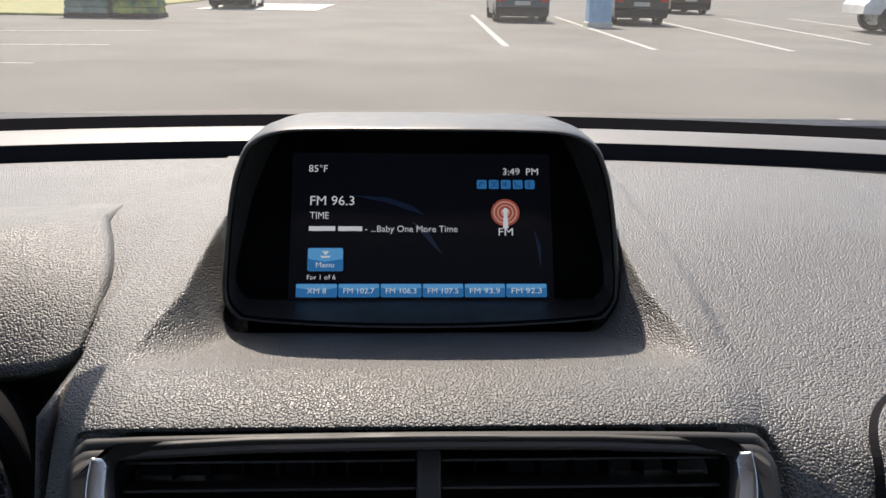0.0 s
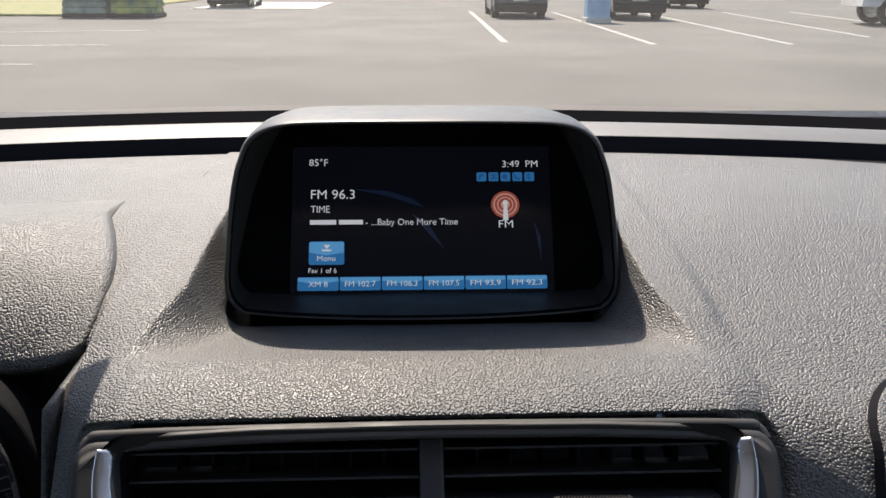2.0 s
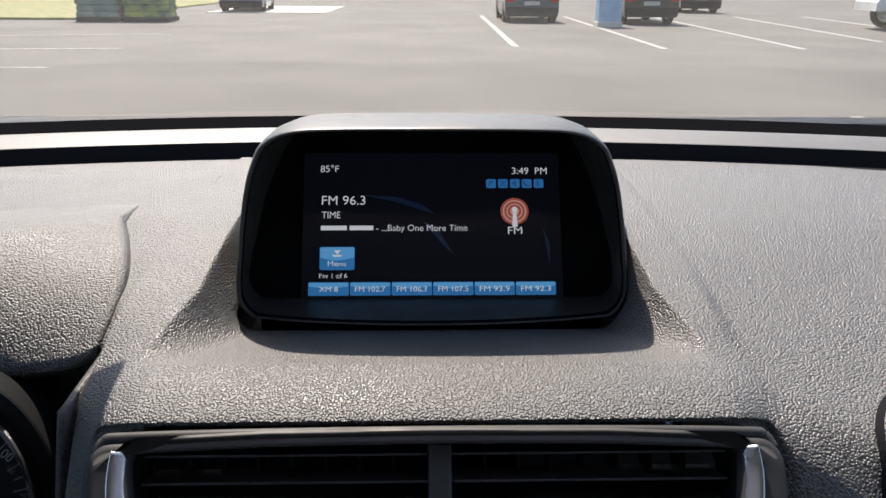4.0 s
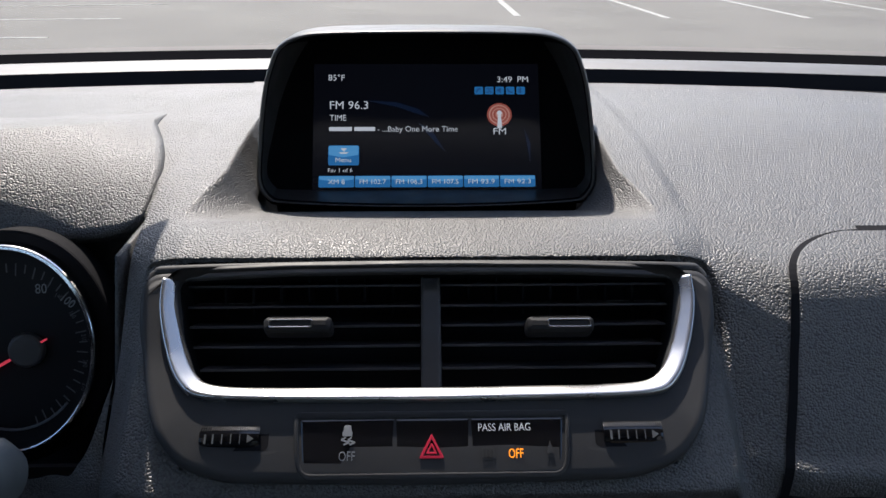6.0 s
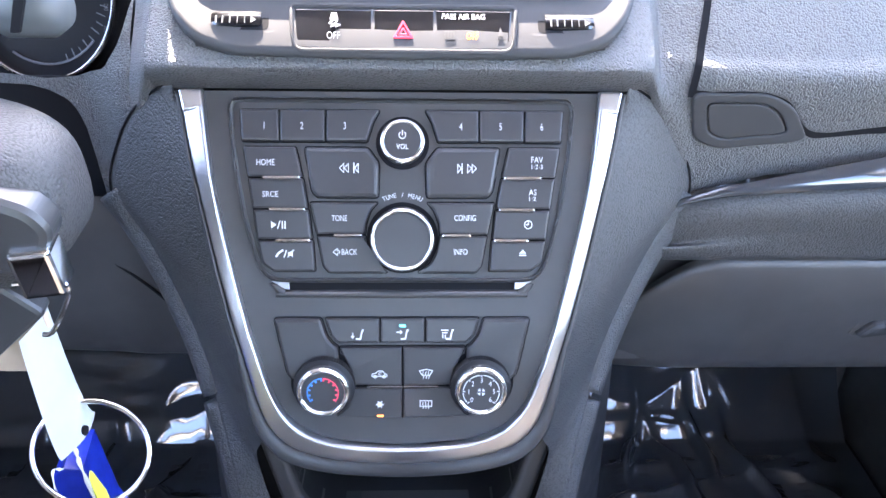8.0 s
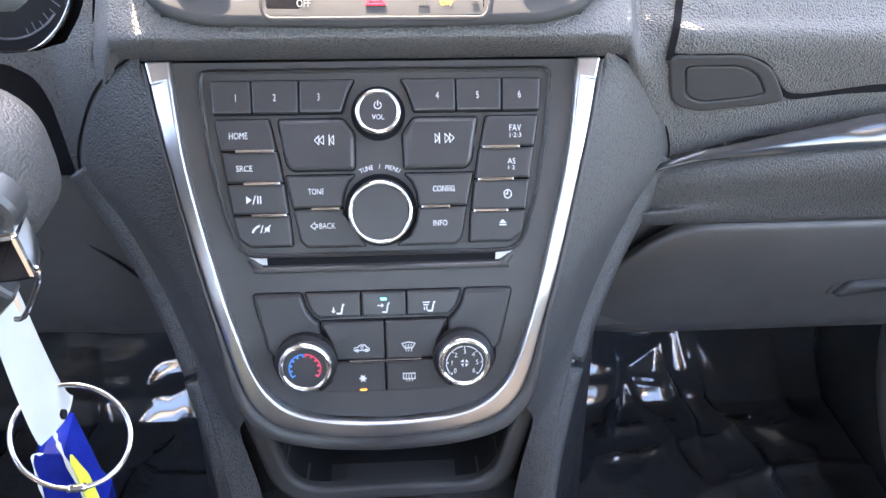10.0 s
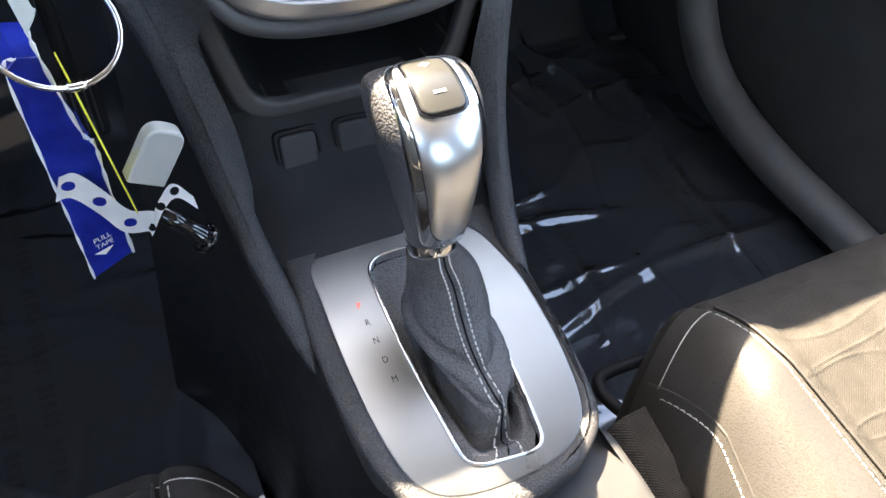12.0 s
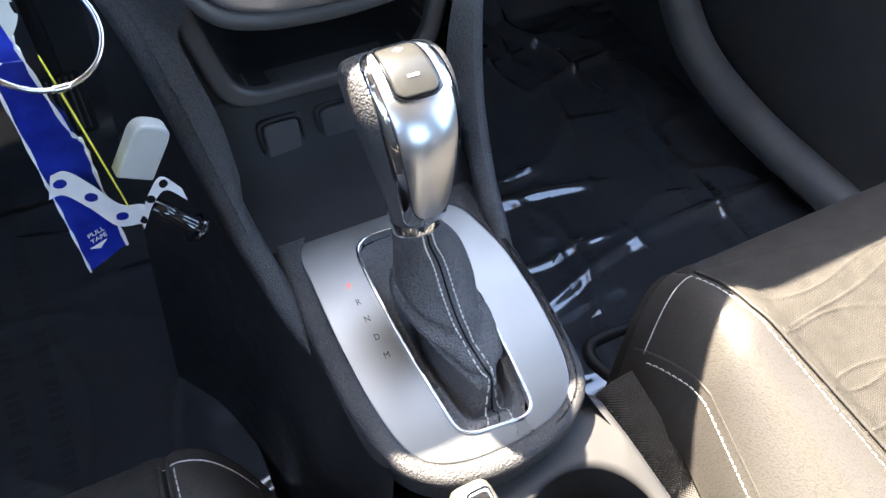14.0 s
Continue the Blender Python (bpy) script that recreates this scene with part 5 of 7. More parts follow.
for x0, x1, z in ((-0.0785, -0.0575, 1.0368), (-0.0750, -0.0548, 1.0210), (-0.0715, -0.0523, 1.0052), (-0.0388, -0.0228, 1.0078)):
    for a, b in ((x0, x1), (-x1, -x0)):
        part("bright_bar", prism(on_stack, rounded([(a, z - 0.0008), (b, z - 0.0008), (b, z + 0.0008), (a, z + 0.0008)], 0.0003), 0.0, 0.0044, 0.0005), M_BRIGHT, radio, "thin chrome bar")


def dial(name, fr, r, depth, parent, ring_m=M_BRIGHT, face_m=M_BUTTON, skirt=0.0, ring_w=0.0024, label=""):
    """A turning knob: dark collar, knurled skirt, bright ring and a flat face."""
    k = thing_part(name, prism(fr, circle(0, 0, r + 0.0026 + skirt), -0.004, 0.0008), M_BLACK, parent, label)
    rings = []
    for rr, h in ((r + skirt, 0.0), (r + skirt, depth * 0.55), (r + skirt * 0.3, depth * 0.62), (r, depth * 0.68)):
        rings.append([fr(rr * math.cos(a), rr * math.sin(a), h) for a in np.linspace(0, 2 * math.pi, 97)[:-1]])
    part("skirt", loft(rings, caps=(True, True)), M_DARK, k)
    if skirt:
        part("knurl", joined(*[tube([fr((r + skirt) * math.cos(a), (r + skirt) * math.sin(a), depth * 0.08), fr((r + skirt) * math.cos(a), (r + skirt) * math.sin(a), depth * 0.54)], 0.00045, 5) for a in np.linspace(0, 2 * math.pi, 73)[:-1]]), M_DARK, k)
    prof = [(r, depth * 0.5), (r + 0.0002, depth * 0.8), (r - 0.0003, depth * 0.93), (r - ring_w * 0.4, depth * 1.0), (r - ring_w * 0.75, depth * 0.985), (r - ring_w, depth * 0.9), (r - ring_w, depth * 0.6)]
    rings = [[fr(rr * math.cos(a), rr * math.sin(a), h) for a in np.linspace(0, 2 * math.pi, 81)[:-1]] for rr, h in prof]
    part("ring", loft(rings, caps=(False, False)), ring_m, k, "chrome ring", smooth=True)
    part("face", prism(fr, circle(0, 0, r - ring_w + 0.0002, 48), depth * 0.5, depth * 0.93, 0.0004), face_m, k)
    return k


def thing_part(name, bm, material, parent, label):
    return part(name, bm, material, parent, label)


vf = stack_frame(0.0, 1.0535)
vol = dial("volume_knob", vf, 0.0125, 0.008, radio, label="small chrome-ringed volume knob")
lettering("VOL", vf, 0, -0.0032, 0.0028, M_WHITE, vol, width=0.0066, h=0.0077)
bars(vf, stroke(arc(0, 0.0032, 0.0019, 125, 415, 20), 0.0005) + stroke([(0, 0.0033), (0, 0.0058)], 0.0006), 0.0075, M_WHITE, vol)
tf = stack_frame(0.0, 1.0062)
dial("tuning_knob", tf, 0.0178, 0.013, radio, label="large chrome-ringed tuning knob", ring_w=0.0026)
for k, ch in enumerate("TUNE / MENU"):
    a = 90 + 25 - 5.0 * k
    if ch != " ":
        u, v = 0.0245 * math.cos(radians(a)), 0.0245 * math.sin(radians(a))
        lettering(ch, tf, u, v, 0.0026, M_WHITE, radio, h=0.0012, turn=a - 90)
part("disc_slot", prism(on_stack, rounded([(-0.0655, 0.9835), (-0.0655, 0.9792), (0.0655, 0.9792), (0.0655, 0.9835)], 0.001), -0.01, 0.0004), M_BLACK, radio, "black disc slot")
part("slot_lip", u_trim([(-0.076, 0.9822), (-0.070, 0.9765), (-0.060, 0.9752), (0.060, 0.9752), (0.070, 0.9765), (0.076, 0.9822)], [(-0.070, 0.9828), (-0.066, 0.9795), (-0.060, 0.9790), (0.060, 0.9790), (0.066, 0.9795), (0.070, 0.9828)], 0.0030, n=80), M_PLAST, radio, smooth=True)
for s in (-1, 1):
    part("slot_end", prism(on_stack, [(s * 0.0745, 0.9838), (s * 0.0648, 0.9832), (s * 0.0645, 0.9796), (s * 0.0668, 0.9796)][::s], 0.0005, 0.0022, 0.0004), M_CHROME, radio, "silver end of the disc slot")

# ---- climate controls ----
clim = thing("climate_control", "climate panel with two chrome-ringed knobs and grey buttons", "climate control", (0, 0.12, 0.92))


def ckey(poly, r=0.001, bevel=0.0012):
    if area2(poly) < 0:
        poly = poly[::-1]
    k = part("button", prism(on_stack, rounded(poly, r), -0.002, 0.0030, bevel), M_BUTTON, clim)
    part("button_gap", prism(on_stack, inset(rounded(poly, r), -0.0007), -0.002, 0.0004), M_BLACK, k)
    return k


sideb = [(-0.0735, 0.9648), (-0.0465, 0.9648), (-0.0440, 0.9560), (-0.0400, 0.9508), (-0.0370, 0.9490), (-0.0370, 0.9300), (-0.0625, 0.9290), (-0.0668, 0.9330)]
ckey(sideb, 0.002, 0.002), ckey(mirrored(sideb), 0.002, 0.002)
topb = [(-0.0440, 0.9648), (-0.0133, 0.9648), (-0.0133, 0.9516), (-0.0370, 0.9516), (-0.0412, 0.9560)]
k1, k2, k3 = ckey(topb), ckey([(-0.0126, 0.9648), (0.0126, 0.9648), (0.0126, 0.9516), (-0.0126, 0.9516)]), ckey(mirrored(topb))
mid = [(-0.0362, 0.9490), (-0.0004, 0.9490), (-0.0004, 0.9268), (-0.0320, 0.9268), (-0.0300, 0.936)]
low = [(-0.0310, 0.9250), (-0.0004, 0.9250), (-0.0004, 0.9062), (-0.0390, 0.9072), (-0.0320, 0.914)]
k4, k5, k6, k7 = ckey(mid), ckey(mirrored(mid)), ckey(low), ckey(mirrored(low))
part("bright_line", prism(on_stack, rounded([(-0.0208, 0.9252), (0.0208, 0.9252), (0.0208, 0.9266), (-0.0208, 0.9266)], 0.0004), 0.0, 0.0040, 0.0004), M_BRIGHT, clim, "thin chrome line")
SH = 0.0032


def seat_mark(cx, cz, arrows):
    polys = stroke([(cx - 0.0010, cz - 0.0022), (cx + 0.0014, cz - 0.0022), (cx + 0.0022, cz + 0.0018)], 0.0009) + stroke([(cx + 0.0024, cz + 0.0026), (cx + 0.003, cz + 0.0026)], 0.0010)
    for (x0, z0, x1, z1) in arrows:
        polys += stroke([(cx + x0, cz + z0), (cx + x1, cz + z1)], 0.0006)
    return polys


bars(on_stack, seat_mark(-0.0255, 0.9562, [(-0.003, 0.0012, -0.003, -0.0014), (-0.0038, -0.0006, -0.003, -0.0016), (-0.0022, -0.0006, -0.003, -0.0016)]), SH, M_WHITE, k1)
bars(on_stack, seat_mark(0.0002, 0.9562, [(-0.0036, 0.0016, -0.0008, 0.0016), (-0.0014, 0.0024, -0.0006, 0.0016), (-0.0014, 0.0008, -0.0006, 0.0016)]), SH, M_WHITE, k2)
bars(on_stack, seat_mark(0.0262, 0.9562, [(-0.0038, 0.0026, 0.0000, 0.0026), (-0.0034, 0.0012, -0.0006, 0.0012), (-0.003, 0.0, -0.003, -0.0016), (-0.0016, 0.0, -0.0016, -0.0016)]), SH, M_WHITE, k3)
M_CYAN = principled("cyan_lit", (0.05, 0.3, 0.4), 0.5, emit=(0.1, 0.75, 1.0), power=0.14)
M_ORANGE = principled("orange_lit", (0.5, 0.15, 0.03), 0.5, emit=(1.0, 0.25, 0.05), power=0.16)
bars(on_stack, [[(-0.0018, 0.9606), (0.0018, 0.9606), (0.0018, 0.9618), (-0.0018, 0.9618)]], SH, M_CYAN, k2, "indicator_light")
bars(on_stack, [[(-0.0152, 0.9076), (-0.0114, 0.9076), (-0.0114, 0.9087), (-0.0152, 0.9087)]], SH, M_ORANGE, k6, "indicator_light")
c, z = -0.0135, 0.9335
bars(on_stack, stroke([(c - 0.0044, z - 0.001), (c - 0.0042, z + 0.0004), (c - 0.0022, z + 0.0008), (c - 0.0008, z + 0.0022), (c + 0.0018, z + 0.0022), (c + 0.0032, z + 0.0006), (c + 0.0044, z), (c + 0.0044, z - 0.001), (c - 0.0044, z - 0.001)], 0.0005)
     + stroke(arc(c - 0.0025, z - 0.0012, 0.0008, 0, 360, 10), 0.0005) + stroke(arc(c + 0.0027, z - 0.0012, 0.0008, 0, 360, 10), 0.0005) + stroke(arc(c + 0.0004, z + 0.0006, 0.0008, 20, 300, 8), 0.0004), SH, M_WHITE, k4)
c, z = 0.0136, 0.9336
bars(on_stack, stroke([(c - 0.0022, z - 0.0006), (c - 0.0038, z + 0.0022), (c, z + 0.0030), (c + 0.0038, z + 0.0022), (c + 0.0022, z - 0.0006), (c - 0.0022, z - 0.0006)], 0.0005) + [q for d in (-0.0016, 0.0, 0.0016) for q in stroke([(c + d, z + 0.0016), (c + d - 0.0003, z), (c + d + 0.0003, z - 0.0012), (c + d, z - 0.0026)], 0.0004)], SH, M_WHITE, k5)
c, z = -0.0134, 0.9152
bars(on_stack, [q for a in range(0, 180, 60) for q in stroke([(c - 0.0021 * math.cos(radians(a)), z - 0.0021 * math.sin(radians(a))), (c + 0.0021 * math.cos(radians(a)), z + 0.0021 * math.sin(radians(a)))], 0.0006)] + stroke(arc(c, z, 0.0012, 0, 360, 12), 0.0005), SH, M_WHITE, k6)
c, z = 0.0136, 0.9152
bars(on_stack, stroke([(c - 0.0034, z - 0.0012), (c - 0.0034, z + 0.0022), (c + 0.0034, z + 0.0022), (c + 0.0034, z - 0.0012), (c - 0.0034, z - 0.0012)], 0.0005) + [q for d in (-0.0016, 0.0, 0.0016) for q in stroke([(c + d, z + 0.0014), (c + d - 0.0003, z), (c + d + 0.0003, z - 0.0012), (c + d, z - 0.0026)], 0.0004)], SH, M_WHITE, k7)
M_TB = principled("printed_blue", (0.03, 0.15, 0.5), 0.5, emit=(0.05, 0.25, 0.7), power=0.03)
M_TR = principled("printed_red", (0.5, 0.04, 0.08), 0.5, emit=(0.6, 0.06, 0.12), power=0.03)
for s in (-1, 1):
    kf = stack_frame(s * 0.0452, 0.9275)
    kd = dial("temperature_knob" if s < 0 else "fan_knob", kf, 0.0150, 0.0145, clim, skirt=0.0024, ring_w=0.0032, label="chrome-ringed temperature knob" if s < 0 else "chrome-ringed fan speed knob")
    H = 0.0138
    if s < 0:
        for a0, m in ((150, M_TB), (30, M_TR)):
            a1 = 95 if a0 == 150 else 85
            ext = 215 if a0 == 150 else -35
            marks = stroke(arc(0, 0, 0.0088, ext, a1, 22), 0.0006)
            for a in np.linspace(ext, a1, 6):
                marks += stroke([(0.0088 * math.cos(radians(a)), 0.0088 * math.sin(radians(a))), (0.0074 * math.cos(radians(a)), 0.0074 * math.sin(radians(a)))], 0.0009)
            bars(kf, marks, H, m, kd, "temperature_scale")
    else:
        for i in range(7):
            a = 222 - 44 * i
            lettering(str(i), kf, 0.0072 * math.cos(radians(a)), 0.0072 * math.sin(radians(a)), 0.0030, M_WHITE, kd, h=H)
            if i < 6:
                bars(kf, stroke(arc(0, 0, 0.0104, a - 6, a - 38, 5), 0.0005), H, M_WHITE, kd, "fan_scale")
            bars(kf, stroke([(0.0104 * math.cos(radians(a)), 0.0104 * math.sin(radians(a))), (0.0094 * math.cos(radians(a)), 0.0094 * math.sin(radians(a)))], 0.0006), H, M_WHITE, kd, "fan_scale")
        bars(kf, [[(0.0006 * math.cos(radians(a)), 0.0006 * math.sin(radians(a))), (0.0024 * math.cos(radians(a - 30)), 0.0024 * math.sin(radians(a - 30))), (0.0024 * math.cos(radians(a + 25)), 0.0024 * math.sin(radians(a + 25)))] for a in (45, 135, 225, 315)], H, M_WHITE, kd, "fan_symbol")

# ---- grained wedges beside the stack, and the padded rails below them ----
RAIL = [(0.180, 0.208, 1.004), (0.166, 0.200, 0.982), (0.148, 0.184, 0.950), (0.132, 0.164, 0.918), (0.1195, 0.142, 0.888), (0.110, 0.124, 0.855), (0.103, 0.106, 0.818), (0.0965, 0.082, 0.780), (0.0905, 0.052, 0.750), (0.0850, 0.015, 0.7305), (0.0810, -0.03, 0.7215), (0.077, -0.075, 0.717)]
for s in (-1, 1):
    wedge = thing("side_panel", "grained dark grey wedge beside the centre stack", "panel", (s * 0.14, 0.19, 0.95), "stack side panels")
    ins = [on_stack(s * x, z, -0.002) for x, z in [(a, b) for a, b in CHIN[:7]]]
    ins = spline(ins + [Vector((s * x, y, z)) for x, y, z in ((0.0925, 0.121, 0.866), (0.0895, 0.119, 0.843), (0.085, 0.114, 0.822), (0.0815, 0.106, 0.800), (0.081, 0.088, 0.772))], 60)
    outs = spline([(s * 0.131, 0.197, 1.083), (s * 0.154, 0.2025, 1.066), (s * 0.171, 0.2085, 1.043), (s * 0.1835, 0.209, 1.008), (s * 0.166, 0.200, 0.981), (s * 0.146, 0.183, 0.948), (s * 0.1295, 0.163, 0.915), (s * 0.1175, 0.140, 0.885), (s * 0.109, 0.122, 0.855), (s * 0.102, 0.104, 0.818), (s * 0.0955, 0.080, 0.780), (s * 0.090, 0.055, 0.752)], 60)
    rows = []
    for a, b in zip(ins, outs):
        rows.append([a.lerp(b, t) + Vector((0, -0.0012 * math.sin(math.pi * t), 0)) for t in np.linspace(0, 1, 10)] + [b + Vector((0, 0.012, 0))])
    part("wedge_seam", tube([b + Vector((0, -0.0005, 0)) for b in outs[:30]], 0.0008, 6), M_BLACK, wedge)
    part("wedge_skin", loft(rows, closed=False), M_SIDE, wedge, smooth=True)
    up, dn = RAIL[:5], RAIL[4:9] + [(0.0838, 0.020, 0.7315), (0.0800, -0.010, 0.7200), (0.0760, -0.035, 0.7100)]
    rail = thing("padded_rail", "dark grained padded rail down the console side", "trim", (s * 0.13, 0.17, 0.93), "console rails")
    p = spline([(s * x, y + 0.012, z) for x, y, z in up], 30)
    part("upper_rail", tube(p, [0.017 - 0.006 * k / 29 for k in range(30)], 12, up=(0, -1, 0.4)), M_SIDE, rail, smooth=True)
    p = spline([(s * x, y + 0.010, z - 0.004) for x, y, z in dn], 50)
    part("lower_rail", tube(p, [0.011 - 0.003 * k / 49 - 0.006 * max(0.0, (k - 36) / 13) ** 1.5 for k in range(50)], 12, up=(0, -1, 0.4)), M_SIDE, rail, smooth=True)

# ---- passenger side below the airbag ----
low_dash = thing("lower_dashboard", "grained lower dashboard with a gloss black trim strip and glovebox", "dashboard", (0.45, 0.2, 0.9))
TR = [(0.155, 0.207, 0.990), (0.178, 0.202, 1.004), (0.201, 0.198, 1.0125), (0.25, 0.195, 1.0215), (0.288, 0.193, 1.0270), (0.33, 0.192, 1.0325), (0.45, 0.190, 1.042), (0.76, 0.19, 1.048)]


def line_at(x):
    return float(np.interp(x, [p[0] for p in TR], [p[1] for p in TR])), float(np.interp(x, [p[0] for p in TR], [p[2] for p in TR]))


def strip_width(x):
    return 0.003 + 0.0125 * min(1.15, max(0.0, (x - 0.155) / 0.133)) ** 1.4


M_PIANO = principled("gloss_trim_strip", (0.03, 0.035, 0.042), 0.1, coat=0.8)
rows = []
for x in np.concatenate([np.linspace(0.155, 0.34, 40), np.linspace(0.36, 0.76, 20)]):
    y, z = line_at(x)
    w = strip_width(x)
    rows.append([Vector((x, y - 0.002 - 0.002 * math.sin(math.pi * t) + 0.5 * w * t, z - w / 2 + w * t)) for t in np.linspace(0, 1, 9)])
part("trim_strip", loft(rows, closed=False), M_PIANO, low_dash, "gloss dark trim strip", smooth=True)


def roll(x, t):
    y, z = line_at(x)
    w = strip_width(x)
    pts = [(y + 0.012, z - w / 2 + 0.001), (y + 0.001, z - w / 2 - 0.003), (y - 0.003, z - w / 2 - 0.014), (y - 0.001, z - w / 2 - 0.030), (0.1955, 0.974), (0.198, 0.963), (0.208, 0.956)]
    q = spline([(0, a, b) for a, b in pts], 25)
    j = min(23, int(t * 24))
    p = q[j].lerp(q[j + 1], t * 24 - j)
    return Vector((x, p.y, p.z))


part("knee_roll", sheet(roll, np.concatenate([np.linspace(0.150, 0.34, 40), np.linspace(0.36, 0.76, 20)]), np.linspace(0, 1, 25)), M_SIDE, low_dash, smooth=True)


def glove(x, t):
    pts = [(0.207, 0.962), (0.2005, 0.953), (0.205, 0.915), (0.213, 0.880), (0.222, 0.852), (0.240, 0.838), (0.30, 0.825), (0.52, 0.80)]
    q = spline([(0, a, b) for a, b in pts], 29)
    j = min(27, int(t * 28))
    p = q[j].lerp(q[j + 1], t * 28 - j)
    bend = 0.075 * max(0.0, 1 - (x - 0.145) / 0.075) ** 2
    return Vector((x, p.y + 0.25 * bend * (1 - t), p.z - bend * max(0.0, 1 - t * 1.8)))


part("glovebox_door", sheet(glove, np.concatenate([np.linspace(0.128, 0.3, 30), np.linspace(0.32, 0.72, 16)]), np.linspace(0, 1, 29)), M_PLAST, low_dash, "smooth dark grey glovebox door", smooth=True)
part("filler", sheet(lambda x, v: Vector((0.112 + 0.06 * x, 0.18 + 0.03 * x + 0.3 * v, 0.99 - 0.16 * (1 - x) - 0.05 * v)), np.linspace(0, 1, 8), np.linspace(0, 1, 5)), M_DARK, low_dash)
part("corner_filler", sheet(lambda x, z: Vector((x, 0.222 + 0.02 * (x - 0.12), z)), np.linspace(0.115, 0.3, 8), np.linspace(0.86, 1.0, 6), thick=0.003), M_PLAST, low_dash)
gh = flat_frame((0.366, 0.2085, 0.912), (1, 0.02, 0.03), (0, -0.12, 1))
hnd = part("glovebox_handle", ring_plate(gh, rounded([(-0.044, -0.022), (0.05, -0.022), (0.05, 0.028), (-0.028, 0.028)], 0.006), rounded([(-0.036, -0.012), (0.046, -0.012), (0.046, 0.02), (-0.022, 0.02)], 0.005), -0.004, 0.0015, -0.012, 60, 0.001), M_PLAST, low_dash, "recessed latch handle")
part("latch_lip", prism(gh, rounded([(-0.04, -0.018), (0.03, -0.018), (0.036, -0.006), (-0.03, -0.006)], 0.003), -0.004, 0.007, 0.003), M_FRAME, hnd)
# oval recess under the airbag panel
of = flat_frame((0.206, 0.2028, 1.0603), (1, 0.01, -0.02), (0, -0.20, 1))
badge = thing("blank_cover", "dark plastic blanking cover in a raised frame", "cover", (0.207, 0.205, 1.06))
oo = [(-0.037, 0.016), (0.010, 0.017), (0.028, 0.008), (0.043, -0.014), (0.034, -0.017), (-0.012, -0.023), (-0.029, -0.016)]
oi = [(-0.027, 0.0100), (0.008, 0.0105), (0.020, 0.0040), (0.0290, -0.0090), (0.022, -0.0115), (-0.010, -0.0155), (-0.0205, -0.0115)]
part("cover_frame", ring_plate(of, rounded(oo, 0.008), rounded(oi, 0.006), -0.012, 0.0009, -0.002, 90, 0.0012), M_FRAME, badge, smooth=True)
part("cover_face", prism(of, inset(rounded(oi, 0.006), 0.0008), -0.004, 0.0009, 0.0008), M_FRAME, badge)

# ---- driver's knee panel ----
knee = thing("knee_panel", "smooth dark grey knee panel under the steering column", "panel", (-0.35, 0.22, 0.9))


def knee_at(x, t):
    pts = [(0.213, 1.000), (0.212, 0.965), (0.216, 0.93), (0.222, 0.89), (0.230, 0.862), (0.246, 0.852), (0.34, 0.84), (0.55, 0.82)]
    q = spline([(0, a, b) for a, b in pts], 29)
    j = min(27, int(t * 28))
    p = q[j].lerp(q[j + 1], t * 28 - j)
    return Vector((-x, p.y + 0.02 * max(0.0, (x - 0.2)) ** 0.5, p.z))


part("knee_skin", sheet(knee_at, np.concatenate([np.linspace(0.125, 0.3, 24), np.linspace(0.32, 0.72, 14)]), np.linspace(0, 1, 29)), M_PLAST, knee, smooth=True)
part("knee_seam", tube(spline([(-0.30, 0.222, 0.962), (-0.215, 0.2165, 0.956), (-0.192, 0.2145, 0.946), (-0.164, 0.2155, 0.914), (-0.148, 0.219, 0.875)], 30), 0.0011, 6), M_BLACK, knee, smooth=True)


# ---- storage bin and lower console ----
bin_t = thing("storage_bin", "open dark storage tray in a grey surround below the stack", "tray", (0, 0.14, 0.83))
bf = flat_frame((0.002, 0.128, 0.832), (1, 0, 0), (0, 0.12, 1))
b_in = rounded([(-0.083, 0.044), (-0.066, -0.026), (0.066, -0.026), (0.083, 0.044)], [0.004, 0.02, 0.02, 0.004], 8)
b_out = rounded([(-0.098, 0.050), (-0.078, -0.038), (0.078, -0.038), (0.098, 0.050)], [0.004, 0.026, 0.026, 0.004], 8)
part("surround", ring_plate(bf, b_out, b_in, -0.006, 0.003, -0.02, 120, 0.003), M_PLAST, bin_t, smooth=True)
rings = [[bf(u, v, h) for u, v in resample(b_in, 80)] for h in (-0.004, -0.05)] + [[bf(u * 0.9, v * 0.8, -0.1) for u, v in resample(b_in, 80)]]
part("tray_inside", loft(rings, caps=(False, True)), M_DARK, bin_t, smooth=True)

part("backing", ring_plate(bf, rounded([(-0.118, 0.050), (-0.090, -0.05), (0.090, -0.05), (0.118, 0.050)], 0.01), inset(b_in, -0.003), -0.016, -0.008, -0.016, 120, 0.001), M_DARK, bin_t)
cons = thing("centre_console", "dark grey centre console round the gear lever", "console", (0, 0, 0.36))
PZ = lambda y: 0.7195 + 0.06 * y


def front_wall(u, v):
    """From the tray's lower edge down to the gear plate."""
    half = 0.098 - 0.014 * v
    y = 0.128 - 0.03 * v - 0.045 * v ** 4
    z = 0.797 - 0.072 * v
    return Vector((0.002 + half * u, y + 0.006 * u * u * (1 - v), z))


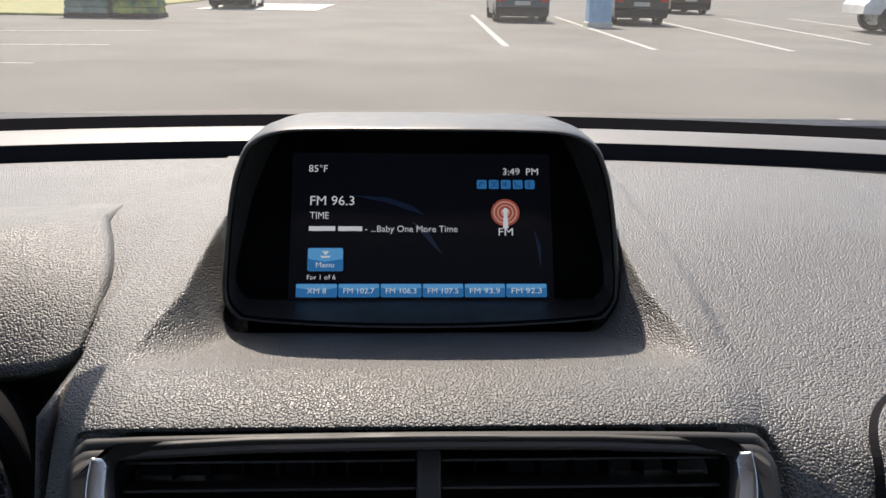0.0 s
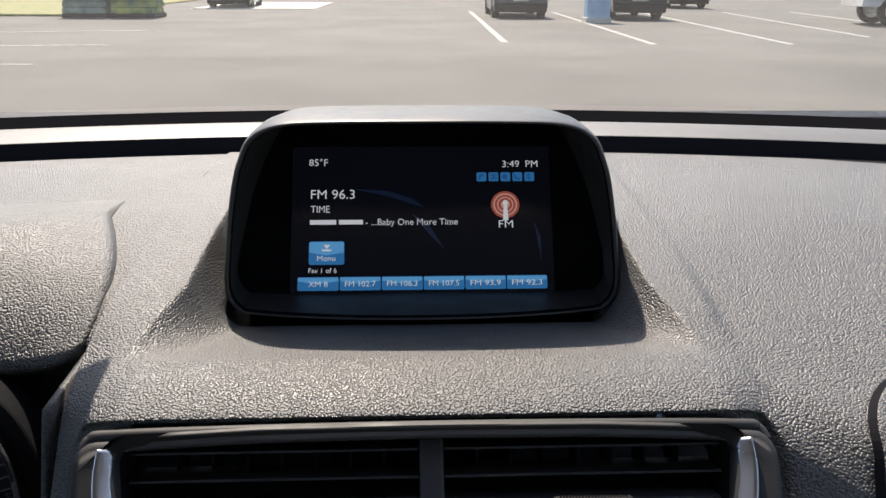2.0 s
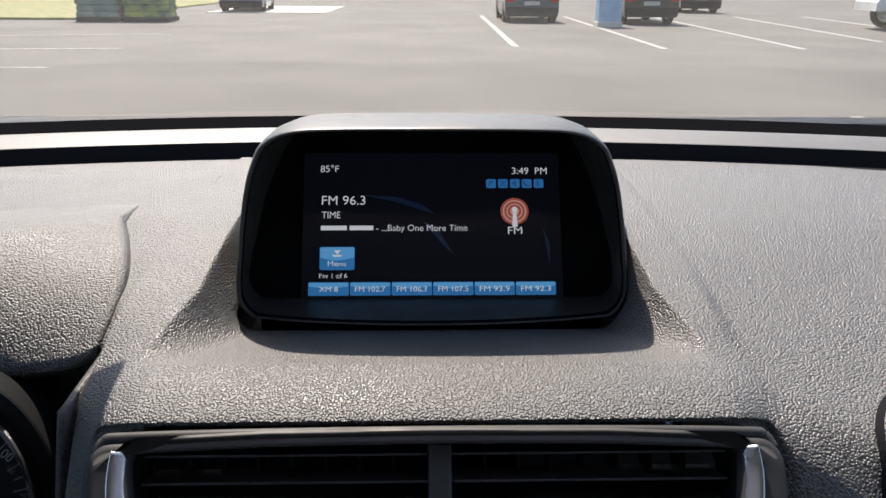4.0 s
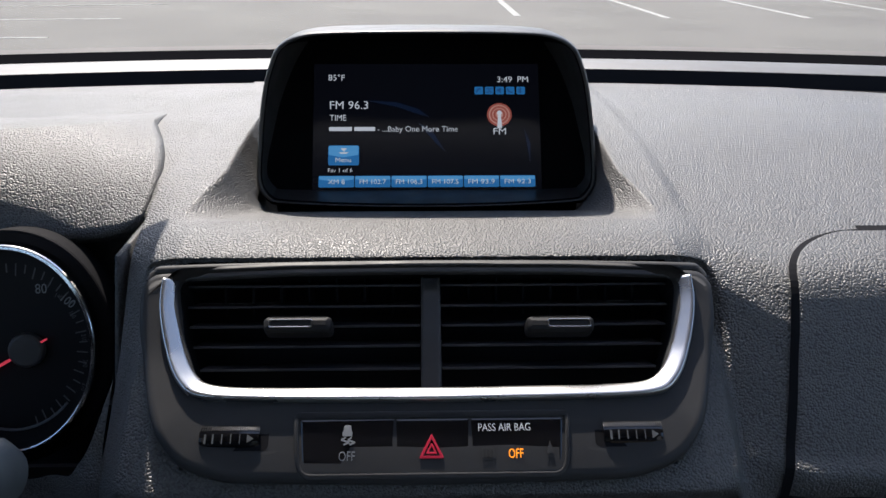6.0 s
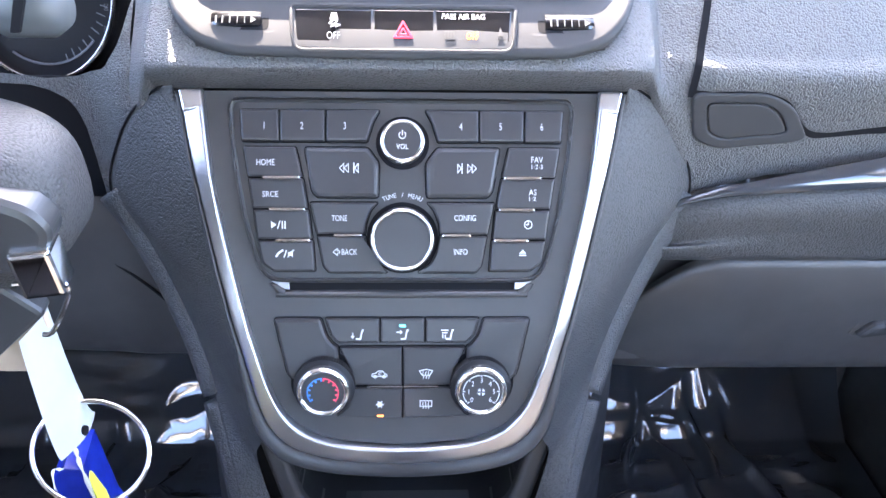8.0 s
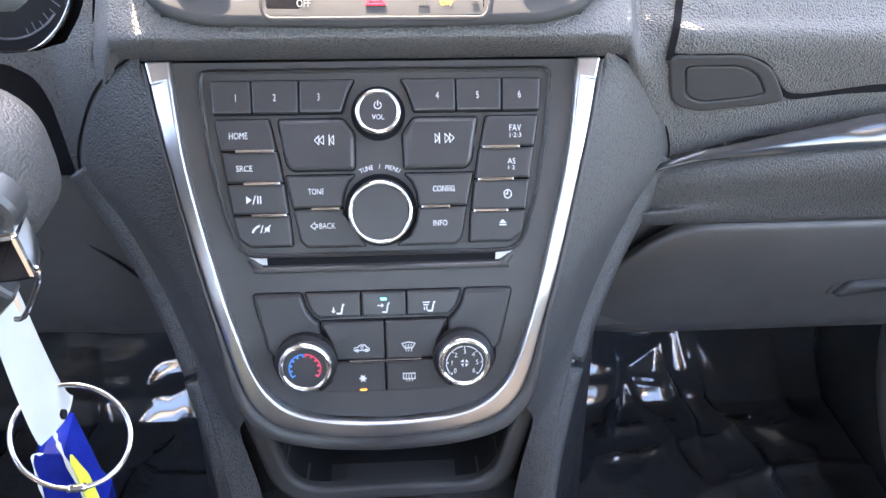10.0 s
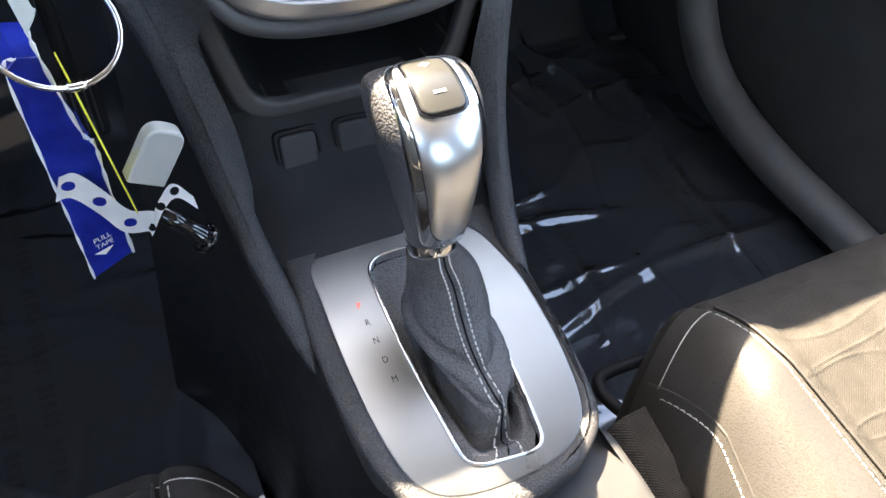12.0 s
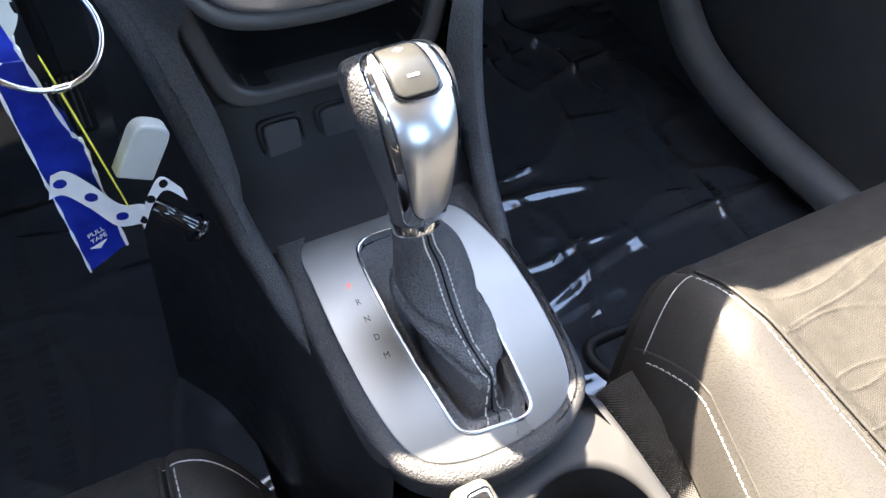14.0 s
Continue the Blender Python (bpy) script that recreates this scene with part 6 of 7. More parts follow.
part("front_panel", sheet(front_wall, np.linspace(-1, 1, 24), np.linspace(0, 1, 20)), M_DARK, cons, smooth=True)
sf = flat_frame((0.002, 0.1145, 0.7615), (1, 0, 0), (0, 0.38, 1))
for x0, x1, lab in ((-0.060, -0.027, "square black socket cover"), (-0.018, 0.036, "wide black socket cover")):
    part("socket_frame", ring_plate(sf, rounded([(x0, -0.022), (x1, -0.022), (x1, 0.022), (x0, 0.022)], 0.006), rounded([(x0 + 0.003, -0.019), (x1 - 0.003, -0.019), (x1 - 0.003, 0.019), (x0 + 0.003, 0.019)], 0.005), -0.002, 0.003, 0.0, 60, 0.0012), M_DARK, cons)
    part("socket_cover", prism(sf, rounded([(x0 + 0.0035, -0.0185), (x1 - 0.0035, -0.0185), (x1 - 0.0035, 0.0185), (x0 + 0.0035, 0.0185)], 0.005), -0.002, 0.0040, 0.0018), M_FRAME, cons, lab)
# rim round the gear plate and side walls
PLATE = [(-0.0590, 0.0480), (-0.0608, 0.0175), (-0.0614, -0.015), (-0.0608, -0.042), (-0.0596, -0.0677), (-0.0568, -0.0920), (-0.0510, -0.1135), (-0.0400, -0.1265), (-0.021, -0.1336), (0.004, -0.1357), (0.0280, -0.1340), (0.0480, -0.1287), (0.0625, -0.1180),
         (0.0705, -0.1010), (0.0752, -0.0755), (0.0772, -0.0544), (0.0776, -0.0298), (0.0765, -0.0062), (0.072, 0.0150), (0.0644, 0.0378), (0.049, 0.0490), (0.029, 0.0563), (0.0082, 0.0600), (-0.0182, 0.0608), (-0.0413, 0.0570)]
PLATE2 = [tuple(p[:2]) for p in spline([(x, y, 0) for x, y in PLATE], 120, closed=True)]
console_f = lambda x, y, h=0.0: Vector((x, y, PZ(y) + h))
RIM_OUT = [tuple(p[:2]) for p in spline([(x, y, 0) for x, y in [(-0.070, 0.085), (-0.0755, 0.04), (-0.0755, -0.03), (-0.0725, -0.078), (-0.062, -0.118), (-0.040, -0.1405), (-0.006, -0.149), (0.024, -0.147), (0.054, -0.138), (0.0755, -0.118), (0.0825, -0.084), (0.0845, -0.03), (0.083, 0.03), (0.078, 0.085), (0.04, 0.098), (-0.03, 0.098)]], 140, closed=True)]
part("plate_rim", ring_plate(console_f, RIM_OUT, inset(PLATE2, 0.002), -0.02, 0.0035, -0.004, 160, 0.0045), M_SIDE, cons, "grained dark rim", smooth=True)
for s in (-1, 1):
    pts = spline([(s * x + 0.004, y + 0.01, z - 0.006) for x, y, z in RAIL[3:]] + [(s * 0.068 + 0.005, -0.115, 0.708), (s * 0.086, -0.17, 0.688), (s * 0.095, -0.3, 0.68), (s * 0.095, -0.62, 0.68)], 60)
    rows = [[p, p + Vector((s * 0.006, 0.002, -0.02)), Vector((p.x + s * (0.018 + 0.02 * max(0, p.y)), p.y + 0.02, p.z * 0.6 + 0.33 * 0.4)), Vector((p.x + s * (0.035 + 0.1 * max(0, p.y)), p.y + 0.03, 0.34))] for p in pts]
    part("side_wall", loft(rows, closed=False), M_DARK, cons, smooth=True)
# cup holder shelf behind the plate
M_SHELF = plastic("shelf_plastic", (0.026, 0.025, 0.025), (0.032, 0.031, 0.031), rough=(0.5, 0.6))
CUP = (0.034, -0.206)
shelf_f = lambda x, y, h=0.0: Vector((x, y, 0.694 - 0.012 * min(1.0, max(0.0, (-0.16 - y) / 0.1)) + h))
shelf_out = rounded([(-0.030, -0.118), (-0.030, -0.30), (0.100, -0.30), (0.086, -0.118)], 0.012)
part("shelf_side", box_at(-0.098, -0.0305, -0.30, -0.118, 0.55, 0.672, 0.01), M_DARK, cons)
part("cup_shelf", ring_plate(shelf_f, shelf_out, circle(CUP[0], CUP[1], 0.0455, 60), -0.03, 0.0, -0.01, 140, 0.004), M_SHELF, cons, "grey shelf round the cup holder", smooth=True)
part("shelf_rear", box_at(-0.098, 0.102, -0.62, -0.299, 0.55, 0.684, 0.01), M_FRAME, cons)
rings = [[shelf_f(CUP[0] + r * math.cos(a), CUP[1] + r * math.sin(a), h) for a in np.linspace(0, 2 * math.pi, 49)[:-1]] for r, h in ((0.0455, -0.002), (0.045, -0.01), (0.042, -0.05), (0.039, -0.075))]
part("cup_holder", loft(rings, caps=(False, True)), M_DARK, cons, "round dark cup holder", smooth=True)

# ---- gear lever ----
gear = thing("gear_lever", "automatic gear lever with a silver and leather knob", "gear lever", (0, -0.04, 0.715))
M_SATIN = vary(principled("satin_silver_plate", (0.22, 0.228, 0.232), 0.3, 1.0), (0.205, 0.213, 0.217), (0.235, 0.243, 0.247), 9.0, rough=(0.27, 0.34))
M_SILVER = vary(principled("knob_silver", (0.74, 0.76, 0.79), 0.25, 1.0), (0.71, 0.73, 0.76), (0.77, 0.79, 0.81), 9.0, rough=(0.27, 0.33))
OPEN = rounded([(-0.0225, 0.0405), (-0.0238, -0.005), (-0.0222, -0.054), (-0.0175, -0.1185), (0.0335, -0.1245), (0.0372, -0.085), (0.0395, -0.045), (0.0400, 0.041)], [0.016, 0.02, 0.02, 0.013, 0.013, 0.02, 0.02, 0.016], 6)
part("gear_plate", ring_plate(console_f, PLATE2, OPEN, -0.003, 0.0022, -0.004, 160, 0.0012), M_SATIN, gear, "brushed silver gear plate", smooth=True)
part("opening_ring", ring_plate(console_f, inset(OPEN, -0.0012), inset(OPEN, 0.0012), 0.0, 0.0038, -0.006, 140, 0.0008), M_BRIGHT, gear, "chrome edge of the opening", smooth=True)
part("gear_well", loft([[console_f(x, y, h) for x, y in resample(inset(OPEN, 0.001), 80)] for h in (0.0, -0.03)], caps=(False, True)), M_BLACK, gear)
for ch, u, v in (("P", -0.0379, 0.0080), ("R", -0.0371, -0.0057), ("N", -0.0369, -0.0198), ("D", -0.0364, -0.0346), ("M", -0.0359, -0.0491)):
    lettering(ch, console_f, u, v, 0.0046, principled("gear_mark_red", (0.6, 0.05, 0.03), 0.5, emit=(1.0, 0.08, 0.03), power=0.12) if ch == "P" else M_DARK, gear, h=0.0026, name="gear_letter", turn=-2)
# boot: a leather sleeve that leans back from the collar and spreads flat round the opening; centre, half width, half depth and height
BOOT = [(0.0025, -0.0075, 0.0142, 0.0142, 0.790), (0.0040, -0.0085, 0.0165, 0.0165, 0.782), (0.0085, -0.0115, 0.0215, 0.0195, 0.768), (0.0090, -0.0205, 0.0255, 0.0245, 0.752), (0.0080, -0.0325, 0.0240, 0.0285, 0.742), (0.0105, -0.0510, 0.0225, 0.0290, 0.733), (0.0140, -0.0735, 0.0190, 0.0225, 0.727)]
bc = spline([(a, b, z) for a, b, _, _, z in BOOT], 34)
br = spline([(a, b, 0) for _, _, a, b, _ in BOOT], 34)
base_line = resample(inset(OPEN, 0.0014), 72)
base_pts = []
for j in range(72):
    w = 2 * math.pi * j / 72
    way = Vector((math.cos(w), math.sin(w)))
    mid_o = Vector((0.0080, -0.0400))
    base_pts.append(max(base_line, key=lambda q: (Vector(q) - mid_o).normalized().dot(way)))
rings = []
for k, (c, r) in enumerate(zip(bc, br)):
    t = k / 33
    ring = []
    for j in range(72):
        w = 2 * math.pi * j / 72
        sag = t - 0.62 - 0.16 * math.cos(w + 1.1)
        fold = -0.0040 * math.exp(-(sag / 0.035) ** 2) + 0.0030 * math.exp(-((sag - 0.10) / 0.05) ** 2) - 0.0030 * math.exp(-((sag - 0.21) / 0.03) ** 2) + 0.0016 * t * math.sin(3 * w + 7 * t) + 0.0010 * math.sin(24 * t + 1.8 * math.sin(w + 0.6)) * t * t + 0.0007 * math.sin(5 * w + 11 * t) * t
        cw, sw = math.cos(w), math.sin(w)
        rr = (abs(cw) ** 2.3 + abs(sw) ** 2.3) ** (-1 / 2.3)
        ring.append(Vector((c.x + (r.x + fold) * rr * cw, c.y + (r.y + fold) * rr * sw, c.z - 0.30 * (1 - t) * r.y * sw * 0.9 + 0.0016 * t * math.sin(2 * w + 9 * t))))
    rings.append(ring)
last = rings[-1]
for f, dip in ((0.10, -0.007), (0.22, -0.015), (0.36, -0.0175), (0.5, -0.012), (0.62, -0.0045), (0.74, -0.0020), (0.86, -0.0035), (1.0, -0.0040)):
    ring = []
    for j in range(72):
        q = base_pts[j]
        floor_z = PZ(q[1])
        a = last[j]
        x, y = a.x + (q[0] - a.x) * f, a.y + (q[1] - a.y) * f
        ring.append(Vector((x, y, a.z + (floor_z - a.z) * min(1.0, f * 2.2) + dip * min(1.0, f * 4) + 0.0012 * math.sin(5 * f + j * 0.35) * (1 - f))))
    rings.append(ring)
NB = len(rings)
M_BOOT = leather("boot_leather", (0.07, 0.068, 0.07), (0.085, 0.083, 0.085), 0.0015, 0.0005, rough=(0.36, 0.46), strength=0.8, spec=0.7)
part("boot", loft(rings, caps=(False, False)), M_BOOT, gear, "black leather boot with white stitching", smooth=True)
M_THREAD = principled("pale_thread", (0.62, 0.6, 0.56), 0.7)


def boot_at(t, w, out=0.0006):
    k = t * (NB - 1)
    i = min(NB - 2, int(k))
    j = w / (2 * math.pi) * 72
    a = int(math.floor(j)) % 72
    f = j - math.floor(j)
    p = rings[i][a].lerp(rings[i][(a + 1) % 72], f).lerp(rings[i + 1][a].lerp(rings[i + 1][(a + 1) % 72], f), k - i)
    d = p - sum((q for q in rings[i]), Vector()) / 72
    d.z = 0.010 + 0.05 * max(0.0, t - 0.8)
    return p + d.normalized() * out


for off in (-0.1, 0.1):
    stitches = []
    n = 44
    for k in range(n):
        t0, t1 = (k + 0.15) / n, (k + 0.8) / n
        sp = lambda t: 1.5 * math.pi + 0.02 - 0.05 * math.sin(6 * t) + off * (2.1 - 1.1 * t)
        stitches.append(tube([boot_at(t0, sp(t0), 0.0002), boot_at((t0 + t1) / 2, sp(t0), 0.0010), boot_at(t1, sp(t1), 0.0002)], 0.00055, 5))
    part("stitching", joined(*stitches), M_THREAD, gear, "row of pale stitches")
part("boot_seam", tube([boot_at(t, 1.5 * math.pi + 0.02 - 0.05 * math.sin(6 * t), 0.0003) for t in np.linspace(0.0, 0.98, 40)], 0.0006, 6), M_BLACK, gear)
# knob: front line F over the top, back line B, half widths
KF = [(-0.0265, 0.810), (-0.0278, 0.820), (-0.0280, 0.838), (-0.0262, 0.858), (-0.0212, 0.876), (-0.0110, 0.890), (0.003, 0.8975), (0.018, 0.8995), (0.033, 0.8945), (0.043, 0.8845)]
KB = [(0.0035, 0.792), (0.010, 0.802), (0.020, 0.820), (0.030, 0.840), (0.038, 0.855), (0.043, 0.864), (0.046, 0.870), (0.0475, 0.874), (0.048, 0.877), (0.047, 0.8795)]
KW = [0.0155, 0.0165, 0.0202, 0.0245, 0.0280, 0.0298, 0.0298, 0.0280, 0.0228, 0.0125]
NV = 60
kf_, kb_, kw_ = spline([(0, a, b) for a, b in KF], NV), spline([(0, a, b) for a, b in KB], NV), [p.x for p in spline([(w, 0, 0) for w in KW], NV)]
KX = 0.001


def knob_at(v, ang, out=0.0):
    """v: 0 at the collar to 1 over the top; ang: degrees from the front line, to the right."""
    k = v * (NV - 1)
    i = min(NV - 2, int(k))
    f = k - i
    F, B, w = kf_[i].lerp(kf_[i + 1], f), kb_[i].lerp(kb_[i + 1], f), kw_[i] + (kw_[i + 1] - kw_[i]) * f
    c, h = (F + B) / 2, (F - B) / 2
    e = 2.35
    ca, sa = math.cos(radians(ang)), math.sin(radians(ang))
    rr = (abs(ca) ** e + abs(sa) ** e) ** (-1 / e)
    p = c + h * (ca * rr) + Vector((w * sa * rr, 0, 0))
    n = (h.normalized() * ca + Vector((sa, 0, 0))).normalized()
    return p + n * out + Vector((KX, 0, 0))


knob = part("knob", loft([[knob_at(v, a) for a in np.linspace(0, 360, 65)[:-1]] for v in np.linspace(0.0, 1, NV)]), M_BOOT, gear, "black leather sides of the knob", smooth=True)


def knob_patch(v0, v1, width, out, edge, n=50, m=25):
    """A raised patch on the knob's front: width(v) gives its half angle in degrees."""
    rows = []
    for v in np.linspace(v0, v1, n):
        k = (v - v0) / (v1 - v0)
        row = []
        for t in np.linspace(-1, 1, m):
            d = min(1 - abs(t), k * 4, (1 - k) * 4)
            lift = out * min(1.0, max(0.0, d / edge)) ** 0.5
            row.append(knob_at(v, t * width(v), lift - 0.0004))
        rows.append(row)
    return loft(rows, closed=False)


def tapered(lo, hi, v0, v1, cap=0.12):
    def f(v):
        k = (v - v0) / (v1 - v0)
        w = lo + (hi - lo) * min(1.0, k * 1.5)
        if k > 1 - cap:
            w *= math.sqrt(max(0.02, 1 - ((k - 1 + cap) / cap) ** 2))
        if k < cap * 0.5:
            w *= math.sqrt(max(0.05, 1 - (1 - k / (cap * 0.5)) ** 2))
        return w
    return f


part("chrome_edge", knob_patch(0.0, 0.955, tapered(60, 47, 0.0, 0.955, 0.22), 0.0014, 0.07), M_BRIGHT, knob, "polished edge", smooth=True)
part("face_groove", knob_patch(0.085, 0.938, tapered(36, 38.5, 0.085, 0.938, 0.22), 0.0019, 0.05), M_BLACK, knob, smooth=True)
part("silver_face", knob_patch(0.095, 0.932, tapered(34, 36.5, 0.095, 0.932, 0.22), 0.0023, 0.05, 90, 41), M_SILVER, knob, "satin silver face", smooth=True)
M_PAD_BTN = vary(principled("smoked_button", (0.03, 0.03, 0.028), 0.3, 0.0, spec=0.5), (0.026, 0.026, 0.025), (0.034, 0.034, 0.032), 40.0, rough=(0.26, 0.34))
part("button_edge", knob_patch(0.575, 0.905, tapered(26.5, 27, 0.575, 0.905, 0.22), 0.0029, 0.08), M_GLOSS, knob, smooth=True)
btn = part("shift_button", knob_patch(0.59, 0.892, tapered(23.5, 24, 0.59, 0.892, 0.22), 0.0037, 0.12), M_PAD_BTN, knob, "smoked grey plus and minus button", smooth=True)
kmap = lambda u, v, h=0.0: knob_at(v, u, h)
bars(kmap, [[(-5, 0.8225), (5, 0.8225), (5, 0.8155), (-5, 0.8155)], [(-1.2, 0.835), (1.2, 0.835), (1.2, 0.803), (-1.2, 0.803)]], 0.0038, M_WHITE, btn, "plus_sign")
bars(kmap, [[(-5.5, 0.683), (5.5, 0.683), (5.5, 0.672), (-5.5, 0.672)]], 0.0038, M_WHITE, btn, "minus_sign")
rings = [[Vector((KX + r * math.cos(a), -0.0120 + d * 0.42 + r * math.sin(a) * 0.9, 0.786 + d * 0.9 - 0.5 * r * math.sin(a))) for a in np.linspace(0, 2 * math.pi, 49)[:-1]] for r, d in ((0.0120, 0.002), (0.0143, 0.003), (0.0146, 0.0045), (0.0149, 0.0125), (0.0146, 0.0133), (0.0142, 0.0135), (0.0142, 0.0143), (0.0151, 0.0146), (0.0157, 0.0155), (0.0160, 0.0225), (0.0157, 0.026), (0.0140, 0.028))]
part("collar", loft(rings), M_BRIGHT, gear, "chrome collar", smooth=True)

# ---- parking brake ----
M_GRIP = leather("grip_skin", (0.075, 0.07, 0.062), (0.088, 0.083, 0.074), 0.0012, 0.0003, rough=(0.5, 0.58), strength=0.5, crease=0.7)
brake = thing("parking_brake", "pale grey parking brake grip with a chrome button", "parking brake", (-0.025, -0.16, 0.70))
rows = []
for y, f in ((-0.1490, 0.55), (-0.1500, 0.78), (-0.1525, 0.93), (-0.157, 1.0), (-0.19, 1.0), (-0.25, 1.02), (-0.31, 1.05), (-0.36, 1.0)):
    mid_z = 0.7225 + 0.16 * max(0.0, -0.157 - y)
    sect = rounded([(-0.0135 * f, -0.012 * f), (0.0135 * f, -0.012 * f), (0.0125 * f, 0.0125 * f), (-0.0125 * f, 0.0125 * f)], 0.006 * f, 5)
    rows.append([Vector((-0.0325 + u, y, mid_z + v)) for u, v in sect])
part("grip", loft(rows), M_GRIP, brake, "pale grained grip", smooth=True)
bf2 = flat_frame((-0.0305, -0.163, 0.7355), (1, 0, 0), (0, 1, 0.1))
part("release_button", prism(bf2, rounded([(-0.0075, -0.013), (0.0075, -0.013), (0.0075, 0.007), (-0.0075, 0.007)], 0.004, 5), -0.006, 0.0042, 0.0025), M_BRIGHT, brake, "chrome release button", smooth=True)
part("brake_post", tube([(-0.028, -0.36, 0.75), (-0.028, -0.38, 0.68)], 0.014, 10), M_DARK, brake)

# ---- seats ----
M_SEATL = leather("seat_leather", (0.046, 0.042, 0.038), (0.055, 0.051, 0.046), 0.0014, 0.0002, rough=(0.42, 0.5), strength=0.45, crease=0.8)
M_SEATC = cloth("seat_cloth", (0.036, 0.033, 0.029), (0.047, 0.043, 0.038), 0.0013, 0.0004)
M_SKIRT = cloth("seat_skirt_cloth", (0.06, 0.057, 0.054), (0.075, 0.071, 0.067), 0.0016, 0.0007)


def car_seat(s, label):
    """A front seat; s: 1 on the passenger's side, -1 on the driver's. Cushion with bolsters, skirt, piping and a backrest."""
    seat = thing("bucket_seat", label, "seat", (s * 0.36, -0.3, 0.36), "front seats")
    X = lambda u: s * (u + (0.015 if s > 0 else -0.012))
    tilt = 0.19
    ahead, low = (0.0, 0.0) if s > 0 else (0.042, 0.036)

    def top(u, y):
        """Height of the cushion: u from 0.10 (console side) to 0.62."""
        e = min(1.0, max(0.0, (u - 0.134) / 0.050))
        e2 = min(1.0, max(0.0, (0.612 - u) / 0.055))
        bol = 0.022 * (1 - min(1.0, abs(u - 0.178) / 0.05) ** 2) + 0.022 * (1 - min(1.0, abs(u - 0.558) / 0.05) ** 2)
        bol *= 1.0 if s > 0 else 0.45
        z = 0.699 + tilt * (y + 0.12) + bol
        z -= 0.07 * ((1 - e) ** 2.2 + (1 - e2) ** 2.2)
        nose = max(0.0, (y + 0.135) / 0.078)
        z -= bol * 0.75 * min(1.0, nose)
        corner = max(0.0, (0.215 - u) / 0.09) ** 2 + max(0.0, (u - 0.515) / 0.09) ** 2
        z -= (0.026 + tilt * 0.07) * nose ** 2.1 + 0.038 * corner * min(1.0, nose)
        for g in (0.203, 0.527):
            z -= 0.006 * math.exp(-((u - g) / 0.0045) ** 2)
        return z

    ys = list(np.linspace(-0.055, -0.13, 26)) + list(np.linspace(-0.135, -0.55, 40))
    us_l = np.linspace(0.133, 0.203, 40)
    us_m = np.linspace(0.203, 0.527, 70)
    us_r = np.linspace(0.527, 0.614, 24)

    def pt(u, y):
        c = max(0.0, (0.20 - u) / 0.075) ** 2 * 0.055 + max(0.0, (u - 0.538) / 0.072) ** 2 * 0.05
        yy = y - c * min(1.0, max(0.0, (y + 0.3) / 0.2)) - 0.02 * (1 - abs(u - 0.365) / 0.25) * 0
        slip = float(np.interp(u, [0.133, 0.1475, 0.175, 0.203, 0.35], [-0.5, -0.65, 0.0, 1.0, 0.0])) * 0.18 * max(0.0, -0.118 - y)
        return Vector((X(u + slip), yy + ahead, top(u, y) - low))

    for us in (us_l, us_r):
        part("bolster", sheet(pt, us, ys), M_SEATL, seat, "smooth leather bolster", smooth=True)

    def ripple(u, y):
        """Raised wavy lines across the cloth."""
        total = 0.0
        for k in range(22):
            yl = -0.07 - 0.0215 * k + 0.010 * math.sin(21 * u + 2.4 * k) + 0.006 * math.sin(37 * u + 4.1 * k) + (0.05 if k % 2 else -0.03) * (u - 0.36)
            total += math.exp(-((y - yl) / 0.0012) ** 2)
        return 0.0007 * min(1.0, total)

    def mid(u, y):
        p = pt(u, y)
        return p + Vector((0, 0, ripple(u, y)))

    fine = list(np.linspace(-0.055, -0.5, 640))
    part("cushion_cloth", sheet(mid, us_m[::1], fine), M_SEATC, seat, "woven cloth with raised wavy lines", smooth=True)
    nose = []
    for u in list(us_l) + list(us_m[1:]) + list(us_r[1:]):
        p = pt(u, -0.055)
        nose.append([p, p + Vector((0, 0.006, -0.012)), p + Vector((0, 0.005, -0.035)), p + Vector((0, -0.006, -0.07)), p + Vector((0, -0.03, -0.1))])
    part("front_edge", loft(nose, closed=False), M_SEATC, seat, smooth=True)
    side = []
    for y in ys:
        p = pt(0.133, y)
        side.append([p, p + Vector((X(-0.006), 0, -0.012)), p + Vector((X(-0.007), 0, -0.03)), p + Vector((X(0.0), 0, -0.055))])
    part("bolster_side", loft(side, closed=False), M_SEATL, seat, smooth=True)
    skirt = []
    for y in np.linspace(-0.10, -0.55, 30):
        z = 0.622 + tilt * (y + 0.12) * 0.7
        skirt.append([Vector((X(0.137), y, z + 0.008)), Vector((X(0.118), y, z + 0.004)), Vector((X(0.108), y, z - 0.008)), Vector((X(0.106), y, z - 0.035)), Vector((X(0.112), y, z - 0.11))])
    part("side_skirt", loft(skirt, closed=False), M_SKIRT, seat, "ribbed cloth side cover", smooth=True)
    for g, r in ((0.2005, 0.0016), (0.2065, 0.0013), (0.5275, 0.0016)):
        part("piping", tube([pt(g, y) + Vector((0, 0, 0.0012)) for y in ys[4:]], r, 8), M_SEATL, seat, smooth=True)
    for g in (0.1475, 0.1965):
        st = []
        y = -0.075
        while y > -0.5:
            a, b = pt(g, y), pt(g, y - 0.0042)
            st.append(tube([a + Vector((0, 0, 0.0001)), (a + b) / 2 + Vector((0, 0, 0.0009)), b + Vector((0, 0, 0.0001))], 0.00055, 5))
            y -= 0.0058
        part("stitching", joined(*st), M_THREAD, seat, "row of pale stitches")
        part("stitched_seam", tube([pt(g + 0.003, y) + Vector((0, 0, 0.0002)) for y in ys[2:]], 0.0009, 6), M_SEATL, seat)
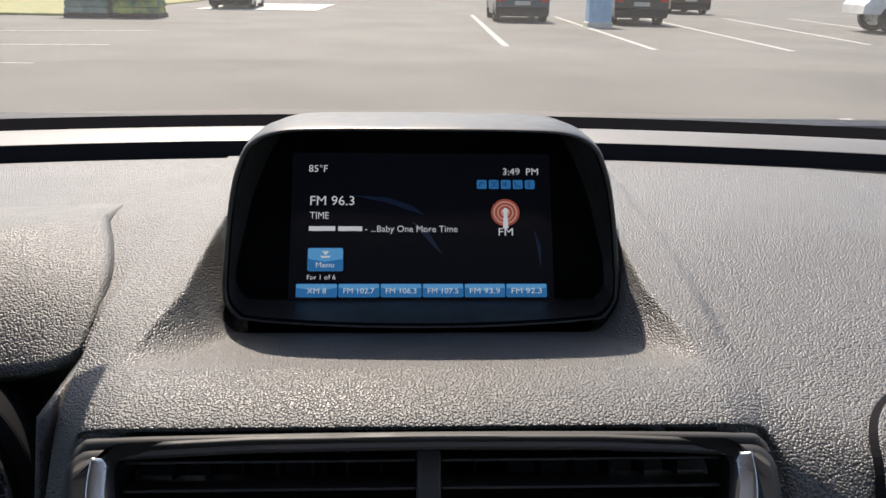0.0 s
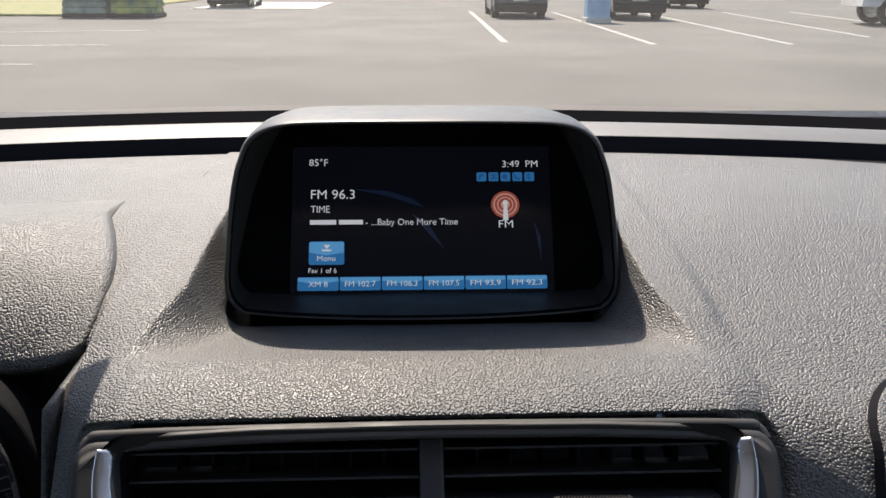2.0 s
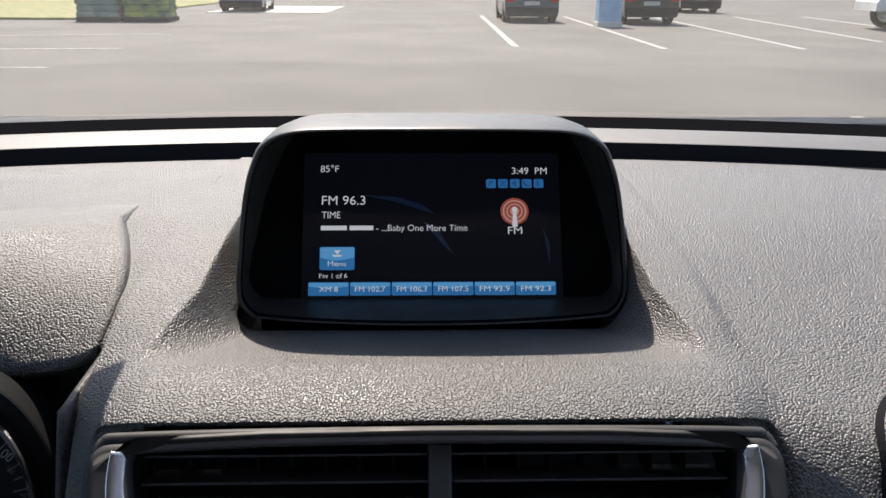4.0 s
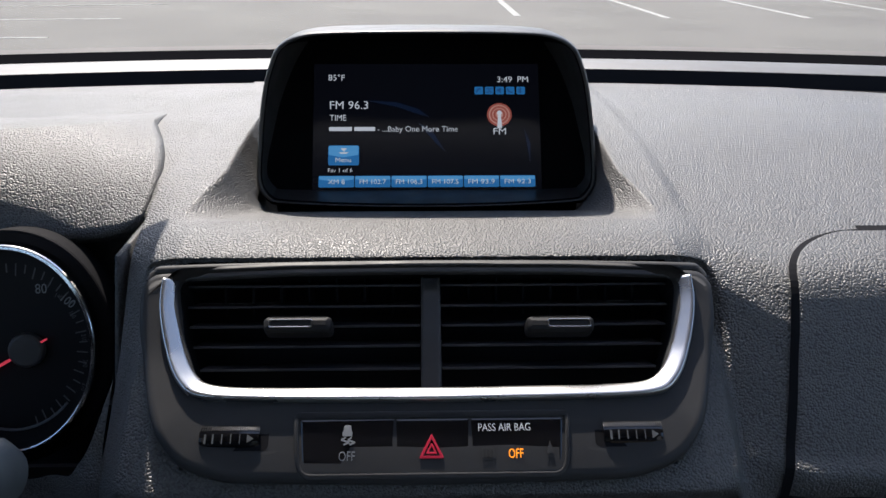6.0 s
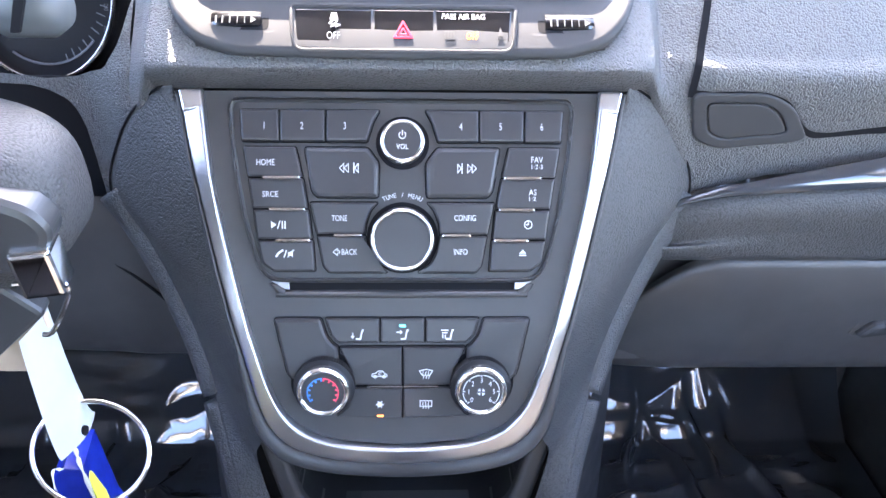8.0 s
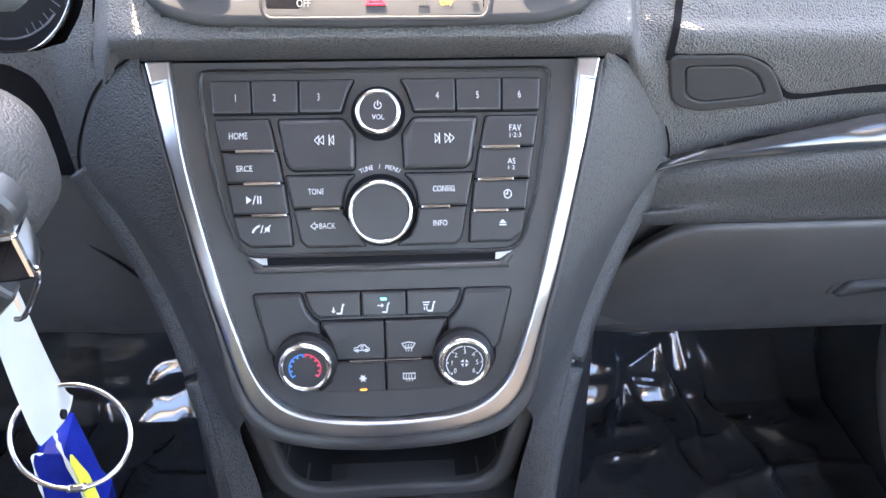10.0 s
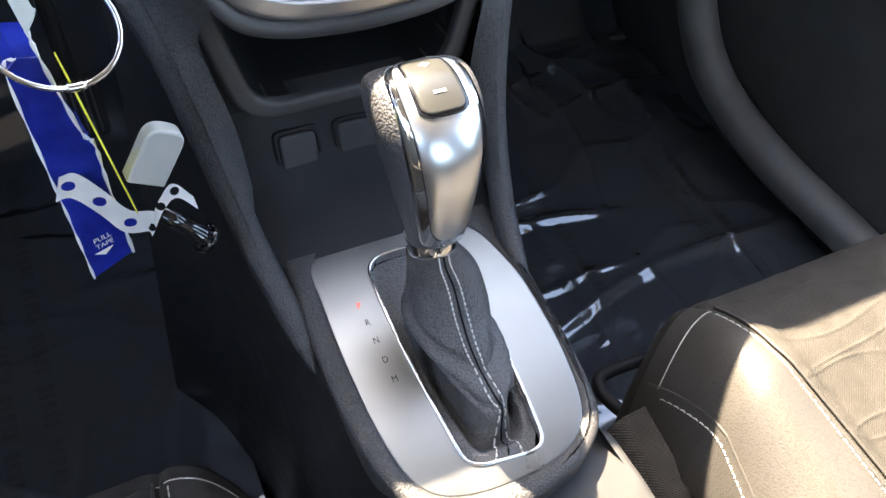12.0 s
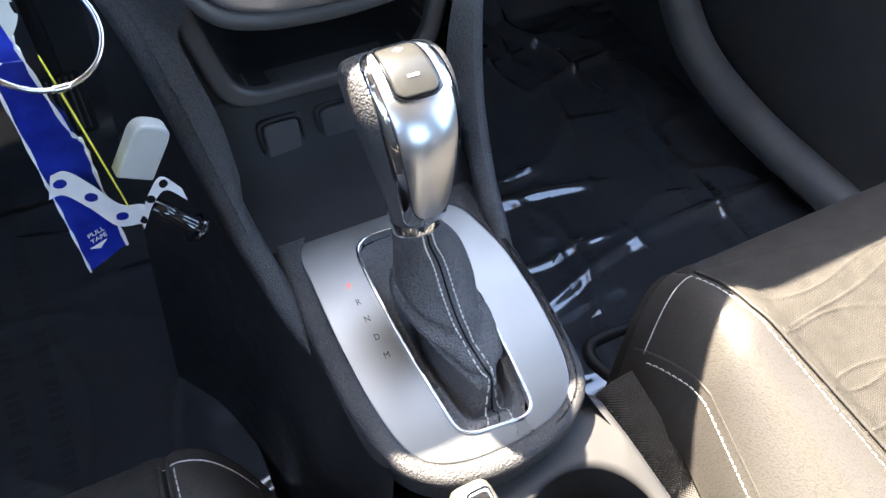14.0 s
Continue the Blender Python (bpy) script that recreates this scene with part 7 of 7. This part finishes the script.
    st = []
    for k in range(24):
        u0 = 0.150 + 0.055 * k / 24
        a, b = pt(u0, -0.070), pt(u0 + 0.0024, -0.070)
        st.append(tube([a, (a + b) / 2 + Vector((0, 0, 0.0008)), b], 0.0005, 5))
    part("stitching", joined(*st), M_THREAD, seat)
    part("base", box_at(*sorted((X(0.13), X(0.6))), -0.56, -0.13, 0.42, 0.6, 0.03), M_DARK, seat)
    for u in (0.15, 0.55):
        part("rail", box_at(*sorted((X(u), X(u + 0.04))), -0.62, -0.02, 0.345, 0.43, 0.006), M_DARK, seat)
    back = [[Vector((X(0.365 + 0.25 * math.cos(a) * (1 - 0.25 * t)), -0.56 - 0.24 * t + 0.06 * math.sin(a), 0.62 + 0.66 * t)) for a in np.linspace(0, 2 * math.pi, 33)[:-1]] for t in np.linspace(0, 1, 12)]
    part("backrest", loft(back), M_SEATL, seat, smooth=True)
    part("headrest", loft([[Vector((X(0.365 + r * 0.13 * math.cos(a)), -0.83 + r * 0.05 * math.sin(a), z)) for a in np.linspace(0, 2 * math.pi, 25)[:-1]] for r, z in ((0.6, 1.29), (1.0, 1.32), (1.0, 1.42), (0.6, 1.46))]), M_SEATL, seat, smooth=True)
    return seat


car_seat(1, "dark grey leather and cloth front seat, partly sunlit")
car_seat(-1, "dark grey leather and cloth front seat in shade")
adj = thing("seat_handle", "black loop handle under the front of the seat", "handle", (0.2, -0.06, 0.53))
part("loop", tube(spline([(0.262, -0.0355, 0.548), (0.225, -0.034, 0.548), (0.189, -0.033, 0.548), (0.176, -0.0365, 0.548), (0.171, -0.0485, 0.548), (0.1775, -0.0690, 0.547), (0.187, -0.0815, 0.547), (0.203, -0.0850, 0.546), (0.235, -0.0860, 0.545)], 50), 0.0062, 10), M_DARK, adj, smooth=True)
part("pivot", tube([(0.140, -0.10, 0.53), (0.175, -0.105, 0.53)], 0.012, 12), M_DARK, adj)
part("bracket", box_at(0.12, 0.25, -0.16, -0.085, 0.345, 0.545, 0.01), M_DARK, adj)

# ---- floor with protective film ----
M_FILM = principled("clear_film_over_carpet", (0.07, 0.075, 0.085), 0.07, spec=1.0, coat=1.0)
M_FILM.node_tree.nodes["Principled BSDF"].inputs["Coat Roughness"].default_value = 0.03
fl = M_FILM.node_tree.links
n1 = node(M_FILM, "TexNoise", Scale=6.0, Detail=2.0)
mp = node(M_FILM, "Mapping")
mp.inputs["Scale"].default_value = (0.5, 2.2, 1.0)
fl.new(coords(M_FILM), mp.inputs["Vector"])
fl.new(mp.outputs[0], n1.inputs["Vector"])
relief(M_FILM, n1.outputs["Fac"], 0.5, 0.012)
M_INK = principled("film_print", (0.06, 0.064, 0.07), 0.12, spec=1.0, coat=0.6)


def film_height(x, y):
    z = 0.358 + 0.005 * noise.noise((x * 4, y * 7, 0.3)) + 0.002 * noise.noise((x * 9, y * 22, 2.0))
    a = noise.noise((x * 3.1 + 5, y * 6.0, 4.0)) + 0.35 * noise.noise((x * 9, y * 17, 1.0))
    z += 0.0045 * max(0.0, 1 - abs(a) * 4) ** 2
    b = noise.noise((x * 7.0 - 3, y * 3.6, 9.0))
    z += 0.003 * max(0.0, 1 - abs(b) * 6) ** 2
    # long creases across the film, and a few tall folds towards the toe board
    for k in range(9):
        yk = -0.08 + 0.105 * k + 0.028 * math.sin(5.5 * x + 2.1 * k) + 0.012 * math.sin(13 * x + 1.3 * k)
        lift = max(0.0, 0.25 + noise.noise((x * 4.5, k * 3.7, 6.0)) * 1.6)
        z += 0.0062 * min(1.2, lift) * math.exp(-((y - yk) / 0.0095) ** 2)
    for k, (xc, yc, lean, ln) in enumerate(((0.335, 0.60, 0.25, 0.05), (0.40, 0.56, -0.35, 0.07), (0.445, 0.60, -0.12, 0.06), (0.51, 0.55, -0.3, 0.08), (-0.36, 0.5, 0.3, 0.07), (-0.44, 0.56, -0.2, 0.06))):
        d = (x - xc) - lean * (y - yc) - 0.006 * math.sin(40 * (y - yc) + k)
        z += 0.020 * math.exp(-(d / 0.008) ** 2) * math.exp(-((y - yc) / ln) ** 2)
    toe = max(0.0, y - 0.62)
    return z + 0.9 * toe + 1.2 * toe * toe


for s, nm in ((1, "passenger"), (-1, "driver")):
    rows = sheet(lambda x, y: Vector((s * x, y, film_height(s * x, y))), np.linspace(0.125, 0.685, 160), np.linspace(-0.15, 0.93, 300), thick=0.0)
    t = tagged(part("protective_film", rows, M_FILM, smooth=True), "crumpled clear protective film over dark carpet", "floor film", "floor films")
    for x0 in (0.30, 0.34, 0.53, 0.57):
        y = 0.0
        k = 0
        while y < 0.58:
            ln = 0.006 + 0.002 * ((k * 7) % 3)
            if k % 6 != 5:
                bm = bmesh.new()
                q = [(x0, y), (x0 + 0.016, y), (x0 + 0.016, y + ln), (x0, y + ln)]
                bm.faces.new([bm.verts.new((s * a, b, film_height(s * a, b) + 0.0012)) for a, b in q])
                part("printed_bar", bm, M_INK, t)
            y += ln + 0.0035
            k += 1
M_SILL = plastic("sill_plastic", (0.18, 0.177, 0.172), (0.21, 0.206, 0.2))
sill = thing("door_sill", "dark grey plastic sill along the door opening", "sill", (0.68, 0.2, 0.4))
part("sill_cover", tube(spline([(0.69, -0.4, 0.405), (0.685, 0.0, 0.41), (0.66, 0.22, 0.425), (0.645, 0.36, 0.47), (0.65, 0.46, 0.56), (0.665, 0.52, 0.68)], 40), [0.028] * 40, 12), M_SILL, sill, smooth=True)
# brake pedal in the driver's footwell
ped = thing("brake_pedal", "black ribbed rubber brake pedal in the footwell", "pedal", (-0.2, 0.62, 0.47))
pf = flat_frame((-0.196, 0.585, 0.455), (1, 0.05, 0), (0, 0.62, 0.78))
part("pad", prism(pf, rounded([(-0.028, -0.04), (0.028, -0.04), (0.028, 0.04), (-0.028, 0.04)], 0.008), -0.008, 0.006, 0.003), M_DARK, ped)
for k in range(6):
    part("rib", prism(pf, rounded([(-0.022 + 0.008 * k - 0.0014, -0.034), (-0.022 + 0.008 * k + 0.0014, -0.034), (-0.022 + 0.008 * k + 0.0014, 0.034), (-0.022 + 0.008 * k - 0.0014, 0.034)], 0.001), 0.006, 0.009, 0.001), M_PLAST, ped)
part("arm", tube([(-0.196, 0.60, 0.46), (-0.2, 0.72, 0.62), (-0.2, 0.8, 0.8)], 0.01, 8), M_DARK, ped)

# ---- steering column, stalk, keys ----
col = thing("steering_column", "grained dark column cover with a wiper stalk", "steering column", (-0.3, 0.12, 1.05))
rings = []
for y, w, hh in ((0.042, 0.045, 0.028), (0.046, 0.066, 0.039), (0.058, 0.080, 0.045), (0.075, 0.084, 0.047), (0.095, 0.083, 0.046), (0.112, 0.074, 0.040), (0.126, 0.05, 0.026), (0.134, 0.02, 0.01)):
    cs = lambda v: (abs(v) ** 0.75) * (1 if v > 0 else -1)
    rings.append([Vector((-0.224 + w * cs(math.cos(a)), y, 1.070 + hh * 0.9 * cs(math.sin(a)))) for a in np.linspace(0, 2 * math.pi, 49)[:-1]])
part("column_cover", loft(rings), M_SIDE, col, smooth=True)
part("wiper_stalk", tube([(-0.30, 0.17, 1.118), (-0.20, 0.158, 1.131), (-0.191, 0.156, 1.132)], [0.009, 0.011, 0.011], 14), M_DARK, col, smooth=True)
M_STALK = vary(principled("pale_stalk_end", (0.08, 0.088, 0.092), 0.5), (0.07, 0.078, 0.082), (0.09, 0.098, 0.102), 30.0)
st = part("stalk_end", tube([(-0.194, 0.156, 1.132), (-0.188, 0.154, 1.1325), (-0.167, 0.152, 1.1335), (-0.160, 0.151, 1.134)], [0.010, 0.0145, 0.0145, 0.010], 18), M_STALK, col, "pale grey stalk end", smooth=True)
sfm = flat_frame((-0.172, 0.132, 1.139), (1, 0.1, 0.05), (0, 0.3, 1))
part("stalk_groove", prism(sfm, rounded([(-0.004, -0.012), (0.0, -0.012), (0.006, 0.010), (0.001, 0.011)], 0.001), -0.001, 0.0015), M_BLACK, st)

M_FOB = plastic("fob_plastic", (0.03, 0.031, 0.033), (0.038, 0.039, 0.041), rough=(0.3, 0.42))
fob = thing("key_fob", "black key fob with a chrome end in the ignition", "car key", (-0.16, 0.06, 1.06))
ff = flat_frame((-0.163, 0.052, 1.0705), (0.86, 0.1, -0.42), (0.42, -0.06, 0.9))
part("fob_body", prism(ff, rounded([(-0.034, -0.016), (0.012, -0.018), (0.022, -0.010), (0.022, 0.012), (0.012, 0.019), (-0.034, 0.019)], 0.006, 6), -0.006, 0.010, 0.004), M_FOB, fob, smooth=False)
ef = flat_frame((-0.1485, 0.050, 1.0535), (0.9, 0.1, 0.1), (-0.1, -0.1, 1))
part("chrome_end", prism(ef, rounded([(-0.009, -0.0115), (0.008, -0.012), (0.009, 0.011), (-0.008, 0.0115)], 0.002, 4), -0.006, 0.0095, 0.002), M_BRIGHT, fob, "polished gold-tinted chrome end")
part("wire_loop", tube(spline([(-0.1600, 0.045, 1.046), (-0.1500, 0.044, 1.0475), (-0.1405, 0.046, 1.046), (-0.1395, 0.047, 1.040), (-0.147, 0.048, 1.026), (-0.153, 0.049, 1.0175), (-0.157, 0.05, 1.016)], 40), 0.0012, 8), M_BRIGHT, fob, "thin steel loop")
fob2 = thing("key_remote", "black plastic key remote hanging below the ignition", "car key", (-0.18, 0.06, 1.02))
f2 = flat_frame((-0.180, 0.058, 1.0215), (0.75, 0.1, 0.65), (-0.65, -0.1, 0.75))
part("remote_body", prism(f2, rounded([(-0.034, -0.014), (0.018, -0.014), (0.018, 0.014), (-0.034, 0.014)], 0.004, 4), -0.005, 0.006, 0.0025), M_FOB, fob2)
M_TAN = principled("tan_leather", (0.5, 0.38, 0.27), 0.6)
tan = thing("tan_fob", "tan leather key fob behind the remote", "key fob", (-0.19, 0.075, 1.0))
part("tan_patch", prism(flat_frame((-0.19, 0.078, 0.995), (1, 0, 0), (0, 0.05, 1)), rounded([(-0.02, -0.022), (0.018, -0.022), (0.02, 0.02), (-0.02, 0.02)], 0.014, 6), -0.002, 0.002, 0.001), M_TAN, tan)

M_TAG = vary(principled("white_plastic_tag", (0.42, 0.435, 0.42), 0.45), (0.39, 0.405, 0.39), (0.45, 0.465, 0.45), 25.0)
tag = thing("key_tag", "white plastic tag hanging from the key", "tag", (-0.16, 0.055, 0.98))
rows = []
for k in range(30):
    t = k / 29
    a = Vector((-0.174 + 0.004 * t, 0.0575 - 0.012 * t, 1.006 - 0.068 * t)).lerp(Vector((-0.168, 0.050, 0.937)), t * t)
    b = a + Vector((0.0025, 0.026 + 0.011 * t, 0.001 - 0.003 * t))
    rows.append([a.lerp(b, u) + Vector((0.003 * math.sin(math.pi * u) * (0.3 + t), 0, 0)) for u in np.linspace(0, 1, 10)])
part("tag_sheet", loft(rows, closed=False), M_TAG, tag, smooth=True)
part("tag_hole", prism(flat_frame(rows[25][5], (0.09, 1, 0), (0, 0, 1)), circle(0, 0, 0.0026, 16), -0.001, 0.0012), M_BLACK, tag)
rng = thing("key_ring", "large split steel key ring", "key ring", (-0.16, 0.063, 0.93))
RC, RU, RV = Vector((-0.160, 0.063, 0.929)), Vector((0.0278, 0.002, -0.006)), Vector((0.0015, 0.0165, 0.020))
part("ring_wire", tube([RC + RU * math.cos(a) + RV * math.sin(a) for a in np.linspace(0, 2 * math.pi, 73)[:-1]], 0.0014, 10, closed=True), M_BRIGHT, rng, smooth=True)
part("ring_joint", tube([RC + RU * math.cos(a) + RV * math.sin(a) for a in np.linspace(4.72, 5.02, 6)], 0.0021, 8), M_BRIGHT, rng, smooth=True)

M_BLUE = vary(principled("blue_card", (0.008, 0.02, 0.26), 0.2), (0.006, 0.016, 0.2), (0.012, 0.03, 0.32), 40.0)
M_PAPER = vary(principled("white_paper", (0.8, 0.8, 0.8), 0.6), (0.74, 0.74, 0.75), (0.84, 0.84, 0.83), 60.0)
carton = thing("blue_carton", "torn blue cardboard sleeve with a white tape band", "carton", (-0.17, 0.06, 0.84))
C0, C1 = Vector((-0.1755, 0.064, 0.917)), Vector((-0.1745, 0.055, 0.768))
cu = Vector((0.0215, 0.004, 0.004)).normalized()
cv = (C0 - C1).normalized()
cfm = flat_frame(C1, cu, cv)
L = (C0 - C1).length
part("sleeve", prism(cfm, [(-0.0105, 0.002), (0.0150, 0.006), (0.0150, 0.06), (0.0160, 0.088), (0.0120, 0.100), (0.007, L - 0.004), (-0.002, L), (-0.0085, L - 0.004), (-0.0095, 0.09)], -0.032, 0.0, 0.0005), M_BLUE, carton, "blue card")
edge = [cfm(u, v, 0.0004) for u, v in [(0.0150, 0.006), (0.0150, 0.06), (0.0160, 0.088), (0.0120, 0.100), (0.007, L - 0.004), (0.0065, L + 0.012)]]
part("torn_edge", tube(spline(edge, 30), [0.0009 + 0.0005 * math.sin(k * 2.1) for k in range(30)], 6), M_PAPER, carton, "white torn paper edge")
part("torn_edge", tube(spline([cfm(u, v, 0.0002) for u, v in [(-0.0105, 0.002), (-0.0098, 0.05), (-0.0095, 0.09), (-0.0085, L - 0.004), (-0.002, L)]], 30), [0.0006 + 0.0004 * math.sin(k * 1.7) for k in range(30)], 6), M_PAPER, carton)
band = spline([cfm(-0.010, 0.072, 0.001), cfm(-0.002, 0.070, 0.002), cfm(0.007, 0.054, 0.004), cfm(0.016, 0.034, 0.006), cfm(0.028, 0.027, 0.008), Vector((-0.146, 0.053, 0.797)), Vector((-0.1375, 0.054, 0.812)), Vector((-0.1285, 0.056, 0.818)), Vector((-0.119, 0.058, 0.802))], 70)
rows = []
for k, p in enumerate(band):
    t = k / 69
    w = 0.0195 if t < 0.45 else 0.0195 - 0.0095 * min(1.0, (t - 0.45) / 0.3)
    up = Vector((0.35, -0.1, 1)).normalized() if t < 0.55 else Vector((0.3 - 0.9 * (t - 0.55), 0.2, 1)).normalized()
    rows.append([p + up * (w * (u - 0.35)) for u in np.linspace(0, 1, 5)])
tape = part("tape_band", loft(rows, closed=False), M_PAPER, carton, "white perforated tape band", smooth=True)
for k in (6, 17, 27, 42, 51, 60):
    a, b = rows[k][0], rows[k][4]
    mid_p = (a + b) / 2
    along = (rows[k + 1][2] - rows[k - 1][2]).normalized()
    n = along.cross(b - a).normalized()
    if n.y > 0:
        n = -n
    dot = flat_frame(mid_p, along, n.cross(along))
    part("punched_hole", prism(dot, circle(0, 0, 0.0034 if k < 35 else 0.0026, 18), -0.0002, 0.0006), M_BLUE if k < 35 else M_BLACK, tape)
lettering("PULL", cfm, 0.002, 0.0285, 0.0034, M_PAPER, carton, width=0.010, h=0.0006)
lettering("TAPE", cfm, 0.002, 0.0235, 0.0034, M_PAPER, carton, width=0.010, h=0.0006)
bars(cfm, [[(-0.005, 0.0195), (0.006, 0.0195), (0.0005, 0.0155)]], 0.0004, M_PAPER, carton, "arrow")
M_YEL = vary(principled("yellow_card", (0.75, 0.7, 0.05), 0.6), (0.68, 0.63, 0.05), (0.82, 0.77, 0.08), 50.0)
ycard = thing("yellow_card", "yellow card tag seen edge on", "tag", (-0.155, 0.062, 0.87))
yf = flat_frame((-0.1565, 0.0590, 0.868), (-0.10, 0.99, -0.05), (-0.10, 0.02, 1))
part("card", prism(yf, rounded([(-0.012, -0.05), (0.002, -0.052), (0.006, 0.03), (0.0, 0.052), (-0.004, 0.05)], 0.002), -0.0003, 0.0003), M_YEL, ycard)
cap = thing("white_key_cap", "white rounded plastic key cap", "key", (-0.13, 0.06, 0.85))
wf = flat_frame((-0.1335, 0.0575, 0.8480), (0.84, 0.05, -0.54), (0.54, 0.1, 0.84))
part("cap_body", prism(wf, rounded([(-0.0105, -0.017), (0.0105, -0.017), (0.0105, 0.0185), (-0.0105, 0.0185)], [0.0015, 0.0015, 0.009, 0.009], 8), -0.004, 0.005, 0.0015), M_TAG, cap)
blk = thing("black_key_cylinder", "small black plastic lock part on the ring", "key", (-0.13, 0.06, 0.79))
part("cylinder", tube([(-0.140, 0.060, 0.803), (-0.130, 0.058, 0.790), (-0.122, 0.057, 0.778), (-0.120, 0.0565, 0.775)], [0.0055, 0.0055, 0.006, 0.0085], 16), M_GLOSS, blk, smooth=True)
part("flange", tube([(-0.1195, 0.0565, 0.774), (-0.1175, 0.0562, 0.7715)], [0.0095, 0.0095], 18), M_GLOSS, blk, smooth=True)
